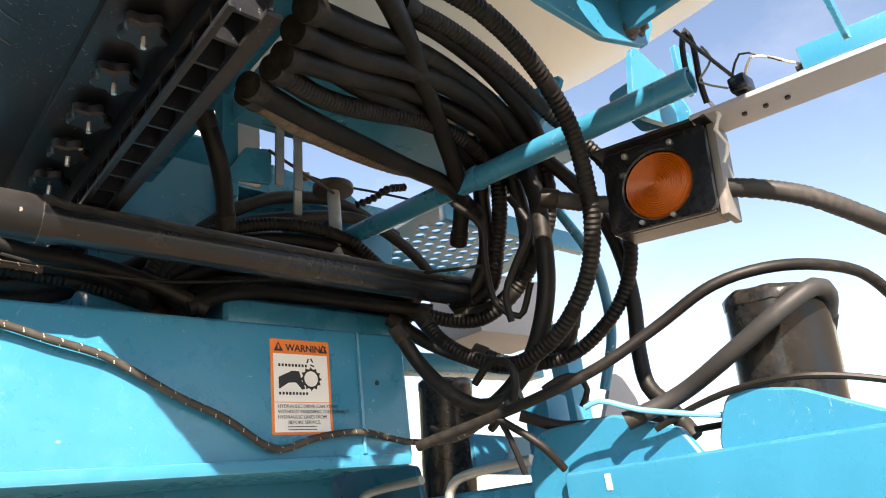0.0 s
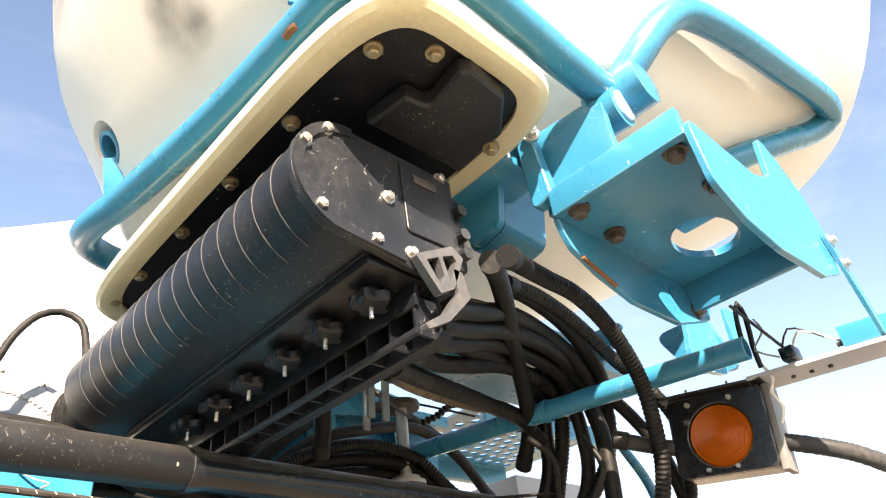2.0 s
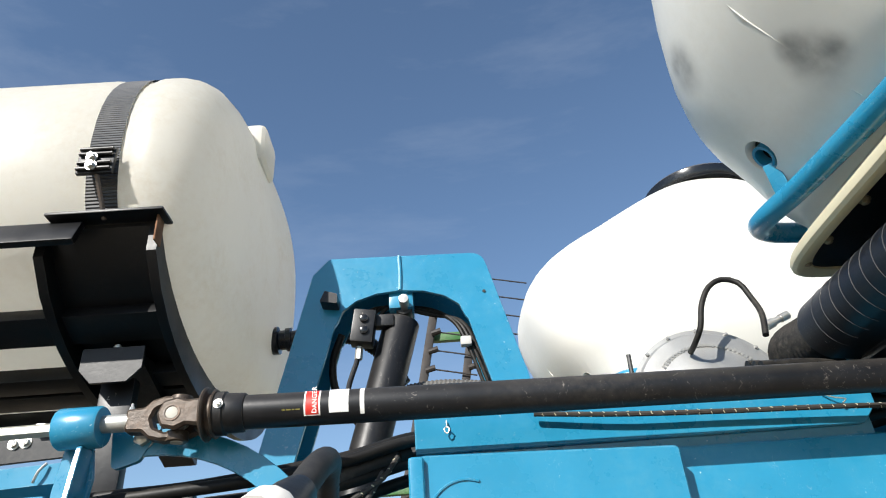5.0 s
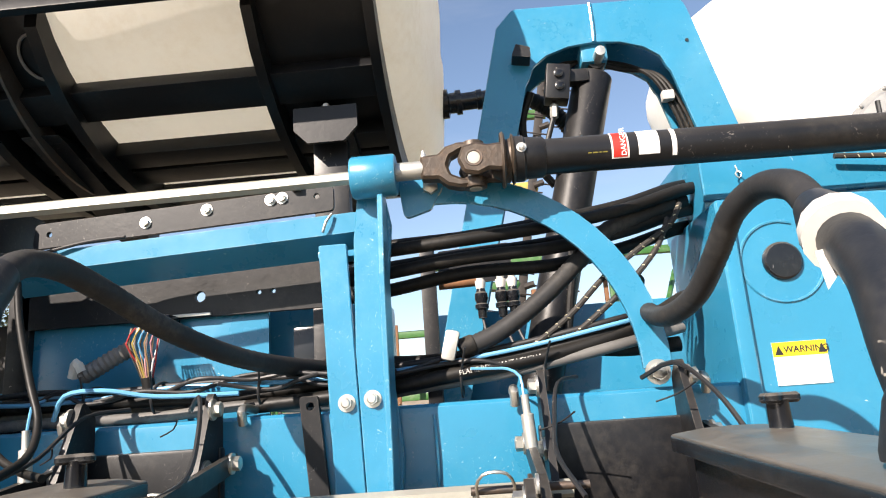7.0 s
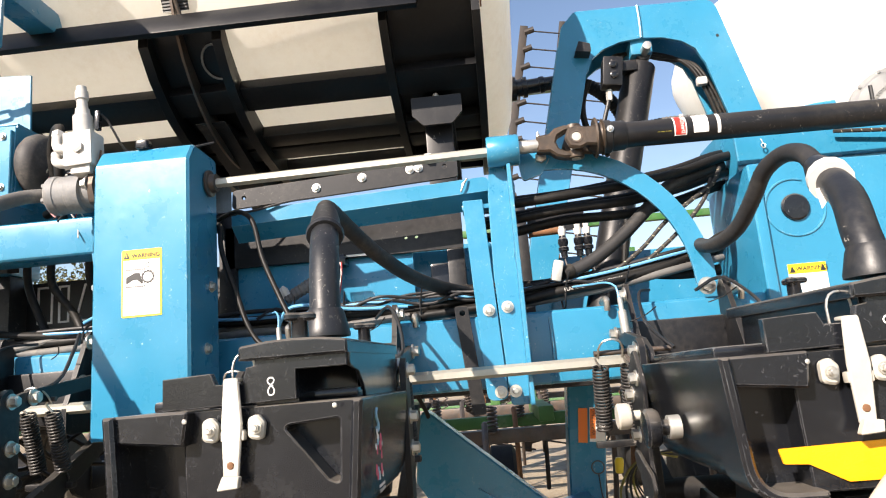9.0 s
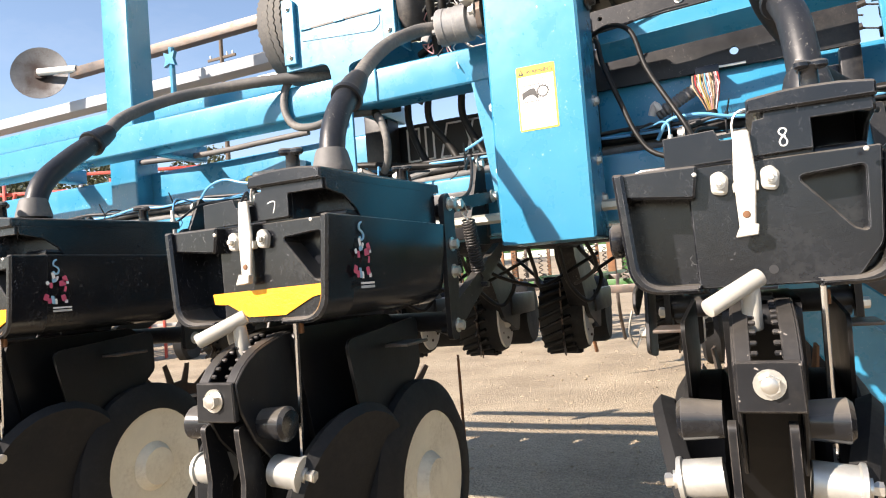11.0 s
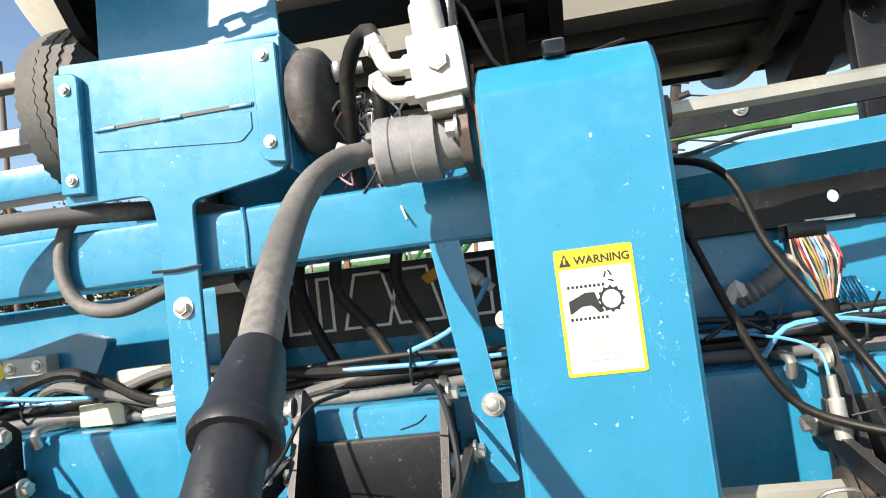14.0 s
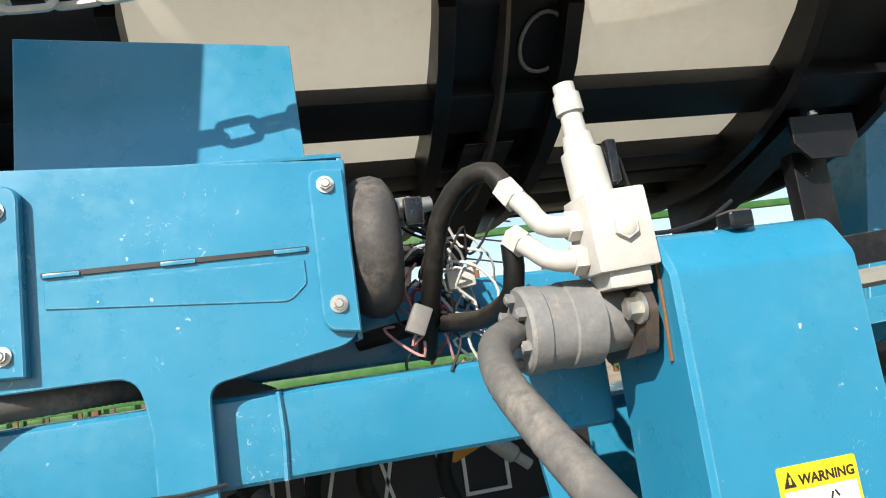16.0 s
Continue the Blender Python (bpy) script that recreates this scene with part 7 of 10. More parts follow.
    # dark lugs behind, under the hopper
    k = thing("hopper_mount", "dark blue hopper mounting lugs under the tank", "bracket", (0.45, 0.5, 2.1))
    part("lug", prism(B(), rounded([(0.38, 2.24), (0.40, 2.13), (0.46, 2.12), (0.49, 2.24)], 0.02), face_x(0.40, 0.06), 0.012), BLUE, k)
    part("lug", prism(B(), rounded([(0.44, 2.26), (0.46, 2.15), (0.53, 2.14), (0.56, 2.26)], 0.02), face_x(0.44, 0.02), 0.10), BLUE, k)
    part("beam", bx(B(), 0.36, 0.46, 0.40, 1.9, 2.20, 2.28, 0.01), BLUE, k)
    # plates beyond
    p = thing("rear_plate_frame", "blue plate frame with rounded gusset and hole under the hopper", "frame", (0.9, 0.7, 2.05))
    part("gusset", prism(B(), rounded([(0.60, 2.16), (0.70, 2.08), (0.83, 2.095), (0.86, 2.16)], 0.02), face_x(0.89, -0.05), 0.010, [circle(0.675, 2.132, 0.006, 10)]), BLUE, p)
    part("cross_beam", bx(B(), 0.46, 1.15, 0.72, 0.98, 2.14, 2.20, 0.008), BLUE, p)
    part("gusset", prism(B(), rounded([(0.42, 2.02), (0.52, 2.05), (0.58, 2.16), (0.46, 2.16)], 0.02), face_x(1.03), 0.010), BLUE, p)
    part("gusset", prism(B(), rounded([(0.88, 2.0), (1.03, 2.02), (1.05, 2.12), (0.93, 2.16)], 0.03), face_y(0.45), 0.010), BLUE, p)
    part("hanger", prism(B(), rounded([(0.92, 2.02), (0.96, 2.02), (0.985, 2.11), (0.93, 2.11)], 0.01), face_y(0.38), 0.008), BLUE, p)


build_cover_bracket()


def build_marker_lamp():
    t = thing("marker_lamp", "black box marker lamp with a round amber lens", "lamp", (0.93, 0.45, 1.83))
    m = Matrix.Translation((0.915, 0.457, 1.888)) @ Matrix.Rotation(radians(8), 4, "Z") @ Matrix.Rotation(radians(6), 4, "X")

    def body(bm):
        bmesh.ops.transform(bm, matrix=m, verts=bm.verts)
        return bm
    ring = rect(-0.085, 0.085, -0.07, 0.07, 0.012)
    part("housing", body(prism(B(), ring, face_x(0.0), 0.06, bev=0.003)), BLACK_PLASTIC, t)
    part("bezel", body(prism(B(), rect(-0.085, 0.085, -0.07, 0.07, 0.012), face_x(-0.010), 0.010, [circle(0, -0.004, 0.055, 32)], bev=0.002)), BLACK_PLASTIC, t)
    ln = B()
    prof = [(0.004, 0.054)]
    for k in range(14):
        r = 0.051 - k * 0.0036
        prof += [(0.008 + 0.0006 * k, r), (0.0062 + 0.0006 * k, r - 0.0018)]
    prof.append((0.016, 0.001))
    lathe(ln, (0.0, 0.0, -0.004), (-1, 0, 0), prof, n=40)
    part("lens", body(ln), AMBER, t, "ringed amber lens")
    part("visor", body(bx(B(), -0.030, 0.06, -0.094, 0.094, 0.070, 0.075, 0.002)), BLACK, t)
    for y in (-0.03, 0.045):
        part("screw", body(hexhead(B(), (-0.01, y, 0.056), (-1, 0, 0), 0.005, 0.003, False)), ZINC, t)
        part("stud", body(cyl(B(), (0.0, y, 0.07), (0.0, y, 0.088), 0.003, n=8)), ZINC, t)
    for y in (-0.02, 0.03):
        part("screw", body(hexhead(B(), (-0.01, y, -0.060), (-1, 0, 0), 0.004, 0.003, False)), ZINC, t)
    part("corner_bracket", body(bx(B(), 0.0, 0.06, -0.096, -0.084, -0.075, 0.072, 0.003)), CONDUIT, t)
    for k, dx in enumerate((0.0, 0.006)):
        part("wire", tube(B(), [(0.905 + dx, 0.345, 1.972), (0.91 + dx, 0.338, 1.945), (0.905 - dx, 0.345, 1.92), (0.912 + dx, 0.34, 1.895), (0.908, 0.35, 1.87)], 0.0022, n=6), WIRE_WHITE, t)
    # the lamp's beam
    b = thing("lamp_beam", "grey-primed and blue angle beam carrying the lamp", "beam", (1.0, 0.1, 1.95))
    d = Matrix(((1, 0, 0, 0.935), (0, 1, 0, 0.385), (0, 0, 1, 1.95), (0, 0, 0, 1))) @ Matrix.Rotation(radians(-180 + 14), 4, "Z")
    part("bottom_plate", bx(B(), -0.042, 0.042, 0.0, 1.5, 0.0, 0.008, 0.002, m=d), GREY_PRIMER, b, "pale grey underside")
    part("side_plate", bx(B(), 0.034, 0.042, 0.16, 1.5, 0.008, 0.045, 0.002, m=d), BLUE, b)
    for yy in (0.07, 0.10, 0.13):
        part("stud", cyl(B(), d @ Vector((0.0, yy, -0.004)), d @ Vector((0.0, yy, 0.0)), 0.004, n=8), INK, b)
    part("plug", bx(B(), 0.90, 0.935, 0.285, 0.31, 1.962, 1.985, 0.004), BLACK_PLASTIC, b, "black wire plug")
    part("cable_tie", cyl(B(), (0.905, 0.30, 1.985), (0.835, 0.335, 2.062), 0.0028, n=6), INK, b)
    part("wire", tube(B(), [(0.90, 0.31, 1.97), (0.87, 0.335, 1.985), (0.88, 0.33, 2.0), (0.885, 0.315, 2.02), (0.875, 0.32, 2.04)], 0.0018, n=6), CONDUIT, b)
    part("wire", tube(B(), [(0.915, 0.29, 1.98), (0.905, 0.27, 2.0), (0.925, 0.25, 1.995), (0.945, 0.22, 1.972), (0.965, 0.17, 1.965)], 0.0022, n=6), WIRE_WHITE, b)
    part("wire", tube(B(), [(0.90, 0.30, 1.985), (0.895, 0.28, 2.008), (0.915, 0.26, 2.002), (0.93, 0.24, 1.985)], 0.0018, n=6), INK, b)
    part("cable", tube(B(), [(0.94, 0.23, 1.968), (0.955, 0.16, 1.972), (0.965, 0.13, 1.988), (0.975, 0.10, 1.975)], 0.004, n=8), INK, b)
    part("loop_cable", tube(B(), [(0.868, 0.348, 2.01), (0.865, 0.342, 2.05), (0.872, 0.335, 2.078), (0.88, 0.332, 2.05), (0.885, 0.34, 2.0), (0.90, 0.345, 1.965)], 0.0045, n=8), RUBBER, b)
    # round bar
    r = thing("round_bar", "blue round support bar with an open end", "bar", (0.83, 0.7, 1.98))
    bm = B()
    lathe(bm, (0.868, 0.345, 1.994), (-0.076, 0.90, 0.052), [(0.05, 0.014), (0.0, 0.016), (0.0, 0.0205), (0.90, 0.0205), (0.90, 0.002)], n=24)
    part("bar", bm, BLUE, r)
    part("clamp", lathe(B(), (0.834, 0.75, 2.0175), (-0.076, 0.90, 0.052), [(0, 0.0205), (0.0, 0.0235), (0.012, 0.0235), (0.012, 0.0205)], n=24), BLUE, r)
    part("far_plate", prism(B(), rounded([(0.66, 2.0), (0.76, 2.0), (0.80, 2.05), (0.64, 2.05)], 0.01), face_y(1.13), 0.02), BLUE, r)


GREY_PRIMER = material("grey_primer", (0.36, 0.37, 0.40), 0.5, var=0.06, dirt=DUST, dirt_amount=0.3)
build_marker_lamp()


def build_anchor():
    t = thing("anchor_bolt", "galvanised anchor bolt with large washers", "bolt", (0.76, 1.12, 1.96))
    part("shank", cyl(B(), (0.76, 1.12, 1.95), (0.76, 1.12, 2.14), 0.014, n=18), GALV, t)
    part("washer", cyl(B(), (0.76, 1.12, 2.135), (0.76, 1.12, 2.15), 0.045, n=28, bev=0.003), STEEL, t)
    part("washer", cyl(B(), (0.76, 1.12, 1.965), (0.76, 1.12, 1.975), 0.032, n=28), GALV, t)
    part("washer", cyl(B(), (0.76, 1.12, 1.955), (0.76, 1.12, 1.965), 0.045, n=28, bev=0.002), GALV, t)
    part("base_box", bx(B(), 0.50, 0.92, 1.10, 1.30, 1.80, 1.862, 0.02, seg=3), BLUE, t)
    s = thing("step_grating", "blue perforated step plate with rows of round holes", "step", (1.5, 1.6, 2.2))
    holes = [circle(1.38 + 0.055 * i + (0.0275 if j % 2 else 0), 1.42 + 0.052 * j, 0.019, 12) for i in range(10) for j in range(8)]
    part("plate", prism(B(), rect(1.30, 1.98, 1.36, 1.86), Matrix.Translation((0, 0, 2.33)), 0.008, holes), BLUE, s)
    part("rail", bx(B(), 1.30, 1.98, 1.33, 1.36, 2.27, 2.34, 0.004), BLUE, s)
    part("rail", bx(B(), 1.30, 1.98, 1.86, 1.89, 2.27, 2.34, 0.004), BLUE, s)
    g = thing("ladder_bracket", "galvanised slotted brackets beside a blue upright panel", "bracket", (0.5, 0.95, 2.05))
    # plain white panel between the upright and the slotted bars
    part("panel", bx(B(), 0.478, 0.535, 1.02, 1.03, 2.05, 2.20, 0.003), WHITE, g, "plain white panel")
    part("upright", bx(B(), 0.445, 0.475, 0.985, 1.02, 2.0, 2.22, 0.004), BLUE, g)
    for x in (0.535, 0.572):
        part("slotted_bar", prism(B(), rounded([(x - 0.008, 2.02), (x + 0.008, 2.02), (x + 0.014, 2.19), (x - 0.002, 2.19)], 0.004), face_y(0.95), 0.006), GALV, g)
    part("rod", cyl(B(), (0.49, 0.96, 2.145), (0.56, 0.95, 2.135), 0.003, n=8), STEEL, g)
    part("rod", cyl(B(), (0.52, 0.96, 2.09), (0.68, 1.0, 2.06), 0.003, n=8), STEEL, g)
    part("plate", prism(B(), rounded([(0.44, 2.02), (0.53, 2.03), (0.53, 2.10), (0.48, 2.09)], 0.006), face_y(0.97), 0.008), BLUE, g)


build_anchor()


# ---- folded wing with hinge flanges and black canisters ----
def build_wing():
    t = thing("folded_wing", "blue folded wing tube with broad hinge flanges", "wing", (1.0, 0.8, 1.35))
    part("tube", bx(B(), 0.925, 1.10, -0.6, 2.2, 1.30, 1.485, 0.014, seg=3), BLUE, t)
    part("flange", prism(B(), rounded([(0.495, 1.36), (0.80, 1.36), (0.808, 1.50), (0.775, 1.562), (0.62, 1.562), (0.515, 1.525), (0.49, 1.485)], [0.0, 0.0, 0.03, 0.04, 0.03, 0.02, 0.01], 6), face_x(0.905), 0.016, bev=0.003), BLUE, t)
    part("flange", prism(B(), rounded([(0.0, 1.32), (0.455, 1.32), (0.462, 1.50), (0.435, 1.566), (0.34, 1.545), (0.25, 1.50), (0.0, 1.49)], [0.0, 0.0, 0.03, 0.04, 0.04, 0.02, 0.01], 6), face_x(0.905), 0.016, bev=0.003), BLUE, t)
    part("flange", prism(B(), rounded([(1.18, 1.45), (1.68, 1.45), (1.67, 1.56), (1.60, 1.602), (1.36, 1.59), (1.20, 1.555)], [0.0, 0.0, 0.03, 0.04, 0.05, 0.02], 6), face_x(0.98), 0.016, bev=0.003), BLUE, t)
    part("pad", bx(B(), 0.885, 0.91, 0.12, 0.72, 1.34, 1.488, 0.008, seg=3), BLUE, t)
    part("paint_chip", bx(B(), 0.8835, 0.886, 0.632, 0.642, 1.455, 1.478, 0.001), WHITE, t, "chipped paint")
    for y in (1.28, 0.98):
        part("u_bolt", tube(B(), [(0.90, y + 0.03, 1.36), (0.90, y + 0.028, 1.485), (0.905, y + 0.01, 1.507), (0.91, y - 0.03, 1.515), (0.92, y - 0.17, 1.520)], 0.009, n=12), GALV, t, "galvanised U-bolt")
    for k, (c, r, z1, lab) in enumerate((((1.0, 0.372), 0.068, 1.69, "black plastic canister with a crinkled top"), ((1.06, 1.16), 0.062, 1.735, "black plastic canister strapped to the frame"))):
        c3 = Vector((c[0], c[1], z1))
        s = thing("canister", lab, "canister", (c[0], c[1], 1.45))
        bm = B()
        m = [(-0.28, r * 0.97), (-0.02, r), (-0.018, r * 1.02), (-0.004, r * 1.02), (0.0, r * 0.98), (0.004, r * 0.9), (-0.004, 0.004)]
        lathe(bm, c3, (0, -0.1, 1), m, n=36)
        for v in bm.verts:
            if v.co.z > z1 - 0.03:
                v.co += Vector((noise.noise(v.co * 45), noise.noise(v.co * 45 + Vector((9, 0, 0))), noise.noise(v.co * 40 + Vector((0, 9, 0))))) * 0.004
        part("body", bm, BLACK_SHINY, s)
    x = thing("frame_legs", "blue frame uprights and plates beyond the wing", "frame", (1.2, 1.3, 1.4))
    part("upright", bx(B(), 1.12, 1.19, 0.92, 0.99, 1.2, 1.66, 0.01), BLUE, x)
    part("plate", prism(B(), rounded([(1.02, 1.52), (1.60, 1.48), (1.60, 1.56), (1.02, 1.60)], 0.01), face_y(1.05), 0.012), BLUE, x)
    part("bar", bx(B(), 0.95, 1.9, 1.55, 1.63, 1.86, 1.92, 0.008), BLUE, x)
    part("grey_box", bx(B(), 1.30, 1.62, 1.25, 1.45, 1.90, 2.08, 0.01), GREY_PRIMER, x, "pale grey box")
    part("upright", bx(B(), 1.45, 1.52, 1.1, 1.16, 1.3, 1.9, 0.01), BLUE, x)
    part("gusset", prism(B(), rounded([(1.10, 1.53), (1.28, 1.53), (1.26, 1.66), (1.20, 1.68)], 0.01), face_y(0.80), 0.01), GREY_PRIMER, x)


BLACK_SHINY = material("black_shiny_plastic", (0.012, 0.012, 0.013), 0.22, var=0.2, dirt=DUST, dirt_amount=0.15, bump=0.3, fine=40.0)
build_wing()


# ---- hoses ----
BRAID = material("braided_hose", (0.028, 0.025, 0.022), 0.7, var=0.35, scale=90.0, dirt=DUST, dirt_amount=0.3)
BROWN_HOSE = material("brown_dusty_hose", (0.075, 0.052, 0.032), 0.65, var=0.3, dirt=DUST, dirt_amount=0.3)
HOSE_DUSK = material("dusk_hose", (0.030, 0.030, 0.031), 0.55, spec=0.3, var=0.2, dirt=DUST, dirt_amount=0.16, dirt_scale=6.0, bump=0.12)
HOSE_KINDS = {"dusk": (HOSE_DUSK, 0.0, "dark grey rubber hose, dusty"), "duskrib": (HOSE_DUSK, 0.0012, "dark grey corrugated hose, dusty"), "rib": (HOSE, 0.0016, "black corrugated seed hose, dusty"), "plain": (HOSE, 0.0, "black rubber hose, dusty"), "grey": (HOSE_GREY, 0.0, "grey dusty rubber hose"), "greyrib": (HOSE_GREY, 0.0012, "grey dusty corrugated hose"), "blue": (WIRE_BLUE, 0.0, "thin blue air line"), "bluepaint": (BLUE, 0.0, "bent blue painted steel pipe"), "brown": (BROWN_HOSE, 0.0014, "brown dusty corrugated hose"), "braid": (BRAID, 0.0, "brown braided cable with pale flecks"), "cord": (RUBBER, 0.0, "thin black cord strung along the drive shaft"), "wire": (INK, 0.0, "thin black wire beside the hose bundle")}


def hose(r, kind, pts):
    """One hose or cable through the given places."""
    mat, rib, label = HOSE_KINDS[kind]
    name = {"blue": "air_line", "bluepaint": "pipe", "cord": "cord", "wire": "wire", "braid": "cable"}.get(kind, "hose")
    bm = tube(B(), pts, r, n=8 if r < 0.006 else 14, rib=rib, pitch=0.0085, step=0.015)
    o = single(name, bm, mat, label, "pipe" if kind == "bluepaint" else "hose")
    if r >= 0.012 and kind in ("rib", "plain", "grey", "greyrib", "dusk", "duskrib", "brown"):
        sp = spline(pts, 0.01)
        for a, b in ((sp[0], sp[2]), (sp[-1], sp[-3])):
            d = (b - a).normalized()
            under(new("cuff", finish("cuff", lathe(B(), a - d * 0.002, d, [(0, r * 0.6), (0, r * 1.12), (0.026, r * 1.12), (0.028, r * 1.02)], n=16), RUBBER)), o)
    if kind == "braid":
        sp = spline(pts, 0.004)
        fl = B()
        for i in range(4, len(sp) - 1, 6):
            d = (sp[i + 1] - sp[i]).normalized()
            u = Vector((0, -1, 0.35)).cross(d).normalized()
            w = d.cross(u)
            for g in range(3):
                e = u * math.cos(2.2 * g + i) + w * math.sin(2.2 * g + i)
                f = u * math.cos(2.2 * g + i + 0.9) + w * math.sin(2.2 * g + i + 0.9)
                cyl(fl, sp[i] + e * r * 0.93, sp[i] + f * r * 0.93 + d * 0.003, 0.0011, n=5)
        k = new("flecks", finish("flecks", fl, RIM_POLY))
        k["kind"] = "stuff"
        under(k, o)
    return o


hose(0.0145, "rib", [(0.351, 0.42, 2.033), (0.419, 0.446, 2.055), (0.498, 0.464, 2.069), (0.576, 0.471, 2.072), (0.661, 0.484, 2.058), (0.738, 0.499, 2.024), (0.801, 0.517, 1.979), (0.839, 0.536, 1.918), (0.861, 0.555, 1.851), (0.878, 0.589, 1.788), (0.887, 0.638, 1.737), (0.889, 0.704, 1.695), (0.883, 0.781, 1.678), (0.869, 0.862, 1.705), (0.854, 0.93, 1.757), (0.848, 0.972, 1.813)])
hose(0.0135, "rib", [(0.509, 0.552, 2.111), (0.621, 0.568, 2.126), (0.742, 0.58, 2.11), (0.84, 0.588, 2.074), (0.912, 0.59, 2.048), (0.962, 0.575, 2.004), (0.994, 0.568, 1.952), (1.016, 0.583, 1.885), (1.028, 0.602, 1.828), (1.029, 0.632, 1.774), (1.016, 0.672, 1.73), (0.998, 0.73, 1.695), (0.976, 0.794, 1.687), (0.956, 0.859, 1.702), (0.931, 0.92, 1.739)])
hose(0.0135, "plain", [(0.779, 0.701, 2.113), (0.879, 0.693, 2.071), (0.937, 0.667, 2.034), (0.981, 0.647, 1.983), (1.012, 0.628, 1.918), (1.037, 0.622, 1.837), (1.041, 0.623, 1.751), (1.025, 0.624, 1.668), (1.017, 0.616, 1.608), (1.016, 0.588, 1.571), (1.015, 0.557, 1.517)])
hose(0.0165, "plain", [(0.861, 0.69, 2.137), (0.885, 0.696, 2.08), (0.897, 0.694, 2.022), (0.905, 0.688, 1.969), (0.905, 0.689, 1.891), (0.907, 0.7, 1.808), (0.902, 0.72, 1.741), (0.902, 0.755, 1.688), (0.891, 0.795, 1.646), (0.878, 0.845, 1.615), (0.863, 0.892, 1.597)])
hose(0.015, "rib", [(0.923, 0.681, 2.104), (0.946, 0.688, 2.04), (0.966, 0.702, 1.99), (0.975, 0.73, 1.932), (0.976, 0.779, 1.878), (0.962, 0.839, 1.825), (0.941, 0.902, 1.799), (0.906, 0.962, 1.811), (0.874, 1.009, 1.838)])
hose(0.015, "plain", [(0.899, 0.735, 2.098), (0.922, 0.749, 2.048), (0.945, 0.759, 1.997), (0.969, 0.778, 1.924), (0.979, 0.815, 1.867), (0.969, 0.877, 1.825), (0.936, 0.959, 1.82)])
hose(0.0165, "plain", [(0.853, 0.786, 2.121), (0.891, 0.806, 2.066), (0.918, 0.833, 2.009), (0.946, 0.863, 1.938), (0.948, 0.912, 1.868), (0.931, 0.967, 1.846)])
hose(0.0165, "rib", [(0.873, 0.754, 2.112), (0.908, 0.773, 2.062), (0.928, 0.797, 1.996), (0.946, 0.836, 1.929), (0.961, 0.885, 1.862), (0.948, 0.97, 1.836)])
hose(0.015, "plain", [(0.848, 1.071, 1.84), (0.894, 1.024, 1.784), (0.927, 0.965, 1.743), (0.963, 0.896, 1.705), (0.992, 0.821, 1.694), (1.008, 0.759, 1.719), (1.019, 0.741, 1.77)])
hose(0.016, "plain", [(0.365, 0.46, 2.051), (0.431, 0.505, 2.072), (0.519, 0.569, 2.088), (0.613, 0.641, 2.083), (0.701, 0.706, 2.065), (0.782, 0.765, 2.034), (0.853, 0.826, 2.002), (0.896, 0.891, 1.951)])
hose(0.016, "plain", [(0.335, 0.524, 2.0), (0.46, 0.573, 2.053), (0.574, 0.61, 2.1), (0.698, 0.642, 2.118), (0.824, 0.663, 2.097), (0.909, 0.688, 2.053), (0.946, 0.717, 2.004)])
hose(0.0155, "plain", [(0.336, 0.581, 1.971), (0.456, 0.625, 2.019), (0.595, 0.669, 2.072), (0.726, 0.693, 2.09), (0.841, 0.712, 2.08), (0.917, 0.741, 2.044)])
hose(0.015, "rib", [(0.333, 0.602, 1.966), (0.439, 0.658, 1.994), (0.553, 0.693, 2.03), (0.677, 0.714, 2.064), (0.802, 0.734, 2.067), (0.895, 0.765, 2.048)])
hose(0.0155, "plain", [(0.315, 0.626, 1.949), (0.443, 0.695, 1.98), (0.576, 0.744, 2.0), (0.699, 0.782, 2.012), (0.801, 0.806, 2.017), (0.897, 0.835, 1.992)])
hose(0.014, "brown", [(0.322, 0.647, 1.952), (0.436, 0.715, 1.978), (0.542, 0.758, 1.996), (0.656, 0.789, 2.012), (0.761, 0.806, 2.027), (0.852, 0.846, 2.022)])
hose(0.016, "plain", [(0.335, 0.552, 1.988), (0.462, 0.604, 2.036), (0.59, 0.633, 2.08), (0.735, 0.658, 2.097), (0.856, 0.689, 2.086), (0.929, 0.728, 2.041)])
hose(0.015, "plain", [(0.514, 0.57, 2.122), (0.635, 0.595, 2.139), (0.764, 0.623, 2.134), (0.871, 0.645, 2.092), (0.94, 0.674, 2.044)])
hose(0.0155, "plain", [(0.45, 0.622, 2.091), (0.617, 0.66, 2.129), (0.783, 0.689, 2.12), (0.889, 0.741, 2.085), (0.941, 0.79, 2.034)])
hose(0.015, "plain", [(0.371, 0.599, 2.01), (0.502, 0.663, 2.041), (0.647, 0.706, 2.069), (0.787, 0.749, 2.069), (0.883, 0.803, 2.037)])
hose(0.0155, "plain", [(0.386, 0.928, 2.106), (0.414, 0.947, 2.06), (0.447, 0.986, 2.012), (0.474, 1.036, 1.964)])
hose(0.0085, "plain", [(0.73, 0.882, 1.558), (0.79, 0.753, 1.585), (0.8, 0.664, 1.598), (0.834, 0.578, 1.623), (0.876, 0.498, 1.664), (0.908, 0.415, 1.705), (0.951, 0.357, 1.717), (1.022, 0.308, 1.716), (1.088, 0.275, 1.7), (1.154, 0.257, 1.654)])
hose(0.0125, "dusk", [(0.873, 0.576, 1.545), (0.911, 0.508, 1.569), (0.9, 0.405, 1.609), (0.91, 0.337, 1.645), (0.949, 0.301, 1.671), (0.993, 0.301, 1.666), (1.034, 0.33, 1.63)])
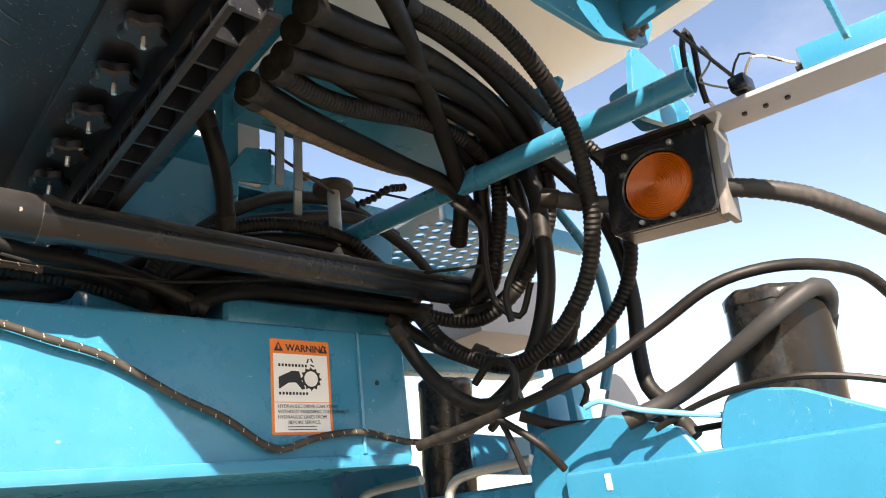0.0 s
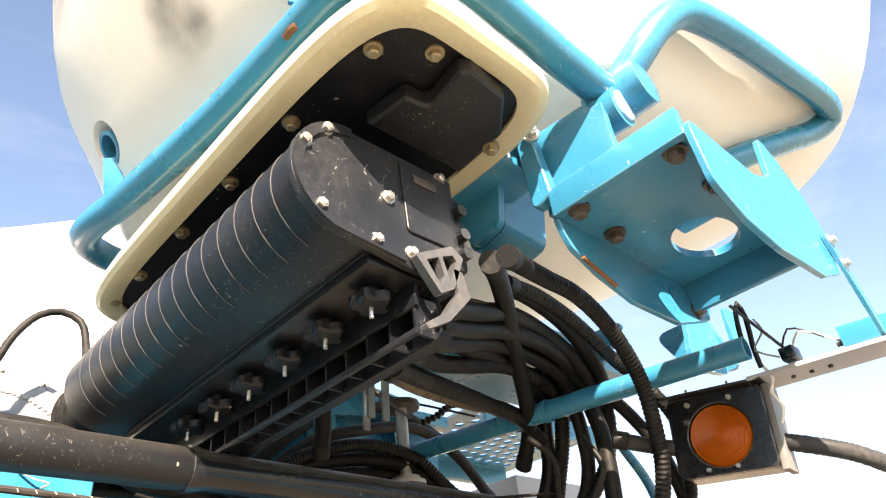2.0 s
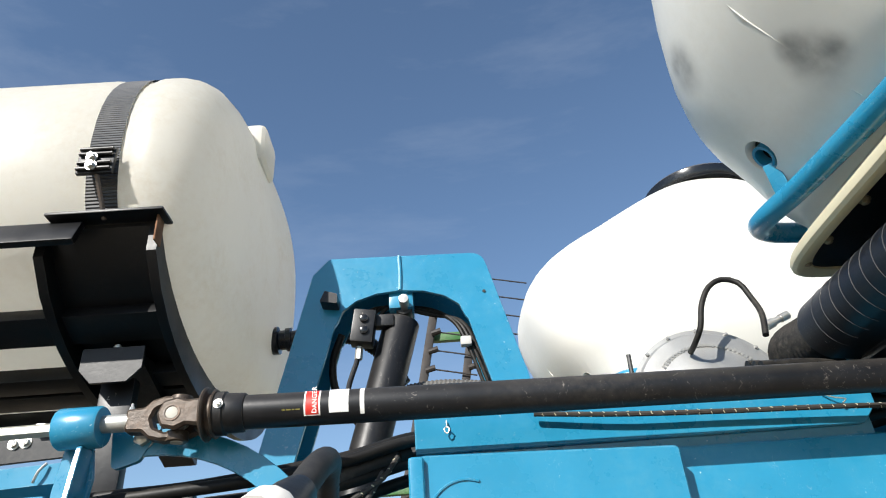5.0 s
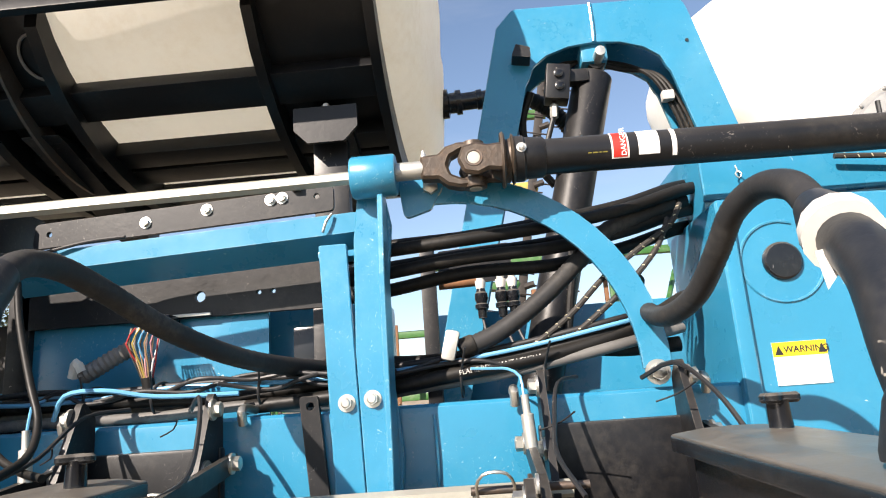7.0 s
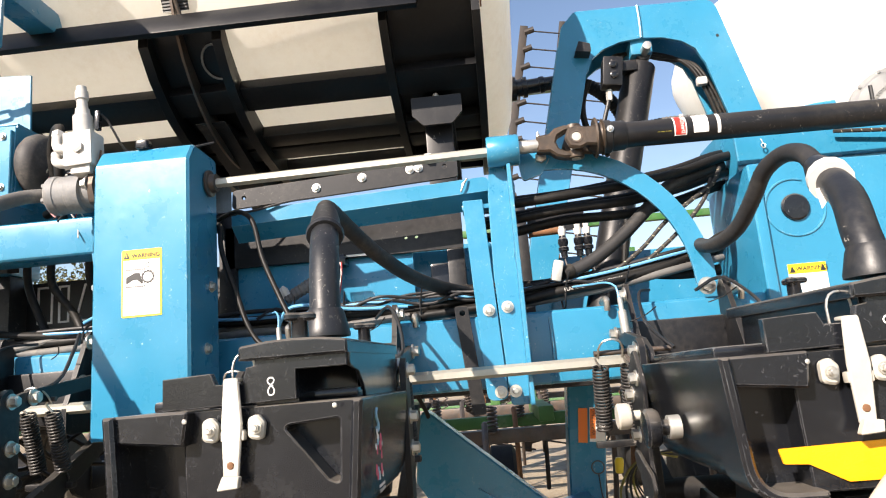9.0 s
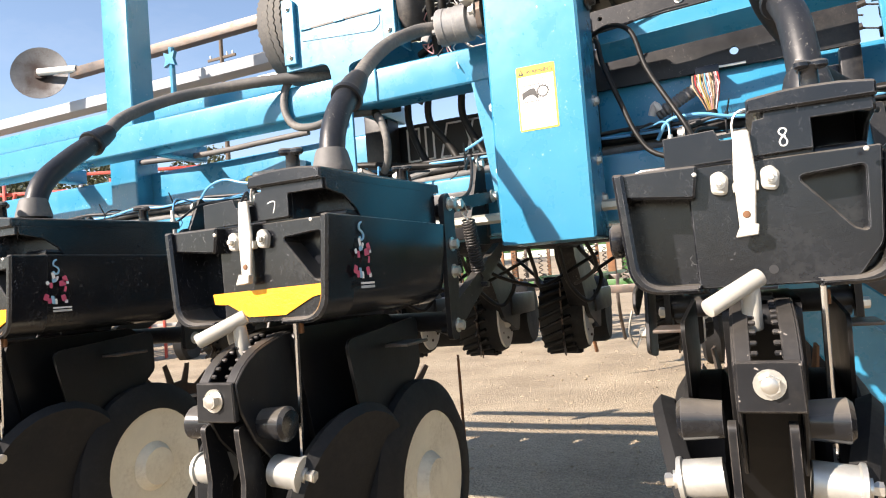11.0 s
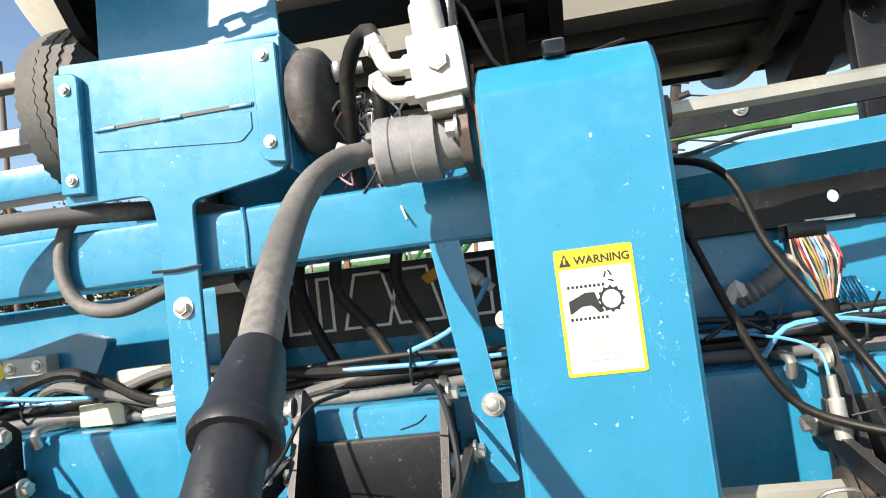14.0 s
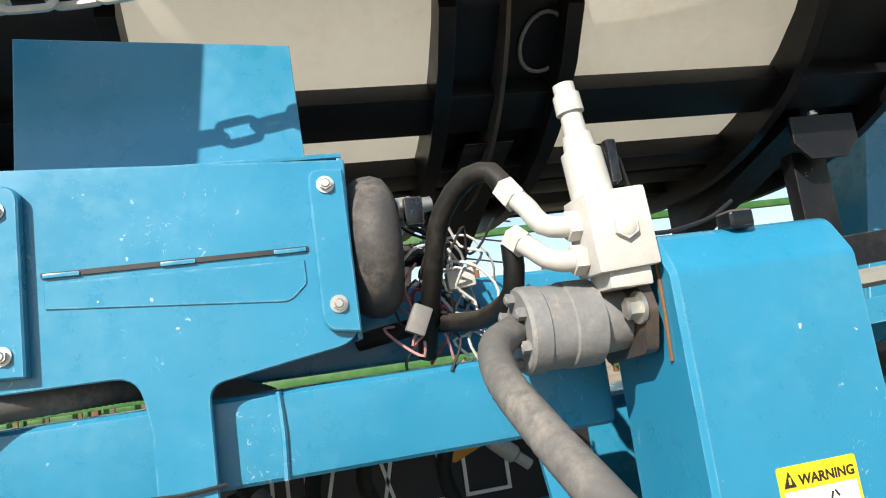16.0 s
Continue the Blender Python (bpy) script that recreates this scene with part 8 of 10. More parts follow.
hose(0.0150, "duskrib", [(0.834, 0.621, 1.917), (0.893, 0.556, 1.89), (0.976, 0.484, 1.877), (0.962, 0.398, 1.862), (0.965, 0.352, 1.844), (1.015, 0.297, 1.82), (1.076, 0.263, 1.795), (1.192, 0.219, 1.755)])
hose(0.0045, "plain", [(0.877, 0.535, 1.526), (0.892, 0.486, 1.545), (0.901, 0.42, 1.559), (0.914, 0.336, 1.559), (0.961, 0.26, 1.539), (0.972, 0.226, 1.52)])
hose(0.0042, "blue", [(0.839, 0.62, 1.572), (0.843, 0.596, 1.577), (0.865, 0.548, 1.556), (0.902, 0.469, 1.535), (1.02, 0.405, 1.524), (1.139, 0.372, 1.522)])
hose(0.005, "plain", [(0.964, 0.524, 1.523), (1.017, 0.462, 1.525), (1.079, 0.392, 1.516), (1.159, 0.307, 1.505)])
hose(0.01, "bluepaint", [(1.01, 0.723, 1.979), (1.07, 0.705, 1.874), (1.096, 0.712, 1.787), (1.105, 0.725, 1.724), (1.1, 0.76, 1.634)])
hose(0.0138, "plain", [(0.755, 0.941, 1.777), (0.791, 0.931, 1.713), (0.812, 0.887, 1.653), (0.842, 0.839, 1.615), (0.874, 0.774, 1.622)])
hose(0.007, "plain", [(0.855, 0.833, 1.576), (0.846, 0.761, 1.619), (0.842, 0.754, 1.664), (0.84, 0.795, 1.683), (0.835, 0.838, 1.654)])
hose(0.006, "plain", [(0.804, 0.667, 1.931), (0.813, 0.644, 1.871), (0.81, 0.677, 1.823), (0.805, 0.708, 1.774), (0.816, 0.715, 1.729)])
hose(0.006, "plain", [(0.77, 0.768, 1.957), (0.814, 0.75, 1.914), (0.832, 0.768, 1.849), (0.854, 0.775, 1.78), (0.883, 0.753, 1.756), (0.89, 0.721, 1.809)])
hose(0.006, "plain", [(0.79, 0.754, 1.581), (0.821, 0.698, 1.529), (0.855, 0.69, 1.493)])
hose(0.005, "plain", [(0.805, 0.767, 1.588), (0.804, 0.744, 1.545), (0.816, 0.736, 1.493)])
hose(0.005, "plain", [(0.838, 0.693, 1.614), (0.855, 0.669, 1.627), (0.871, 0.648, 1.627), (0.881, 0.64, 1.604), (0.876, 0.653, 1.58)])
hose(0.01, "plain", [(0.889, 0.794, 1.592), (0.937, 0.741, 1.564), (0.993, 0.665, 1.56), (1.083, 0.615, 1.555)])
hose(0.006, "braid", [(0.118, 1.036, 1.764), (0.156, 1.036, 1.758), (0.211, 1.036, 1.742), (0.286, 1.036, 1.722), (0.342, 1.036, 1.694), (0.393, 1.036, 1.666), (0.474, 1.036, 1.63), (0.541, 1.036, 1.588), (0.571, 1.036, 1.581), (0.636, 1.036, 1.598), (0.73, 1.036, 1.606), (0.841, 1.047, 1.588), (0.84, 0.918, 1.572), (0.807, 0.809, 1.58), (0.803, 0.737, 1.6)])
hose(0.014, "plain", [(0.107, 1.16, 1.894), (0.164, 1.16, 1.898), (0.285, 1.16, 1.893), (0.368, 1.16, 1.865), (0.417, 1.16, 1.819)])
hose(0.0138, "plain", [(0.119, 1.22, 1.868), (0.177, 1.22, 1.88), (0.347, 1.22, 1.903), (0.583, 1.22, 1.971), (0.769, 1.22, 1.986), (0.988, 1.22, 1.959), (1.089, 1.22, 1.912)])
hose(0.0155, "plain", [(0.129, 1.3, 1.871), (0.276, 1.3, 1.899), (0.474, 1.3, 2.02), (0.622, 1.3, 2.142), (0.737, 1.3, 2.197), (0.898, 1.3, 2.217), (1.072, 1.3, 2.155)])
hose(0.0146, "plain", [(0.457, 1.25, 1.963), (0.598, 1.25, 2.075), (0.736, 1.25, 2.123), (0.927, 1.25, 2.155), (1.065, 1.25, 2.102), (1.185, 1.25, 1.993)])
hose(0.0032, "cord", [(0.152, 1.075, 1.872), (0.225, 1.075, 1.861), (0.394, 1.075, 1.862), (0.603, 1.075, 1.894), (0.739, 1.05, 1.899), (0.792, 0.973, 1.892), (0.847, 0.885, 1.883), (0.902, 0.803, 1.874)])


# ---- frame under the hoppers ----
def build_hopper_support():
    t = thing("hopper_support_frame", "dark blue plated support frame under the seed hoppers", "frame", (0.6, 1.4, 1.75))
    part("front_plate", prism(B(), rounded([(0.20, 1.72), (1.06, 1.72), (1.12, 2.20), (0.98, 2.30), (0.62, 2.34), (0.20, 2.20)], 0.02), face_y(1.37), 0.012, bev=0.002), BLUE, t)
    part("box_beam", bx(B(), 0.22, 1.0, 1.383, 1.58, 1.76, 1.96, 0.015, seg=3), BLUE, t)
    for x, z in ((0.34, 2.16), (0.62, 2.30), (0.90, 2.28)):
        part("gusset", prism(B(), rounded([(1.24, 1.74), (1.37, 1.74), (1.37, z), (1.33, z - 0.02)], 0.008), face_x(x), 0.010), BLUE, t)
    part("top_channel", bx(B(), 0.60, 1.10, 1.30, 1.37, 2.20, 2.235, 0.006), BLUE, t)
    part("clip_post", prism(B(), rounded([(0.703, 2.10), (0.722, 2.10), (0.728, 2.30), (0.712, 2.30)], 0.004), face_y(1.19), 0.006), GALV, t, "slotted galvanised strip")
    part("brass_fitting", lathe(B(), (0.712, 1.185, 2.195), (0.5, -0.7, -0.3), [(0, 0.008), (0.012, 0.010), (0.026, 0.010), (0.03, 0.006)], n=10), RIM_BOLT, t)
    part("cable", tube(B(), [(0.712, 1.18, 2.20), (0.78, 1.15, 2.175), (0.86, 1.10, 2.15), (0.95, 1.06, 2.13)], 0.003, n=6), INK, t)
    part("dangling_chain", tube(B(), [(0.80, 1.09, 2.10), (0.835, 1.075, 2.118), (0.87, 1.07, 2.145), (0.93, 1.08, 2.17)], 0.010, n=8, rib=0.004, pitch=0.014), RUBBER, t)


build_hopper_support()


# ---- frame that carries the far hopper ----
def build_hopper_platform():
    t = thing("hopper_platform", "blue frame of square tubes under the far seed hopper", "frame", (0.4, 2.6, 1.6))
    for x in (0.12, 0.62):
        part("long_tube", bx(B(), x, x + 0.12, 1.40, 3.60, 1.62, 1.76, 0.010), BLUE, t)
        for y in (2.46, 3.30):
            part("stand", bx(B(), x + 0.02, x + 0.10, y, y + 0.08, 1.76, 2.262, 0.006), BLUE, t)
    for y in (1.62, 2.44, 3.34):
        part("cross_tube", bx(B(), 0.24, 0.62, y, y + 0.11, 1.63, 1.75, 0.008), BLUE, t)
    part("leg", bx(B(), 0.30, 0.46, 3.40, 3.54, 0.35, 1.63, 0.01), BLUE, t)
    part("foot", bx(B(), 0.18, 0.58, 3.28, 3.66, 0.0, 0.35, 0.03, seg=3), TYRE, t, "black support block")


build_hopper_platform()


# coil of dark hoses behind the lower drive shaft
_r = random.Random(17)
for _k in range(6):
    _y, _s = 1.115 + 0.022 * _k, 0.014 * _k
    hose(0.0145, "plain" if _k % 2 else "rib", [(0.36 + _s, _y, 1.84), (0.395 + _s, _y, 1.925 - 0.5 * _s), (0.49 + _s, _y + 0.01, 1.99 - _s), (0.63 + _s, _y, 2.03 - 1.6 * _s), (0.765 + _s, _y - 0.02, 2.015 - 1.4 * _s), (0.85 + _s, _y - 0.04, 1.945 - _s), (0.88, _y - 0.10, 1.87)])
for _k in range(5):
    _y, _z = 1.11 + 0.03 * _k, 0.012 * (_k % 3)
    hose(0.0135, "rib" if _k % 2 else "plain", [(-0.10, _y, 1.968 + _z), (0.05, _y, 1.962 + _z), (0.16, _y, 1.90 + _z), (0.28, _y - 0.01, 1.885 + _z), (0.38, _y - 0.02, 1.858 + _z), (0.46, _y - 0.02, 1.825 + _z * 0.5)])
for _k in range(4):
    _y, _z = 1.09 + 0.035 * _k, 0.016 * _k
    hose(0.0135, "plain", [(0.43, _y, 1.825), (0.50, _y, 1.858 + _z), (0.60, _y + 0.01, 1.875 + _z), (0.72, _y, 1.872 + _z), (0.83, _y - 0.03, 1.862 + _z), (0.90, _y - 0.09, 1.84)])

# ---- plates of the centre frame behind the seed meter ----
def build_meter_plates():
    t = thing("meter_mount_frame", "dark blue plate frame behind the seed meter and its hoses", "frame", (0.55, 1.7, 2.05))
    # slope made up to turn the face from the sun and darken it
    part("sloped_plate", bx(B(), 0.335, 0.70, -0.20, 0.20, -0.006, 0.006, 0.002, m=Matrix.Translation((0, 1.49, 2.215)) @ Matrix.Rotation(radians(-30), 4, "X")), BLUE, t, "blue plate tilted out of the sun, seen from below")
    part("plate", prism(B(), rounded([(0.30, 2.02), (0.80, 2.06), (0.80, 2.24), (0.70, 2.32), (0.40, 2.32), (0.30, 2.24)], 0.015), face_y(1.66), 0.012, bev=0.002), BLUE, t)
    part("upright", bx(B(), 0.735, 0.795, 1.60, 1.66, 2.02, 2.34, 0.004), BLUE, t)
    part("gusset", prism(B(), rounded([(0.76, 2.22), (0.83, 2.33), (0.92, 2.34), (0.93, 2.18), (0.80, 2.16)], 0.006), face_y(1.59), 0.008, bev=0.001), BLUE, t)
    part("foot", bx(B(), 0.30, 0.95, 1.60, 1.68, 1.98, 2.03, 0.004), BLUE, t)


build_meter_plates()


# ---- drive motor, valve and the things round the guard ----
def build_motor():
    t = thing("hydraulic_motor", "dusty grey hydraulic drive motor on the chain guard", "motor", (-2.52, 0.85, 1.8))
    ax = (1, 0.02, 0)
    part("body", lathe(B(), (-2.585, 0.848, 1.853), ax, [(0, 0.030), (0.0, 0.045), (0.004, 0.048), (0.022, 0.048), (0.024, 0.046), (0.05, 0.046), (0.052, 0.048), (0.085, 0.048), (0.088, 0.038), (0.12, 0.036)], n=30), MOTOR, t)
    for k in range(6):
        g = radians(30 + 60 * k)
        part("end_bolt", hexhead(B(), (-2.583, 0.848 + 0.035 * math.cos(g), 1.853 + 0.035 * math.sin(g)), (-1, 0, 0), 0.007, 0.008, False), MOTOR, t)
    part("flange", prism(B(), rounded([(0.80, 1.812), (0.90, 1.80), (0.915, 1.86), (0.90, 1.905), (0.80, 1.90), (0.785, 1.855)], 0.015), face_x(-2.464), 0.014), STEEL, t, "rusty brown mounting flange")
    bolts(t, [(-2.466, 0.797, 1.86), (-2.466, 0.905, 1.855)], (-1, 0, 0), 0.012, 0.012)
    v = thing("control_valve", "grey painted aluminium control valve with solenoid", "valve", (-2.48, 0.8, 1.9))
    part("block", bx(B(), -2.515, -2.445, 0.772, 0.83, 1.90, 1.985, 0.004, m=Matrix.Translation((-2.48, 0.8, 1.94)) @ Matrix.Rotation(radians(-3), 4, "Y") @ Matrix.Translation((2.48, -0.8, -1.94))), SPRAY, v)
    part("step", bx(B(), -2.50, -2.452, 0.780, 0.83, 1.882, 1.902, 0.003), SPRAY, v)
    part("plug", hexhead(B(), (-2.478, 0.772, 1.944), (0, -1, 0), 0.014, 0.004, False), SPRAY, v)
    so = B()
    lathe(so, (-2.488, 0.812, 1.982), (-0.08, 0.02, 1), [(0, 0.018), (0.0, 0.0235), (0.055, 0.0225), (0.058, 0.018), (0.075, 0.016), (0.076, 0.013), (0.10, 0.012), (0.101, 0.0155), (0.122, 0.0150), (0.124, 0.012), (0.135, 0.012)], n=22)
    part("solenoid", so, SPRAY, v, "pale grey solenoid")
    part("solenoid_plug", bx(B(), -2.462, -2.450, 0.81, 0.825, 2.0, 2.05, 0.003), BLACK_PLASTIC, v)
    for z, dx, dz in ((1.955, 0.0, 0.045), (1.918, 0.0, 0.03)):
        f = B()
        tube(f, [(-2.515, 0.805, z), (-2.535, 0.805, z), (-2.552, 0.81, z + 0.006), (-2.562, 0.82, z + dz * 0.6), (-2.570, 0.835, z + dz)], 0.0115, n=12)
        cyl(f, (-2.514, 0.805, z), (-2.528, 0.805, z), 0.0165, n=6, bev=0.0015)
        cyl(f, (-2.568, 0.832, z + dz * 0.85), (-2.576, 0.846, z + dz * 1.3), 0.0155, n=6, bev=0.0015)
        part("fitting", f, SPRAY, v, "pale grey overpainted elbow fitting")
    part("lead", tube(B(), [(-2.455, 0.82, 2.045), (-2.44, 0.83, 2.03), (-2.42, 0.85, 1.98), (-2.40, 0.87, 1.95), (-2.30, 0.90, 1.96), (-2.22, 0.95, 1.99)], 0.003, n=6), INK, v)
    h = thing("hydraulic_hose", "black hydraulic hose looping behind the valve", "hose", (-2.6, 0.9, 1.9))
    part("hose", tube(B(), [(-2.574, 0.842, 2.005), (-2.583, 0.86, 2.035), (-2.605, 0.88, 2.038), (-2.635, 0.91, 2.005), (-2.65, 0.95, 1.93), (-2.66, 1.0, 1.84)], 0.0125, n=14), RUBBER, h)
    h2 = thing("hydraulic_hose", "black hydraulic hose behind the drive motor", "hose", (-2.6, 0.9, 1.85))
    part("hose", tube(B(), [(-2.576, 0.85, 1.95), (-2.578, 0.86, 1.90), (-2.60, 0.92, 1.875), (-2.66, 1.0, 1.88), (-2.74, 1.05, 1.87)], 0.012, n=12), RUBBER, h2)
    b = thing("rubber_air_spring", "black rubber air spring disc beside the mounting panel", "air spring", (-2.71, 0.99, 1.9))
    part("bag", lathe(B(), (-2.745, 0.99, 1.985), (1, 0, 0), [(0, 0.04), (0.0, 0.068), (0.006, 0.080), (0.020, 0.089), (0.036, 0.091), (0.050, 0.086), (0.060, 0.072), (0.064, 0.045), (0.066, 0.03), (0.066, 0.004)], n=40), DUSTY_RUBBER, b)
    part("plug", lathe(B(), (-2.68, 0.98, 2.03), (1, 0.2, 0.1), [(0, 0.014), (0.022, 0.014), (0.022, 0.010), (0.05, 0.010)], n=12), ZINC, b)
    part("plug", lathe(B(), (-2.68, 0.98, 1.965), (1, 0.1, 0), [(0, 0.010), (0.02, 0.012), (0.04, 0.010)], n=12), BLACK_PLASTIC, b)
    w = thing("wire_tangle", "tangle of black, white and red wires with plugs", "wiring", (-2.63, 1.0, 1.9))
    rng = random.Random(11)
    for k in range(26):
        x, y, z = -2.67 + rng.uniform(0, 0.06), 0.98 + rng.uniform(-0.03, 0.05), 1.885 + rng.uniform(0, 0.12)
        pts = [(x, y, z)]
        for j in range(5):
            pts.append((pts[-1][0] + rng.uniform(-0.035, 0.045), pts[-1][1] + rng.uniform(-0.03, 0.03), pts[-1][2] + rng.uniform(-0.055, 0.045)))
        part("wire", tube(B(), pts, 0.0019, n=6, step=0.01), rng.choice((INK, INK, INK, WIRE_WHITE, WIRE_RED, INK, SPRAY, WIRE_TAN, WIRE_PINK)), w)
    for p in ((-2.672, 0.955, 1.885), (-2.66, 0.96, 2.02), (-2.61, 0.97, 1.93)):
        part("connector", bx(B(), -0.012, 0.012, -0.008, 0.008, -0.018, 0.018, 0.003, m=Matrix.Translation(p) @ Matrix.Rotation(rng.uniform(0, 1.5), 4, "Y")), rng.choice((CONDUIT, BLACK_PLASTIC, SPRAY)), w)


build_motor()


def chain_link(m):
    bm = B()
    pts = []
    for k in range(25):
        g = 2 * math.pi * k / 24
        c, s = math.cos(g), math.sin(g)
        pts.append(m @ Vector((0.016 * math.copysign(1, c) * (1 if abs(c) > 0.02 else 0) + 0.0105 * c, 0.0125 * s, 0)))
    return tube(bm, pts, 0.0048, n=8, smooth=False)


def build_chain():
    t = thing("safety_chain", "galvanised steel safety chain hooked to a blue lug", "chain", (-2.95, 0.93, 2.3))
    a, b = Vector((-3.34, 0.875, 2.296)), Vector((-2.87, 0.88, 2.300))
    n = 11
    for k in range(n):
        f = k / (n - 1)
        p = a.lerp(b, f) - Vector((0, 0, 0.028 * math.sin(math.pi * f)))
        d = (b - a).normalized() + Vector((0, 0, -0.2 * math.cos(math.pi * f)))
        x = d.normalized()
        z = Vector((0, -1, 0.2)) if k % 2 == 0 else Vector((0, 0.35, 1))
        y = z.cross(x).normalized()
        z = x.cross(y)
        m = Matrix(((x.x, y.x, z.x, p.x), (x.y, y.y, z.y, p.y), (x.z, y.z, z.z, p.z), (0, 0, 0, 1)))
        part("link", chain_link(m), GALV, t)
    g = thing("chain_lug", "blue folded lug with a bolt that holds the chain", "bracket", (-2.82, 0.95, 2.31))
    part("lug", prism(B(), rounded([(-2.867, 2.288), (-2.820, 2.280), (-2.767, 2.294), (-2.763, 2.80), (-2.865, 2.80)], 0.006), face_y(0.875), 0.012), BLUE, g)
    part("post", bx(B(), -2.855, -2.775, 0.887, 1.16, 2.46, 2.53, 0.006), BLUE, g)
    # unseen bar and plate, added to shadow the mounting panel's upper plate
    part("cross_bar", bx(B(), -3.22, -2.79, 0.60, 0.875, 2.73, 2.79, 0.006), BLUE, g)
    part("shade_plate", prism(B(), [(-3.72, 2.44), (-3.215, 2.44), (-3.17, 2.79), (-3.72, 2.84)], face_y(0.59), 0.012, bev=0.002), BLUE, g)
    part("hook_pin", cyl(B(), (-2.89, 0.881, 2.298), (-2.853, 0.877, 2.304), 0.007, n=10), WIRE_WHITE, g)
    bolts(g, [(-2.847, 0.875, 2.314)], (0, -1, 0), 0.008, 0.01)


build_chain()


# ---- hoses and cables along the toolbar ----
def wob(x0, x1, y, z, n, rng, a=0.008, sag=0.0):
    return [(x0 + (x1 - x0) * i / n, y + rng.uniform(-a, a), z + rng.uniform(-a, a) - sag * math.sin(math.pi * i / n)) for i in range(n + 1)]


_r = random.Random(21)
for _k, (_y, _z, _rad, _kind) in enumerate(((1.075, 1.525, 0.013, "plain"), (1.105, 1.512, 0.013, "greyrib"), (1.062, 1.500, 0.010, "grey"), (1.14, 1.535, 0.013, "plain"), (1.085, 1.548, 0.006, "wire"), (1.058, 1.538, 0.0042, "blue"))):
    hose(_rad, _kind, wob(-1.62, -0.93, _y, _z + 0.03, 7, _r, 0.007) if _k == 3 else wob(-5.2, -1.62, _y, _z, 26, _r, 0.008) + [(-1.45, _y, _z + 0.01), (-1.25, _y - 0.01, _z + 0.03), (-1.06, _y - 0.02, _z + 0.062), (-0.93, _y + 0.04, _z + 0.09)])
for _k in range(5):
    _x0 = -2.15 + 0.12 * _k
    hose(0.004, "wire", wob(_x0, _x0 + _r.uniform(0.3, 0.6), 1.04, 1.545, 6, _r, 0.018))
for _x in (-4.9, -4.5, -4.1, -3.75, -3.35, -2.88, -2.62, -2.05, -1.92, -1.72, -1.35, -1.2):
    _t = tube(B(), [(_x, 1.09 + 0.055 * math.cos(a), 1.525 + 0.034 * math.sin(a)) for a in [2 * math.pi * i / 16 for i in range(17)]], 0.0026, n=6, smooth=False)
    cyl(_t, (_x, 1.04, 1.53), (_x + 0.012, 1.005, 1.575), 0.0022, n=5)
    single("cable_tie", _t, INK, "black nylon cable tie round the hose bundle", "cable tie", group="cable ties")
_h = thing("printed_hose", "black hydraulic hose with white printed lettering", "hose", (-1.36, 1.05, 1.53))
part("hose", tube(B(), [(-1.75, 1.06, 1.500), (-1.50, 1.05, 1.513), (-1.36, 1.045, 1.531), (-1.15, 1.045, 1.558), (-1.02, 1.06, 1.595), (-0.93, 1.09, 1.64), (-0.88, 1.16, 1.66)], 0.0135, n=18), HOSE, _h)
text_on(_h, "FLAME RESISTANT USMSHA", Matrix.Translation((-1.352, 1.0310, 1.5285)) @ Matrix.Rotation(radians(-7.4), 4, "Y") @ Matrix.Rotation(radians(90), 4, "X"), 0.0125, SPRAY)
# bundle of large black hoses into the centre frame
for _dz, _dy, _rad in ((0.004, 0.0, 0.0125), (-0.032, 0.03, 0.0125), (0.026, 0.05, 0.012), (-0.058, 0.07, 0.013), (-0.008, 0.09, 0.0125), (-0.05, 0.11, 0.012)):
    hose(_rad, "plain", [(-1.56, 1.04 + _dy, 1.757 + _dz), (-1.48, 1.03 + _dy, 1.762 + _dz), (-1.326, 1.025 + _dy, 1.772 + _dz * 0.8), (-1.15, 1.045 + _dy, 1.79 + _dz), (-1.0, 1.085 + _dy, 1.822 + _dz), (-0.88, 1.12 + _dy, 1.86 + _dz), (-0.80, 1.16 + _dy, 1.875 + _dz)])
hose(0.018, "duskrib", [(-1.345, 1.05, 1.575), (-1.28, 1.06, 1.60), (-1.19, 1.075, 1.66), (-1.11, 1.09, 1.73), (-1.05, 1.10, 1.785), (-0.97, 1.12, 1.82), (-0.88, 1.15, 1.85)])
hose(0.0055, "braid", [(-1.30, 1.10, 1.525), (-1.22, 1.07, 1.57), (-1.14, 1.06, 1.625), (-1.07, 1.06, 1.69), (-0.99, 1.065, 1.745), (-0.93, 1.08, 1.785), (-0.90, 1.10, 1.83)])
hose(0.0055, "braid", [(-1.22, 1.09, 1.54), (-1.12, 1.06, 1.60), (-1.02, 1.06, 1.68), (-0.96, 1.07, 1.745), (-0.93, 1.09, 1.80)])
# braided line on the upper plate of the centre frame
hose(0.0055, "braid", [(-0.62, 1.045, 1.882), (-0.45, 1.04, 1.868), (-0.25, 1.042, 1.860), (0.0, 1.04, 1.852), (0.2, 1.04, 1.842)])
single("wire_plug", bx(B(), -1.378, -1.352, 1.02, 1.04, 1.555, 1.61, 0.006, m=Matrix.Translation((-1.365, 1.03, 1.58)) @ Matrix.Rotation(radians(15), 4, "Y") @ Matrix.Translation((1.365, -1.03, -1.58))), GALV, "grey wire plug beside the hose bundle", "connector")
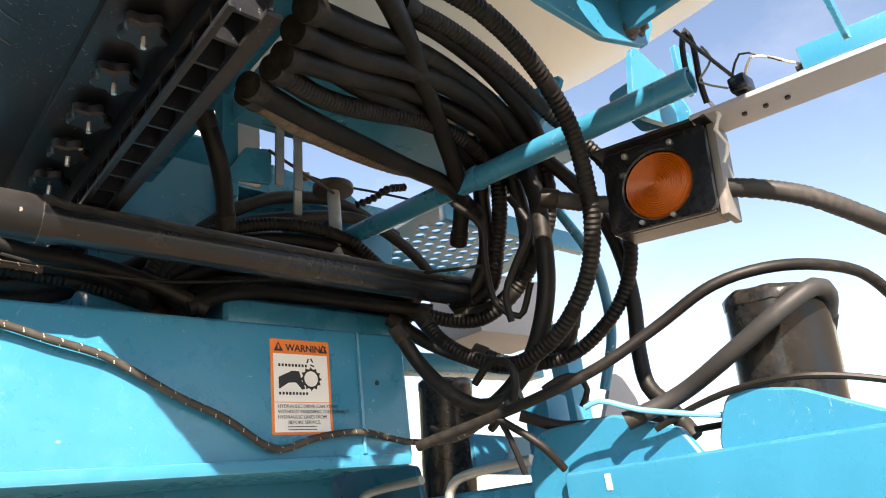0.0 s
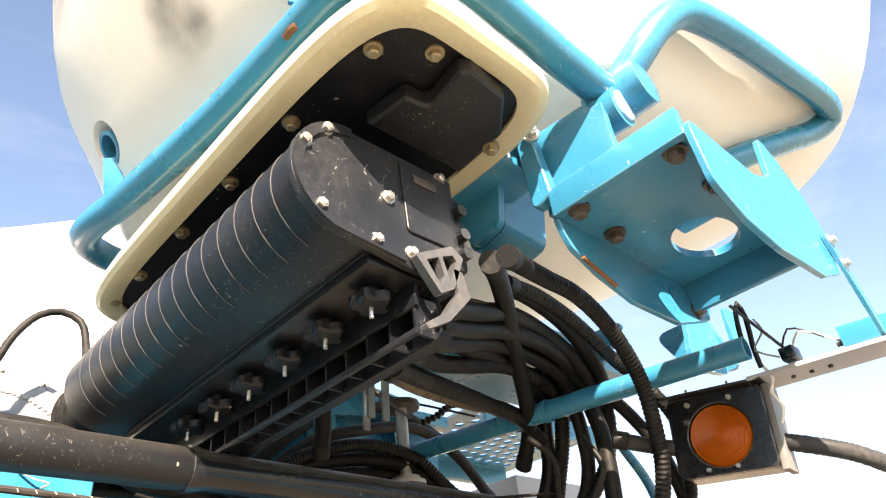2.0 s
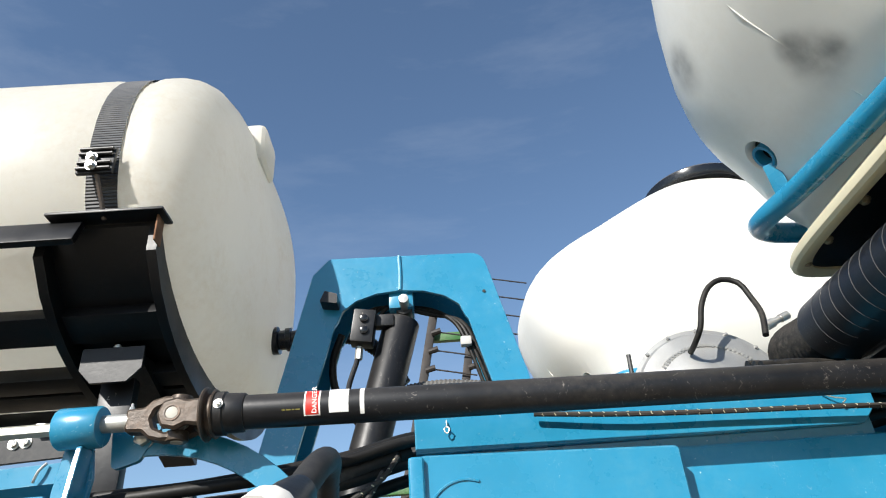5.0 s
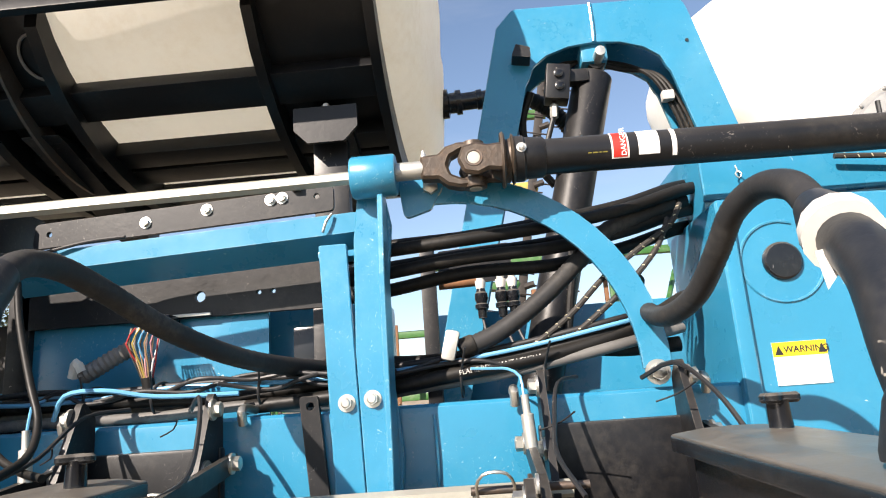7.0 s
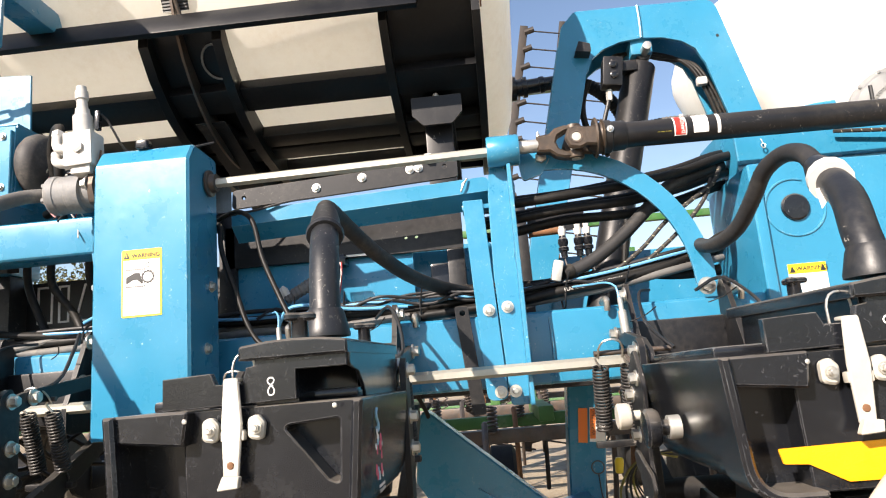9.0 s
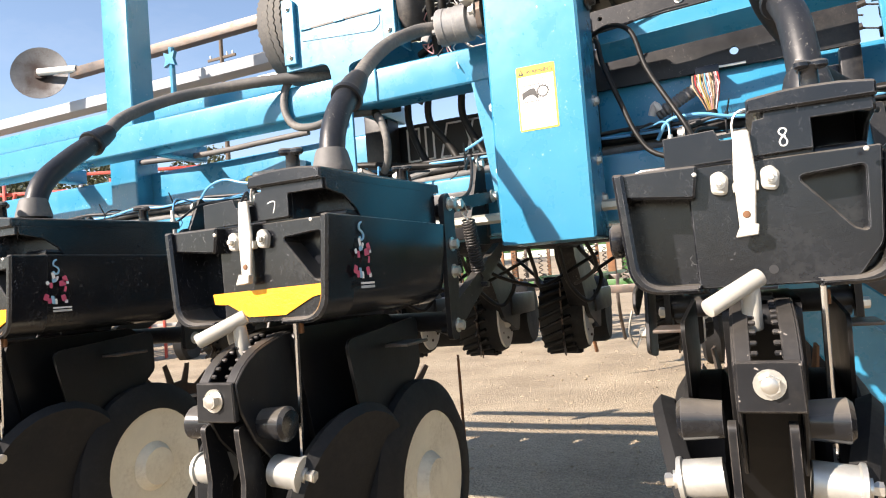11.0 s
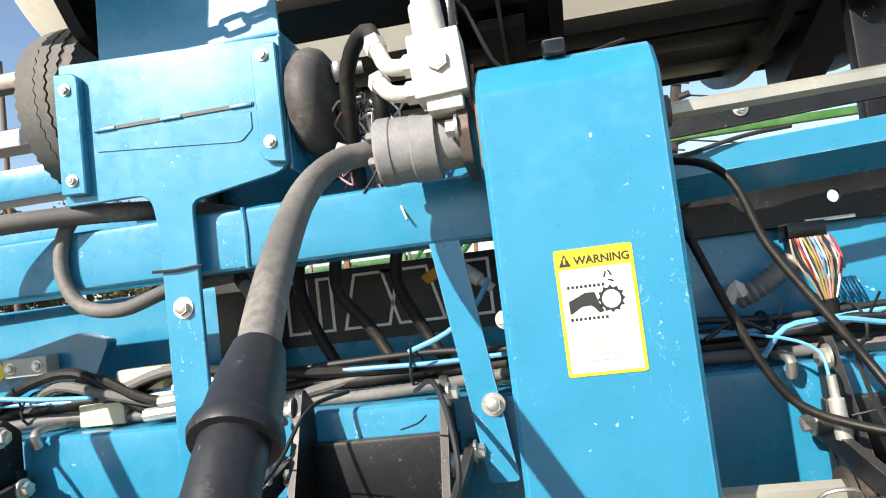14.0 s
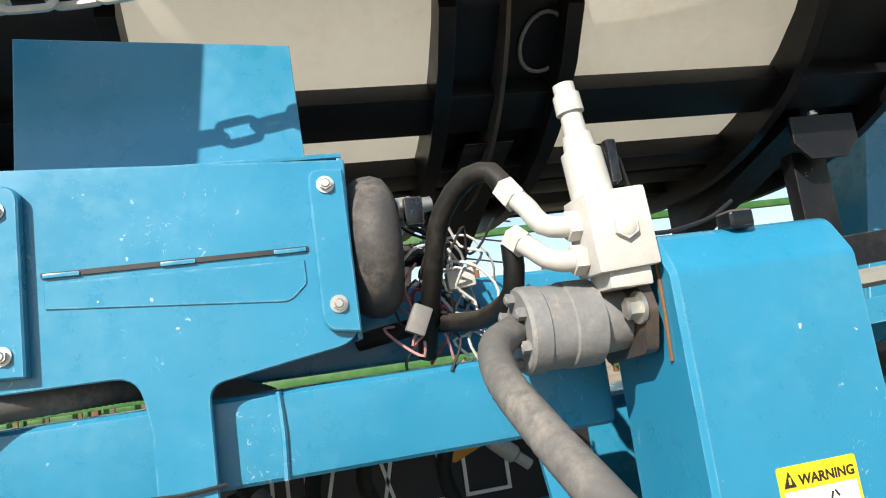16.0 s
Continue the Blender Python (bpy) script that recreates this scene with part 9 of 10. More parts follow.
# stays and cables in front of the channel beam
hose(0.0062, "plain", [(-2.24, 1.0, 1.79), (-2.17, 0.96, 1.80), (-2.115, 0.92, 1.765), (-2.081, 0.895, 1.659), (-2.027, 0.856, 1.549), (-2.002, 0.84, 1.499), (-1.985, 0.80, 1.45), (-1.98, 0.72, 1.42)])
hose(0.0062, "plain", [(-2.25, 1.0, 1.77), (-2.20, 0.93, 1.76), (-2.182, 0.893, 1.689), (-2.144, 0.885, 1.578), (-2.115, 0.872, 1.502), (-2.082, 0.862, 1.452), (-2.02, 0.83, 1.425), (-1.95, 0.78, 1.415)])
hose(0.0035, "wire", [(-2.25, 1.0, 1.80), (-2.15, 1.02, 1.815), (-2.05, 1.03, 1.835), (-1.98, 1.035, 1.84)])
for _x, _s in ((-2.62, 0.0), (-2.73, 0.02), (-2.80, -0.01)):
    hose(0.011, "plain", [(_x, 1.06, 1.76), (_x - 0.02, 1.10, 1.68), (_x + 0.01 + _s, 1.12, 1.60), (_x + 0.05 + _s, 1.11, 1.53)])
hose(0.012, "grey", [(-2.84, 1.08, 1.735), (-2.92, 1.02, 1.722), (-2.99, 0.965, 1.71), (-3.06, 0.93, 1.685), (-3.13, 0.93, 1.70), (-3.165, 0.935, 1.755), (-3.16, 0.945, 1.83), (-3.14, 0.97, 1.87)])
hose(0.012, "grey", [(-2.90, 1.03, 1.72), (-2.865, 1.0, 1.68), (-2.845, 0.99, 1.62), (-2.86, 1.01, 1.555), (-2.90, 1.04, 1.52)])


def build_loom():
    t = thing("wiring_connector", "open wiring harness with coloured wires and a ribbed conduit", "wiring", (-1.94, 1.1, 1.6))
    cols = (WIRE_TAN, INK, WIRE_RED, WIRE_TAN, WIRE_WHITE, WIRE_YEL, INK, WIRE_TAN, WIRE_BLUE, WIRE_PINK, WIRE_WHITE, WIRE_TAN, WIRE_TAN, INK, WIRE_PINK, WIRE_WHITE, WIRE_RED)
    for k, mt in enumerate(cols):
        f = k / (len(cols) - 1)
        part("wire", tube(B(), [(-1.990 + 0.060 * f, 1.09, 1.668), (-1.990 + 0.064 * f, 1.080 - 0.012 * (k % 3), 1.634), (-1.972 + 0.040 * f, 1.074 - 0.006 * (k % 2), 1.597), (-1.955 + 0.012 * f, 1.08, 1.555)], 0.0017, n=6), mt, t)
    part("sleeve", cyl(B(), (-1.950, 1.08, 1.57), (-1.945, 1.085, 1.53), 0.012, n=12), RUBBER, t)
    part("conduit", tube(B(), [(-1.99, 1.10, 1.632), (-2.02, 1.09, 1.615), (-2.05, 1.085, 1.597), (-2.085, 1.09, 1.582)], 0.0175, n=14, rib=0.003, pitch=0.010), CONDUIT, t)
    part("tape_wad", tube(B(), [(-2.078, 1.075, 1.590), (-2.086, 1.07, 1.606), (-2.092, 1.075, 1.596), (-2.098, 1.08, 1.580)], 0.010, n=7, step=0.006), WIRE_WHITE, t, "wad of white tape")
    n = thing("spray_valves", "row of black spray valves with white caps on a bar", "valve", (-1.28, 1.4, 1.65))
    part("bar", cyl(B(), (-1.40, 1.42, 1.765), (-1.30, 1.42, 1.768), 0.013, n=14), RUST, n, "tan pipe")
    part("post", bx(B(), -1.44, -1.405, 1.38, 1.41, 1.3, 1.85, 0.004), BLACK, n)
    part("bracket", prism(B(), rounded([(-1.40, 1.76), (-1.22, 1.77), (-1.22, 1.86), (-1.40, 1.85)], 0.01), face_y(1.43), 0.01), BLACK, n)
    for x in (-1.300, -1.252, -1.225):
        b = part("valve_body", lathe(B(), (x, 1.385, 1.672), (0, 0, 1), [(0, 0.006), (0.0, 0.010), (0.02, 0.011), (0.022, 0.016), (0.032, 0.016), (0.034, 0.012), (0.046, 0.016), (0.058, 0.015), (0.062, 0.011), (0.070, 0.010)], n=14), BLACK_PLASTIC, n)
        part("cap", lathe(B(), (x, 1.385, 1.741), (0, 0, 1), [(0, 0.010), (0.012, 0.0125), (0.020, 0.0125), (0.022, 0.008), (0.034, 0.010), (0.044, 0.008), (0.046, 0.003)], n=12), WIRE_WHITE, b, "white cap")
        part("tail", tube(B(), [(x, 1.385, 1.675), (x + 0.005, 1.38, 1.64), (x + 0.02, 1.37, 1.60), (x + 0.03, 1.36, 1.55)], 0.0035, n=6), INK, n)
    c = thing("tower_hoses", "loop of black hydraulic hoses and cable in the tower arch", "hose", (-0.9, 1.7, 2.3))
    for k in range(3):
        part("hose", tube(B(), [(-1.03 + 0.02 * k, 1.68 + 0.02 * k, 2.43), (-0.99 + 0.02 * k, 1.72, 2.475), (-0.82, 1.74, 2.47 - 0.01 * k), (-0.74 + 0.012 * k, 1.70, 2.40), (-0.70 + 0.014 * k, 1.68, 2.30), (-0.66 + 0.015 * k, 1.69, 2.17)], 0.0065, n=8), RUBBER, c)
    part("tee", bx(B(), -0.725, -0.69, 1.655, 1.685, 2.30, 2.33, 0.006), SPRAY, c, "grey hose tee")
    part("ribbed_hose", tube(B(), [(-0.90, 1.78, 2.20), (-0.80, 1.77, 2.205), (-0.70, 1.75, 2.19), (-0.60, 1.72, 2.165), (-0.5, 1.70, 2.15)], 0.028, n=14, rib=0.003, pitch=0.013), HOSE_GREY, c)
    part("hose", tube(B(), [(-1.10, 1.70, 2.38), (-1.13, 1.72, 2.30), (-1.12, 1.74, 2.2), (-1.05, 1.76, 2.1)], 0.012, n=10), RUBBER, c)
    part("hose", tube(B(), [(-1.06, 1.67, 1.95), (-1.04, 1.66, 1.85), (-1.06, 1.66, 1.72), (-1.08, 1.66, 1.6)], 0.012, n=10), RUBBER, c)
    for x in (-0.30, -0.235):
        single("wire_stub", cyl(B(), (x, 1.40, 1.95), (x + 0.005, 1.40, 2.13 if x < -0.28 else 2.07), 0.006 if x < -0.28 else 0.004, n=8), INK, "black upright wire stub behind the drive shaft", "wire")


build_loom()


# ---- leg, tyre and the lower frame ----
def build_leg():
    t = thing("transport_gear", "blue steel transport wheel leg with warning stickers", "landing gear", (-1.4, 1.6, 0.4))
    part("leg_plate", prism(B(), rounded([(-1.80, 1.26), (-1.72, 1.19), (-1.546, 1.043), (-1.40, 0.92), (-1.285, 0.70), (-1.10, 0.34), (-1.34, 0.30), (-1.44, 0.48), (-1.652, 0.757), (-1.83, 1.02)], 0.03), face_y(1.57), 0.10, bev=0.006), BLUE, t)
    part("fold", bx(B(), -0.10, 0.10, 1.560, 1.572, -0.004, 0.004, 0.001, m=Matrix.Translation((-1.55, 0, 0.93)) @ Matrix.Rotation(radians(35), 4, "Y")), BLUE, t)
    part("post", prism(B(), [(-1.30, 1.45), (-1.165, 1.45), (-1.24, 0.83), (-1.35, 0.83)], face_y(1.63), 0.10, bev=0.005), BLUE, t)
    part("lug", prism(B(), rounded([(-1.42, 0.80), (-1.30, 0.80), (-1.24, 0.86), (-1.28, 0.95), (-1.38, 0.93)], 0.02), face_y(1.50), 0.13), BLUE, t)
    part("pin", lathe(B(), (-1.385, 1.555, 0.795), (0.75, -0.45, 0.15), [(0, 0.028), (0.08, 0.028), (0.085, 0.022)], n=16), SPRAY, t, "pale pin head")
    part("yellow_sticker", bx(B(), -0.022, 0.022, -0.001, 0.001, -0.022, 0.022, 0, m=Matrix.Translation((-1.417, 1.567, 0.818)) @ Matrix.Rotation(radians(-30), 4, "Y")), YELLOW_PRINT, t, "small yellow sticker")
    part("yellow_sign", bx(B(), -0.006, 0.006, -0.0016, 0.0, -0.014, 0.014, 0, m=Matrix.Translation((-1.417, 1.567, 0.818)) @ Matrix.Rotation(radians(40), 4, "Y")), INK, t)
    for x0, w in ((-1.292, 0.03), (-1.255, 0.05)):
        part("sticker", bx(B(), x0, x0 + w, 1.627, 1.6295, 1.10, 1.21, 0, m=Matrix.Translation((x0, 0, 1.15)) @ Matrix.Rotation(radians(6), 4, "Y") @ Matrix.Translation((-x0, 0, -1.15))), ORANGE if w < 0.04 else WHITE, t, "orange and white warning sticker")
    part("sticker_head", bx(B(), -1.254, -1.236, 1.6262, 1.6285, 1.11, 1.205, 0, m=Matrix.Translation((-1.255, 0, 1.15)) @ Matrix.Rotation(radians(6), 4, "Y") @ Matrix.Translation((1.255, 0, -1.15))), ORANGE, t)
    text_on(t, "WARNING", Matrix.Translation((-1.240, 1.6255, 1.118)) @ Matrix.Rotation(radians(90), 4, "X") @ Matrix.Rotation(radians(84), 4, "Z"), 0.018, INK)
    part("ring", tube(B(), [(-1.245 + 0.020 * math.cos(i * 0.3142), 1.618, 1.02 + 0.020 * math.sin(i * 0.3142)) for i in range(21)], 0.0022, n=6, smooth=False), STEEL, t, "small steel key ring")
    part("lanyard", tube(B(), [(-1.245, 1.620, 1.0), (-1.240, 1.622, 0.93), (-1.225, 1.622, 0.88), (-1.212, 1.624, 0.83)], 0.0028, n=6, rib=0.001, pitch=0.007), INK, t, "thin dark chain")
    part("tyre", lathe(B(), (-1.18, 1.86, 0.44), (1, 0, 0), [(0, 0.22), (0.0, 0.32), (0.03, 0.39), (0.08, 0.41), (0.20, 0.41), (0.25, 0.39), (0.28, 0.32), (0.28, 0.22)], n=48), TYRE, t)
    part("rim", lathe(B(), (-1.17, 1.86, 0.44), (1, 0, 0), [(0.0, 0.22), (0.01, 0.20), (0.06, 0.18), (0.07, 0.06), (0.04, 0.05), (0.04, 0.004)], n=36), WHEEL_CREAM, t)
    c = thing("cable_pigtails", "tangle of thin black cables with a yellow cap under the toolbar", "cable", (-1.1, 1.9, 0.85))
    part("yellow_cap", lathe(B(), (-1.135, 1.9, 0.955), (0.1, 0, 1), [(0, 0.008), (0.004, 0.014), (0.045, 0.017), (0.055, 0.012)], n=12), YELLOW_PRINT, c, "yellow dust cap")
    for k in range(6):
        e = 0.035 * k
        part("cable", tube(B(), [(-0.93 + 0.3 * e, 1.88, 1.00 + 0.2 * e), (-1.02 - 0.2 * e, 1.86, 1.02 - 0.1 * e), (-1.10 + 0.1 * e, 1.88, 0.97 - 0.2 * e), (-1.14 + 0.6 * e, 1.90, 0.88 - 0.15 * e), (-1.11 + 0.7 * e, 1.90, 0.82), (-1.05 + 0.5 * e, 1.89, 0.85)], 0.0048 - 0.0004 * k, n=6), INK if k % 3 else YELLOW_WORN, c)


build_leg()


def splitter(cx, k):
    """A lifted row unit of the front rank: wheel, disc and hanging arm, with a rear wheel added for its shadow."""
    t = thing("front_row_unit", "raised black front row unit with white wheel discs", "row unit", (cx, 2.25, 0.7), group="front row units")
    part("arm", prism(B(), rounded([(1.9, 1.36), (2.0, 1.36), (2.35, 1.05), (2.30, 0.92), (2.1, 1.0), (1.9, 1.25)], 0.03), face_x(cx - 0.04), 0.08), BLACK, t)
    part("mount", bx(B(), cx - 0.06, cx + 0.06, 1.50, 1.96, 1.28, 1.38, 0.01), BLACK, t)
    part("tyre", lathe(B(), (cx - 0.185, 2.2, 0.995), (1, 0.08, 0), [(0, 0.10), (0.0, 0.14), (0.02, 0.155), (0.10, 0.158), (0.165, 0.155), (0.188, 0.145), (0.188, 0.11)], n=36), TYRE, t)
    # hidden rear tyre and its arm, added to deepen the shadow on the ground
    part("tyre", lathe(B(), (cx - 0.165, 2.58, 0.99), (1, 0.08, 0), [(0, 0.10), (0.0, 0.14), (0.02, 0.16), (0.165, 0.16), (0.188, 0.145), (0.188, 0.02)], n=32), TYRE, t)
    part("rear_arm", bx(B(), cx - 0.05, cx + 0.05, 2.2, 2.56, 1.0, 1.10, 0.01), BLACK, t)
    part("wheel_disc", lathe(B(), (cx + 0.002, 2.2, 0.995), (1, 0.08, 0), [(0, 0.11), (0.004, 0.138), (0.01, 0.134), (0.012, 0.05), (0.03, 0.04), (0.03, 0.004)], n=32), WIRE_WHITE, t, "white wheel disc with bolts")
    for k in range(22):
        g = 2 * math.pi * k / 22
        m = Matrix.Translation((cx - 0.10, 2.2, 0.995)) @ Matrix.Rotation(g, 4, "X") @ Matrix.Translation((0, 0, 0.158)) @ Matrix.Rotation(radians(22), 4, "Z")
        part("lug", bx(B(), -0.075, 0.075, -0.007, 0.007, -0.008, 0.012, 0.003, m=m, seg=1), TYRE, t)
    for j in range(8):
        g = 2 * math.pi * j / 8
        part("bolt", hexhead(B(), (cx + 0.013, 2.2 + 0.09 * math.cos(g), 0.995 + 0.092 * math.sin(g)), (1, 0, 0), 0.006, 0.004, False), STEEL, t)
    spikes = []
    for i in range(15):
        g = 2 * math.pi * i / 15
        for dg, r in ((-0.11, 0.11), (0.0, 0.165), (0.08, 0.115)):
            spikes.append((r * math.cos(g + dg), r * math.sin(g + dg)))
    part("spike_wheel", prism(B(), spikes, Matrix.Translation((cx - 0.09, 2.13, 0.985)) @ Matrix.Rotation(radians(12), 4, "Z") @ Matrix.Rotation(radians(90), 4, "Y"), 0.006), STEEL, t)
    part("cable", tube(B(), [(cx + 0.05, 1.6, 1.30), (cx + 0.02, 1.9, 1.12), (cx + 0.06, 2.05, 1.06), (cx + 0.1, 2.1, 1.15), (cx + 0.06, 1.9, 1.28)], 0.009, n=8), RUBBER, t)
    return t


_s = splitter(-2.57, 0)
for _k in (-1.22, 1, 2, 3, 4, 5):
    copy_thing(_s, Matrix.Translation((-2.57 - 0.385 * _k, 2.25, 0.7)))
# lower clutter under the front toolbar
_b = B()
bx(_b, -5.6, -0.9, 1.55, 1.68, 1.28, 1.40, 0.012)
single("lower_frame_tube", _b, BLACK, "black lower frame tube carrying the front row units", "tube")
_r = random.Random(5)
for _k in range(9):
    _x = -3.4 + 0.2 * _k
    hose(0.007, "plain", [(_x, 1.5, 1.30), (_x + _r.uniform(-0.1, 0.1), 1.6, 1.20), (_x + _r.uniform(-0.1, 0.2), 1.75, 1.14), (_x + _r.uniform(0, 0.3), 1.9, 1.25)])


# ---- left side ----
def build_left():
    t = thing("row_marker", "blue square row marker frame with a rusty disc", "row marker", (-4.3, 1.3, 1.5))
    part("post", bx(B(), -4.28, -4.13, 1.22, 1.34, 1.40, 2.7, 0.012, seg=3), BLUE, t)
    part("arm", bx(B(), -6.2, -3.1, 1.60, 1.70, 2.06, 2.15, 0.01), BLUE, t)
    part("arm", bx(B(), -6.2, -3.4, 1.80, 1.90, 2.28, 2.34, 0.008), GREY_PRIMER, t, "pale arm")
    part("lower_arm", bx(B(), -6.2, -3.2, 1.52, 1.62, 1.90, 1.97, 0.008), BLUE, t)
    part("disc", lathe(B(), (-5.30, 1.68, 2.47), (0.55, -0.8, 0.1), [(0, 0.004), (0.012, 0.08), (0.03, 0.145), (0.034, 0.145), (0.016, 0.08), (0.012, 0.035), (0.03, 0.03), (0.03, 0.004)], n=40), RUSTY_DISC, t, "grey and rust-stained marker disc")
    part("disc_spindle", cyl(B(), (-5.28, 1.65, 2.475), (-5.05, 1.70, 2.46), 0.02, n=12), WIRE_WHITE, t)
    part("disc_arm", bx(B(), -5.10, -3.6, 1.69, 1.74, 2.42, 2.47, 0.006), STEEL, t)
    part("star", prism(B(), [(0.05 * (1 if i % 2 else 0.45) * math.cos(math.pi * i / 4), 0.05 * (1 if i % 2 else 0.45) * math.sin(math.pi * i / 4)) for i in range(8)], face_y(1.66, -4.36, 2.36), 0.02), BLUE, t)
    part("star_post", cyl(B(), (-4.36, 1.68, 2.15), (-4.36, 1.68, 2.42), 0.014, n=10), BLUE, t)
    s = thing("switch_box", "white switch on a blue bracket with a yellow tag", "switch", (-3.3, 1.0, 1.58))
    part("bracket", prism(B(), rounded([(-3.62, 1.50), (-3.30, 1.56), (-3.26, 1.64), (-3.33, 1.66), (-3.62, 1.60)], 0.01), face_y(1.17), 0.03), BLUE, s)
    part("switch", bx(B(), -3.47, -3.37, 1.13, 1.17, 1.585, 1.625, 0.008), SPRAY, s, "white switch")
    bolts(s, [(-3.45, 1.13, 1.605), (-3.39, 1.13, 1.605)], (0, -1, 0), 0.008, 0.006)
    part("tag", cyl(B(), (-3.50, 1.150, 1.60), (-3.50, 1.155, 1.60), 0.018, n=16), YELLOW_PRINT, s, "round yellow tag")
    m = thing("manifold_blocks", "pale valve blocks with fittings and grey hoses on the toolbar", "manifold", (-3.15, 1.08, 1.5))
    for x, z in ((-3.12, 1.56), (-3.06, 1.515), (-3.20, 1.505)):
        part("block", bx(B(), x - 0.045, x + 0.045, 1.05, 1.10, z - 0.018, z + 0.022, 0.004), SPRAY if x > -3.1 else RIM_POLY, m)
    for k in range(5):
        rr = random.Random(40 + k)
        x = -3.45 + 0.07 * k
        part("hose", tube(B(), [(x, 1.08, 1.52), (x + 0.1, 1.04, 1.55 + rr.uniform(0, 0.04)), (x + 0.22, 1.03, 1.545 + rr.uniform(-0.02, 0.05)), (x + 0.36, 1.05, 1.52 + rr.uniform(-0.02, 0.03)), (x + 0.55, 1.07, 1.53)], 0.0095, n=10), HOSE_GREY if k % 2 else HOSE, m)
    for k in range(3):
        part("fitting", cyl(B(), (-3.10 + 0.03 * k, 1.03, 1.50 + 0.02 * k), (-3.02 + 0.03 * k, 1.035, 1.505 + 0.02 * k), 0.012, n=8), GALV, m)
    w = thing("spare_tyre", "black spare tyre mounted behind the panel", "tyre", (-3.39, 1.4, 1.99))
    wc = V(-3.478, 1.40, 2.19)
    part("tyre", lathe(B(), wc, (1, 0, 0), [(0, 0.10), (0.0, 0.15), (0.015, 0.182), (0.04, 0.193), (0.125, 0.193), (0.15, 0.182), (0.165, 0.15), (0.165, 0.10)], n=48), TYRE_DUSTY, w)
    for k in range(5):
        rib = B()
        ring = []
        for i in range(96):
            g = 2 * math.pi * i / 96
            off = 0.003 if i % 2 else -0.003
            c, d = math.cos(g), math.sin(g)
            ring.append([rib.verts.new(wc + V(x, r * c, r * d)) for x, r in ((0.014 + 0.028 * k + off, 0.180), (0.014 + 0.028 * k + off, 0.200 - 0.002 * abs(k - 2) ** 2), (0.038 + 0.028 * k + off, 0.200 - 0.002 * abs(k - 2) ** 2), (0.038 + 0.028 * k + off, 0.180))])
        for u, v in zip(ring, ring[1:] + ring[:1]):
            for q in range(3):
                rib.faces.new((u[q], v[q], v[q + 1], u[q + 1]))
        part("tread_rib", rib, TYRE_DUSTY, w)
    part("rim", lathe(B(), wc + V(0.01, 0, 0), (1, 0, 0), [(0, 0.10), (0.05, 0.09), (0.14, 0.09), (0.14, 0.004)], n=30), CONDUIT, w)
    j = thing("junction_post", "black post with dusty bracket between the toolbars", "post", (-2.9, 1.25, 1.5))
    part("post", bx(B(), -3.04, -2.95, 1.20, 1.28, 1.48, 1.80, 0.006), BLACK, j)
    part("cap", bx(B(), -3.02, -2.88, 1.12, 1.24, 1.79, 1.825, 0.006), RUST, j)
    for x in (-4.6, -3.9, -3.0):
        part("strut", bx(B(), x, x + 0.06, 1.03, 1.32, 1.74, 1.80, 0.006), BLUE, j)


RUSTY_DISC = material("stained_disc", (0.12, 0.125, 0.13), 0.6, metal=0.3, var=0.3, dirt=(0.055, 0.028, 0.018), dirt_amount=1.0, dirt_scale=14.0, bump=0.15)
smudge(RUSTY_DISC, (((-5.31, 1.67, 2.45), 0.13), ((-5.29, 1.68, 2.41), 0.08), ((-5.33, 1.67, 2.50), 0.07)), (0.030, 0.018, 0.014), 1.9)
build_left()
hose(0.0045, "blue", [(-3.62, 1.02, 1.52), (-3.56, 1.01, 1.57), (-3.48, 1.0, 1.585), (-3.40, 1.0, 1.565), (-3.30, 1.01, 1.55), (-3.2, 1.03, 1.54)])
hose(0.0045, "blue", [(-2.47, 1.02, 1.665), (-2.50, 1.01, 1.62), (-2.55, 1.02, 1.585), (-2.62, 1.04, 1.56)])
hose(0.0045, "blue", [(-2.08, 1.0, 1.50), (-2.05, 0.98, 1.54), (-1.98, 0.98, 1.545), (-1.90, 1.0, 1.53), (-1.75, 1.02, 1.525)])


# ---- beam behind the mounting panel and lever ----
def build_panel_back():
    t = thing("cross_member", "dark blue square cross member behind the mounting panel", "beam", (-2.7, 1.2, 1.84))
    part("beam", bx(B(), -2.98, -2.30, 1.12, 1.24, 1.835, 1.945, 0.010, seg=3), BLUE, t)
    part("end_plate", bx(B(), -2.305, -2.295, 1.10, 1.26, 1.80, 1.96, 0.002), BLACK, t)
    part("strap", bx(B(), -2.99, -2.96, 1.10, 1.118, 1.80, 1.95, 0.003), BLACK, t)
    l = thing("shut_off_lever", "orange shut-off valve lever under the frame beam", "valve", (-2.6, 1.2, 1.66))
    part("lever", prism(B(), rounded([(-2.618, 1.688), (-2.605, 1.672), (-2.548, 1.695), (-2.545, 1.712), (-2.575, 1.708)], 0.005), face_y(1.195), 0.012, bev=0.002), ORANGE_YELLOW, l)
    part("valve_stem", lathe(B(), (-2.545, 1.205, 1.70), (0.6, 0, -0.5), [(0, 0.012), (0.02, 0.014), (0.05, 0.014), (0.055, 0.009), (0.08, 0.009)], n=12), GALV, l)


ORANGE_YELLOW = material("yellow_orange_plastic", (0.60, 0.25, 0.01), 0.45, var=0.12, dirt=DUST, dirt_amount=0.3)
build_panel_back()

hose(0.011, "grey", [(-4.30, 1.25, 1.772), (-4.11, 1.25, 1.767), (-3.88, 1.25, 1.755), (-3.70, 1.25, 1.752), (-3.52, 1.25, 1.756), (-3.30, 1.25, 1.76)])

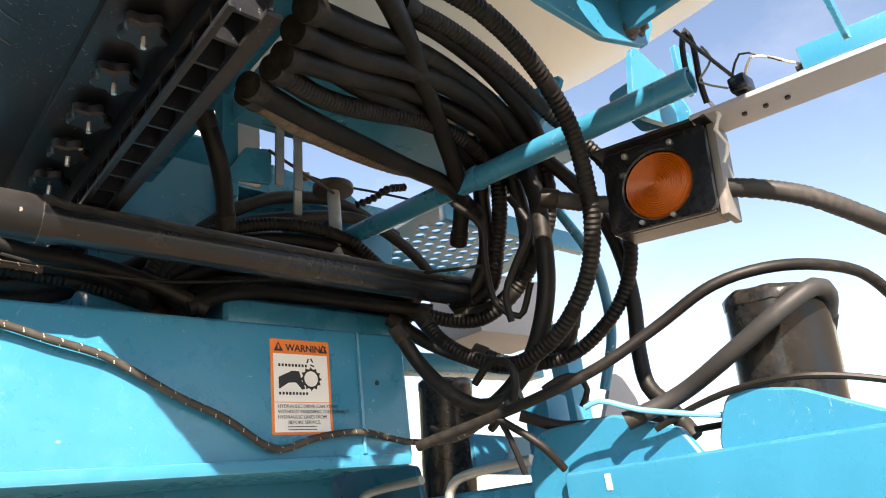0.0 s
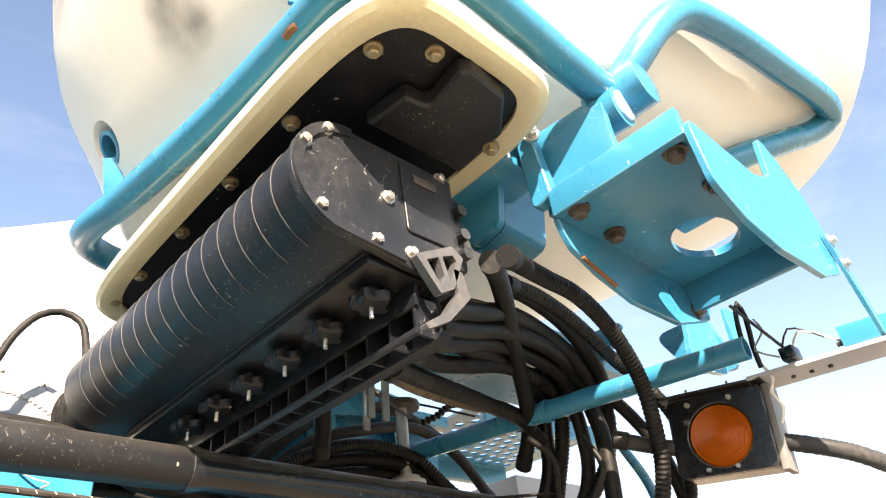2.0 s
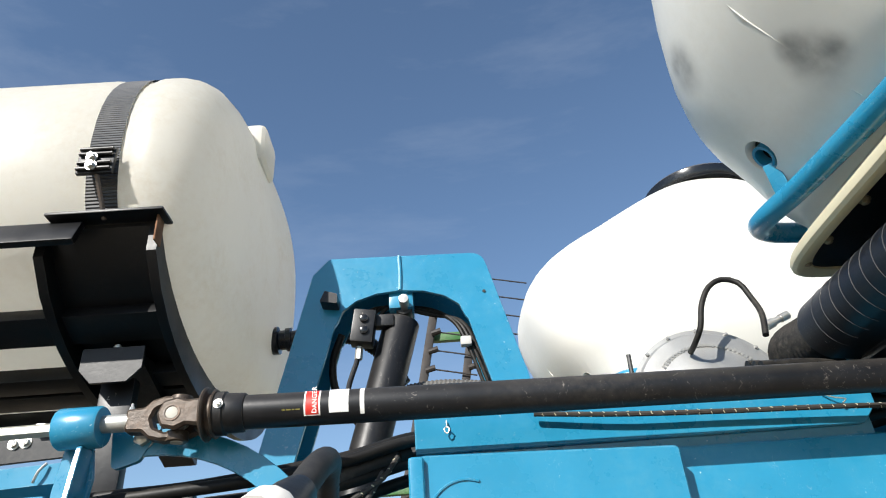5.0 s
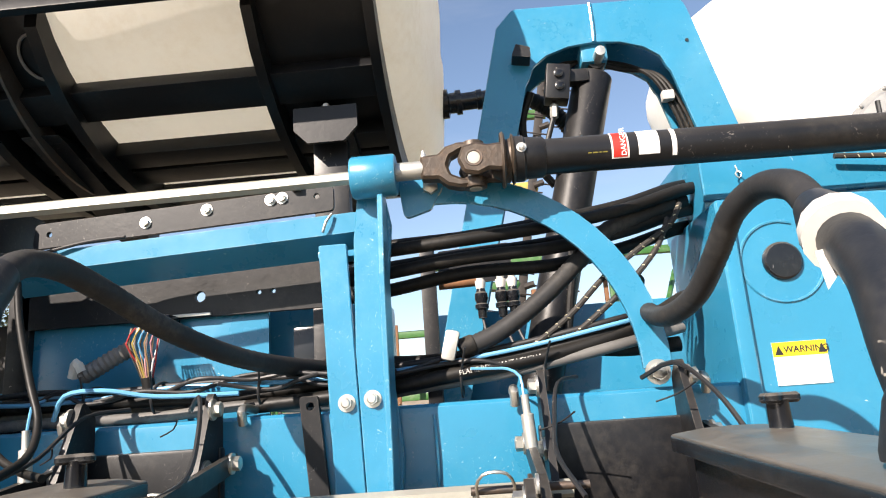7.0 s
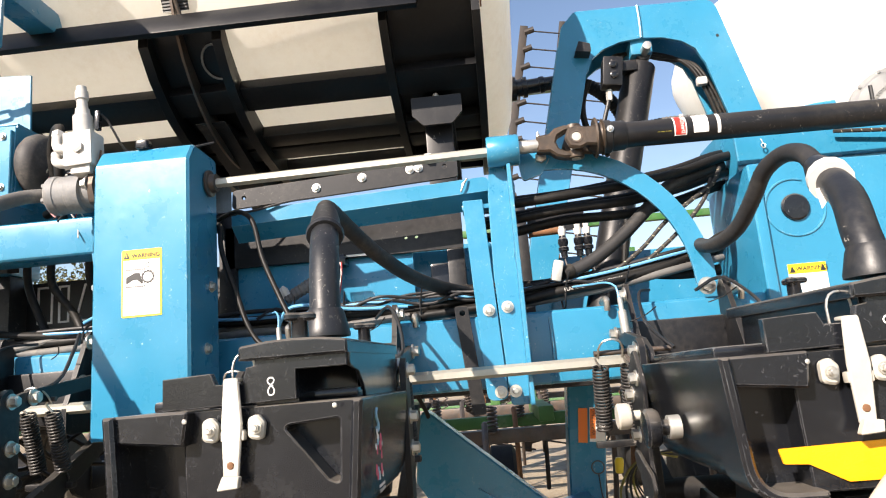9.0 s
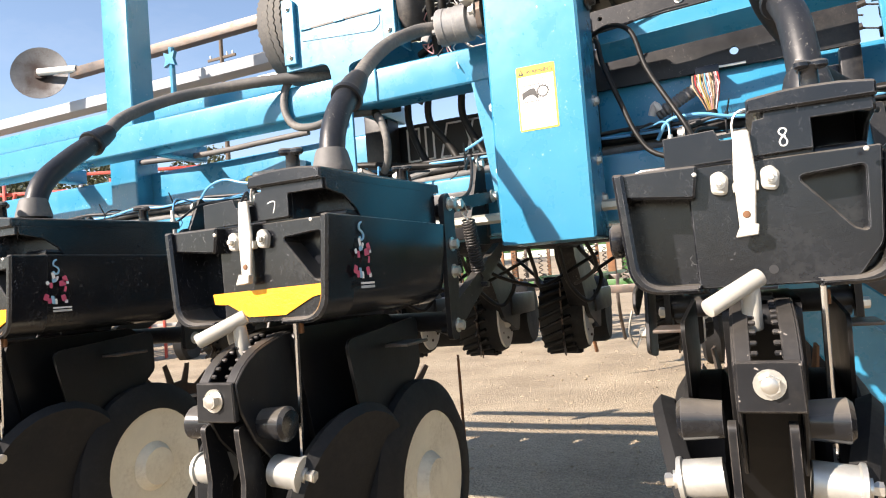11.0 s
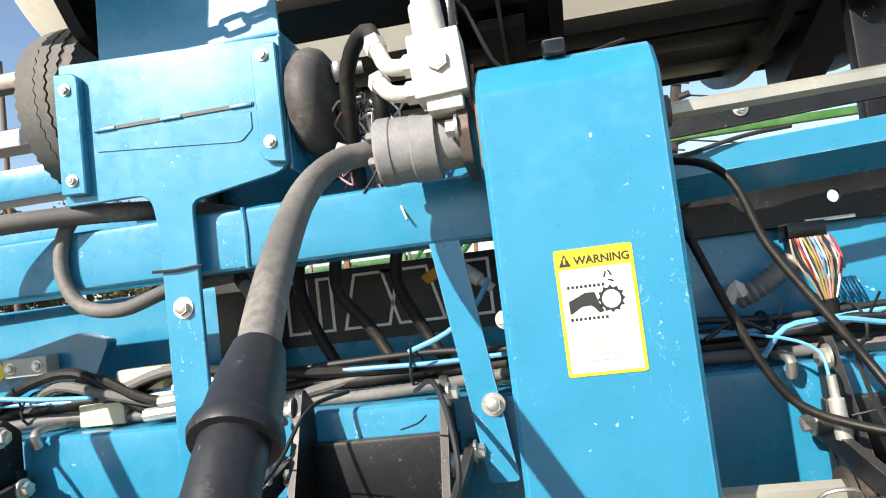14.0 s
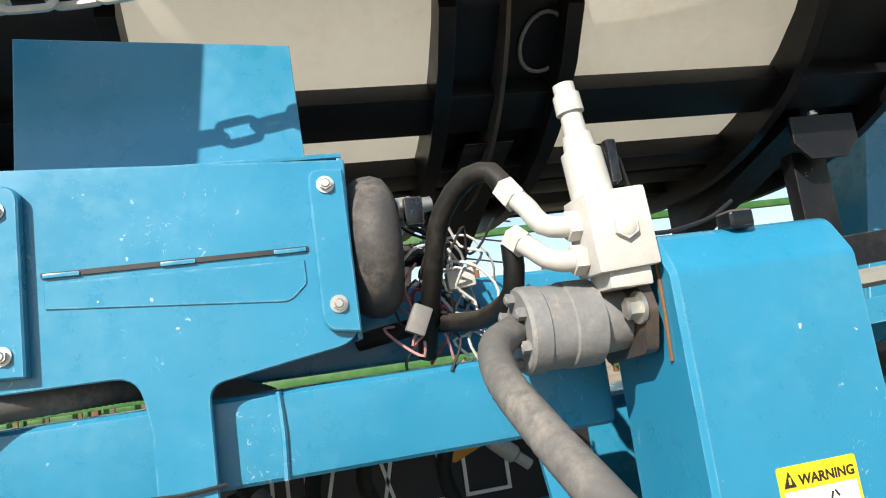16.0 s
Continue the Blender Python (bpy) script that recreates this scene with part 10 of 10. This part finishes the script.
# ---- machines and trees beyond ----
DARK_IRON = material("dark_iron", (0.028, 0.024, 0.022), 0.6, metal=0.3, var=0.3, dirt=(0.10, 0.06, 0.035), dirt_amount=0.4, dirt_scale=6.0)
WORN_YELLOW = material("worn_yellow", (0.42, 0.33, 0.08), 0.55, var=0.2, dirt=DUST, dirt_amount=0.5)


def build_folded_wing():
    """A tall folded planter wing, far behind."""
    t = thing("folded_planter_wing", "dark steel folded planter wing standing upright with coil springs", "planter wing", (-0.6, 9.0, 0))
    for x0, x1 in ((-1.88, -0.62), (-1.22, -0.02)):
        a, b = Vector((x0, 9.0, 0.3)), Vector((x1, 9.0, 6.55))
        part("rail", bx(B(), -0.06, 0.06, -0.06, 0.06, 0, (b - a).length, 0.01, m=Matrix.Translation(a) @ frame_of(b - a)), DARK_IRON, t)
        for k in range(22):
            p = a.lerp(b, (k + 0.5) / 22)
            part("clamp", cyl(B(), p + Vector((0.02, -0.1, 0)), p + Vector((0.16, -0.12, 0.03)), 0.045, n=10), DARK_IRON, t)
            part("rod", cyl(B(), p + Vector((0.1, -0.1, 0.02)), p + Vector((0.75, -0.1, -0.12)), 0.012, n=6), DARK_IRON, t)
    for z in (1.5, 3.0, 4.4, 5.5):
        x = -1.88 + 1.26 * (z - 0.3) / 6.25
        part("cross_beam", bx(B(), x, x + 0.72, 9.05, 9.15, z, z + 0.13, 0.01), GREEN if z not in (4.4,) else WORN_YELLOW, t)


build_folded_wing()


def build_cultivator(x0, x1, y, seed, paint=GREEN, name="green", low=False):
    t = thing("field_cultivator", "%s field cultivator frame with many spring tines" % name, "cultivator", ((x0 + x1) / 2, y, 0), group="cultivators")
    rng = random.Random(seed)
    for k, (dy, z) in enumerate(((0, 0.9), (0.7, 0.95), (1.4, 1.0), (2.0, 1.6), (2.0, 2.4), (0.4, 1.7), (1.2, 3.1))):
        if low and z > 1.2:
            continue
        part("beam", bx(B(), x0, x1, y + dy, y + dy + 0.1, z, z + 0.09, 0.01), STEEL if k in (0, 2) else paint, t)
    n = int((x1 - x0) / 1.0)
    for k in range(n + 1):
        x = x0 + (x1 - x0) * k / n
        part("frame_bar", bx(B(), x - 0.05, x + 0.05, y, y + 2.1, 1.02, 1.12, 0.01), paint, t)
        part("upright", bx(B(), x - 0.05, x + 0.05, y + 1.95, y + 2.05, 0.9, (1.15 if low else 2.6) + rng.uniform(0, 0.12 if low else 0.5), 0.01), paint if k % 3 else RUST, t)
        if k % 2 == 0 and not low:
            a, b = Vector((x, y + 0.4, 1.75)), Vector((x + 0.8, y + 2.0, 3.0))
            part("brace", cyl(B(), a, b, 0.035, n=8), paint, t)
    m = int((x1 - x0) / 0.22)
    for k in range(m):
        x = x0 + (k + 0.5) * 0.22 + rng.uniform(-0.03, 0.03)
        r = k % 3
        yy = y + 0.7 * r - 0.05
        z = 0.92 + 0.05 * r
        part("tine", tube(B(), [(x, yy, z + 0.1), (x, yy - 0.15, z + 0.12), (x, yy - 0.28, z - 0.05), (x, yy - 0.22, z - 0.35), (x, yy - 0.05, z - 0.62)], 0.02, n=6, step=0.08), STEEL if k % 4 else RUST, t)
        part("spring", helix((x + 0.05, yy + 0.05, z + 0.05), (x + 0.05, yy + 0.05, z + (0.22 if low else 0.55)), 0.03, 7, 0.008, n=5, per=8), STEEL, t)
        if k % 2 and not low:
            part("tall_bar", bx(B(), x - 0.025, x + 0.025, y + 1.6, y + 1.65, 1.1, 1.9 + rng.uniform(0, 1.2), 0.004), RUST if k % 4 == 1 else STEEL, t)
    for k in range(4):
        x = x0 + (k + 0.5) * (x1 - x0) / 4
        part("tyre", lathe(B(), (x, y + 1.0, 0.4), (1, 0, 0), [(0, 0.2), (0, 0.34), (0.04, 0.4), (0.2, 0.4), (0.24, 0.34), (0.24, 0.2)], n=24), TYRE, t)
        part("hub", lathe(B(), (x, y + 1.0, 0.4), (1, 0, 0), [(0.02, 0.2), (0.10, 0.16), (0.10, 0.004)], n=20), YELLOW_PRINT, t)
    return t


build_cultivator(-2.4, 3.4, 3.9, 21, low=True)
build_cultivator(-3.6, 5.5, 6.6, 3)
build_cultivator(-9.0, -3.9, 9.5, 9)
build_cultivator(3.5, 9.0, 11.5, 14)


def build_red_implement():
    t = thing("red_tillage_implement", "red tillage implement with a folded lattice of bars and grey wheels", "implement", (-14.2, 8.6, 0))
    rng = random.Random(8)
    place = Matrix.Translation((-14.0, 8.4, 0)) @ Matrix.Rotation(radians(28), 4, "Z")
    for k in range(11):
        z = 0.7 + 0.31 * k
        part("bar", bx(B(), -1.5, 2.6, -0.04, 0.04, z, z + 0.06, 0.008, m=place), RED_PAINT if k % 4 else SPRAY, t)
    for k in range(15):
        x = -1.5 + k * 0.29
        part("upright", bx(B(), x, x + 0.05, -0.1, -0.04, 0.0, 3.5 + rng.uniform(-0.25, 0.45), 0.008, m=place), RED_PAINT if k % 3 else SPRAY, t)
    for k in range(9):
        x = -1.4 + k * 0.45
        part("disc", lathe(B(), place @ V(x, -0.25, 3.18 + rng.uniform(-0.05, 0.05)), (0.9, -0.5, 0.1), [(0, 0.004), (0.02, 0.10), (0.05, 0.20), (0.058, 0.20), (0.03, 0.10), (0.012, 0.004)], n=20), SPRAY if k % 2 else STEEL, t)
        if k % 2 == 0:
            p, q = place @ V(x, -0.1, 2.2), place @ V(x + 0.5, -0.2, 3.5)
            part("brace", cyl(B(), p, q, 0.03, n=8), RED_PAINT, t)
    for k in range(4):
        p = place @ V(-1.2 + 1.1 * k, -0.3, 0.42)
        part("tyre", lathe(B(), p, (1, 0.3, 0), [(0, 0.2), (0, 0.36), (0.05, 0.42), (0.2, 0.42), (0.25, 0.36), (0.25, 0.2)], n=24), TYRE, t)
    o = thing("orange_machine", "orange farm machine with a low rounded hood", "machine", (-16.7, 8.2, 0))
    part("hood", bx(B(), -17.6, -15.75, 8.0, 9.0, 2.95, 3.50, 0.14, seg=4), ORANGE_PAINT, o)
    part("hood_step", bx(B(), -15.9, -15.35, 8.1, 8.9, 2.9, 3.34, 0.08, seg=3), ORANGE_PAINT, o)
    part("deck", bx(B(), -17.7, -15.3, 7.95, 9.05, 2.72, 2.96, 0.03), RED_PAINT, o)
    part("body", bx(B(), -17.5, -15.6, 8.1, 8.9, 0.9, 2.74, 0.05), ORANGE_PAINT, o)
    for x in (-17.1, -15.9):
        part("wheel", lathe(B(), (x, 7.8, 0.7), (0, 1, 0), [(0, 0.3), (0, 0.6), (0.05, 0.7), (0.3, 0.7), (0.35, 0.6), (0.35, 0.3)], n=28), TYRE, o)


build_red_implement()


# ---- trees and pole ----
LEAF = material("tree_leaf", (0.072, 0.082, 0.036), 0.65, var=0.5, scale=1.2, bump=0.0, per_object=0.5)
LEAF_DRY = material("dry_leaf", (0.13, 0.115, 0.045), 0.65, var=0.4, scale=1.5, bump=0.0)
BARK = material("bark", (0.10, 0.075, 0.055), 0.85, var=0.3, bump=0.5, fine=40)


def tree(x, y, h, w, seed, leaf):
    rng = random.Random(seed)
    t = thing("tree", "broad leafy yard tree with an uneven crown", "tree", (x, y, 1.5), group="trees beyond the yard")
    z0 = 2.0
    tr = B()
    tube(tr, [(x, y, z0 - 1), (x + rng.uniform(-0.2, 0.2), y, z0 + h * 0.25), (x + rng.uniform(-0.3, 0.3), y, z0 + h * 0.55)], 0.22, n=8, step=0.5)
    for k in range(6):
        g = rng.uniform(0, 6.28)
        p = Vector((x, y, z0 + h * rng.uniform(0.2, 0.5)))
        q = p + Vector((math.cos(g) * w * 0.4, math.sin(g) * w * 0.4, h * rng.uniform(0.15, 0.35)))
        cyl(tr, p, q, 0.10, 0.03, n=6)
    part("trunk", tr, BARK, t)
    verts, faces = [], []
    clumps = [(Vector((x + rng.gauss(0, w * 0.26), y + rng.gauss(0, w * 0.22), z0 + h * rng.uniform(0.22, 0.95))), rng.uniform(0.10, 0.22) * w) for _ in range(26)]
    for c, r in clumps:
        for _ in range(250):
            d = Vector((rng.gauss(0, 1), rng.gauss(0, 1), rng.gauss(0, 1)))
            d = d.normalized() * r * rng.uniform(0.55, 1.08)
            p = c + d
            s = rng.uniform(0.07, 0.17)
            u = Vector((rng.gauss(0, 1), rng.gauss(0, 1), rng.gauss(0, 1))).normalized()
            v = u.orthogonal().normalized()
            i = len(verts)
            verts += [p + u * s, p + v * s * 0.6, p - u * s, p - v * s * 0.6]
            faces.append((i, i + 1, i + 2, i + 3))
    me = bpy.data.meshes.new("crown")
    me.from_pydata([tuple(v) for v in verts], [], faces)
    me.materials.append(leaf)
    under(new("crown", me), t)


_r = random.Random(77)
for _k in range(16):
    _a = radians(28 + 3.4 * _k + _r.uniform(-1, 1))
    _d = _r.uniform(42, 56)
    tree(-2 - _d * math.sin(_a), _d * math.cos(_a), _r.uniform(7.5, 10.5), _r.uniform(5.5, 8.5), 100 + _k, LEAF if _k % 4 else LEAF_DRY)


def build_pole():
    t = thing("utility_pole", "grey wooden utility pole with crossarm beyond the yard", "pole", (-28, 29, 2))
    part("pole", cyl(B(), (-28.0, 29.0, 1.5), (-28.0, 29.0, 16.0), 0.16, 0.11, n=12), BARK, t)
    part("crossarm", bx(B(), -29.0, -27.0, 28.95, 29.05, 14.6, 14.75, 0.01), BARK, t)
    for x in (-28.8, -27.6, -27.2):
        part("insulator", lathe(B(), (x, 29, 14.75), (0, 0, 1), [(0, 0.05), (0.1, 0.06), (0.2, 0.03)], n=10), GALV, t)


build_pole()
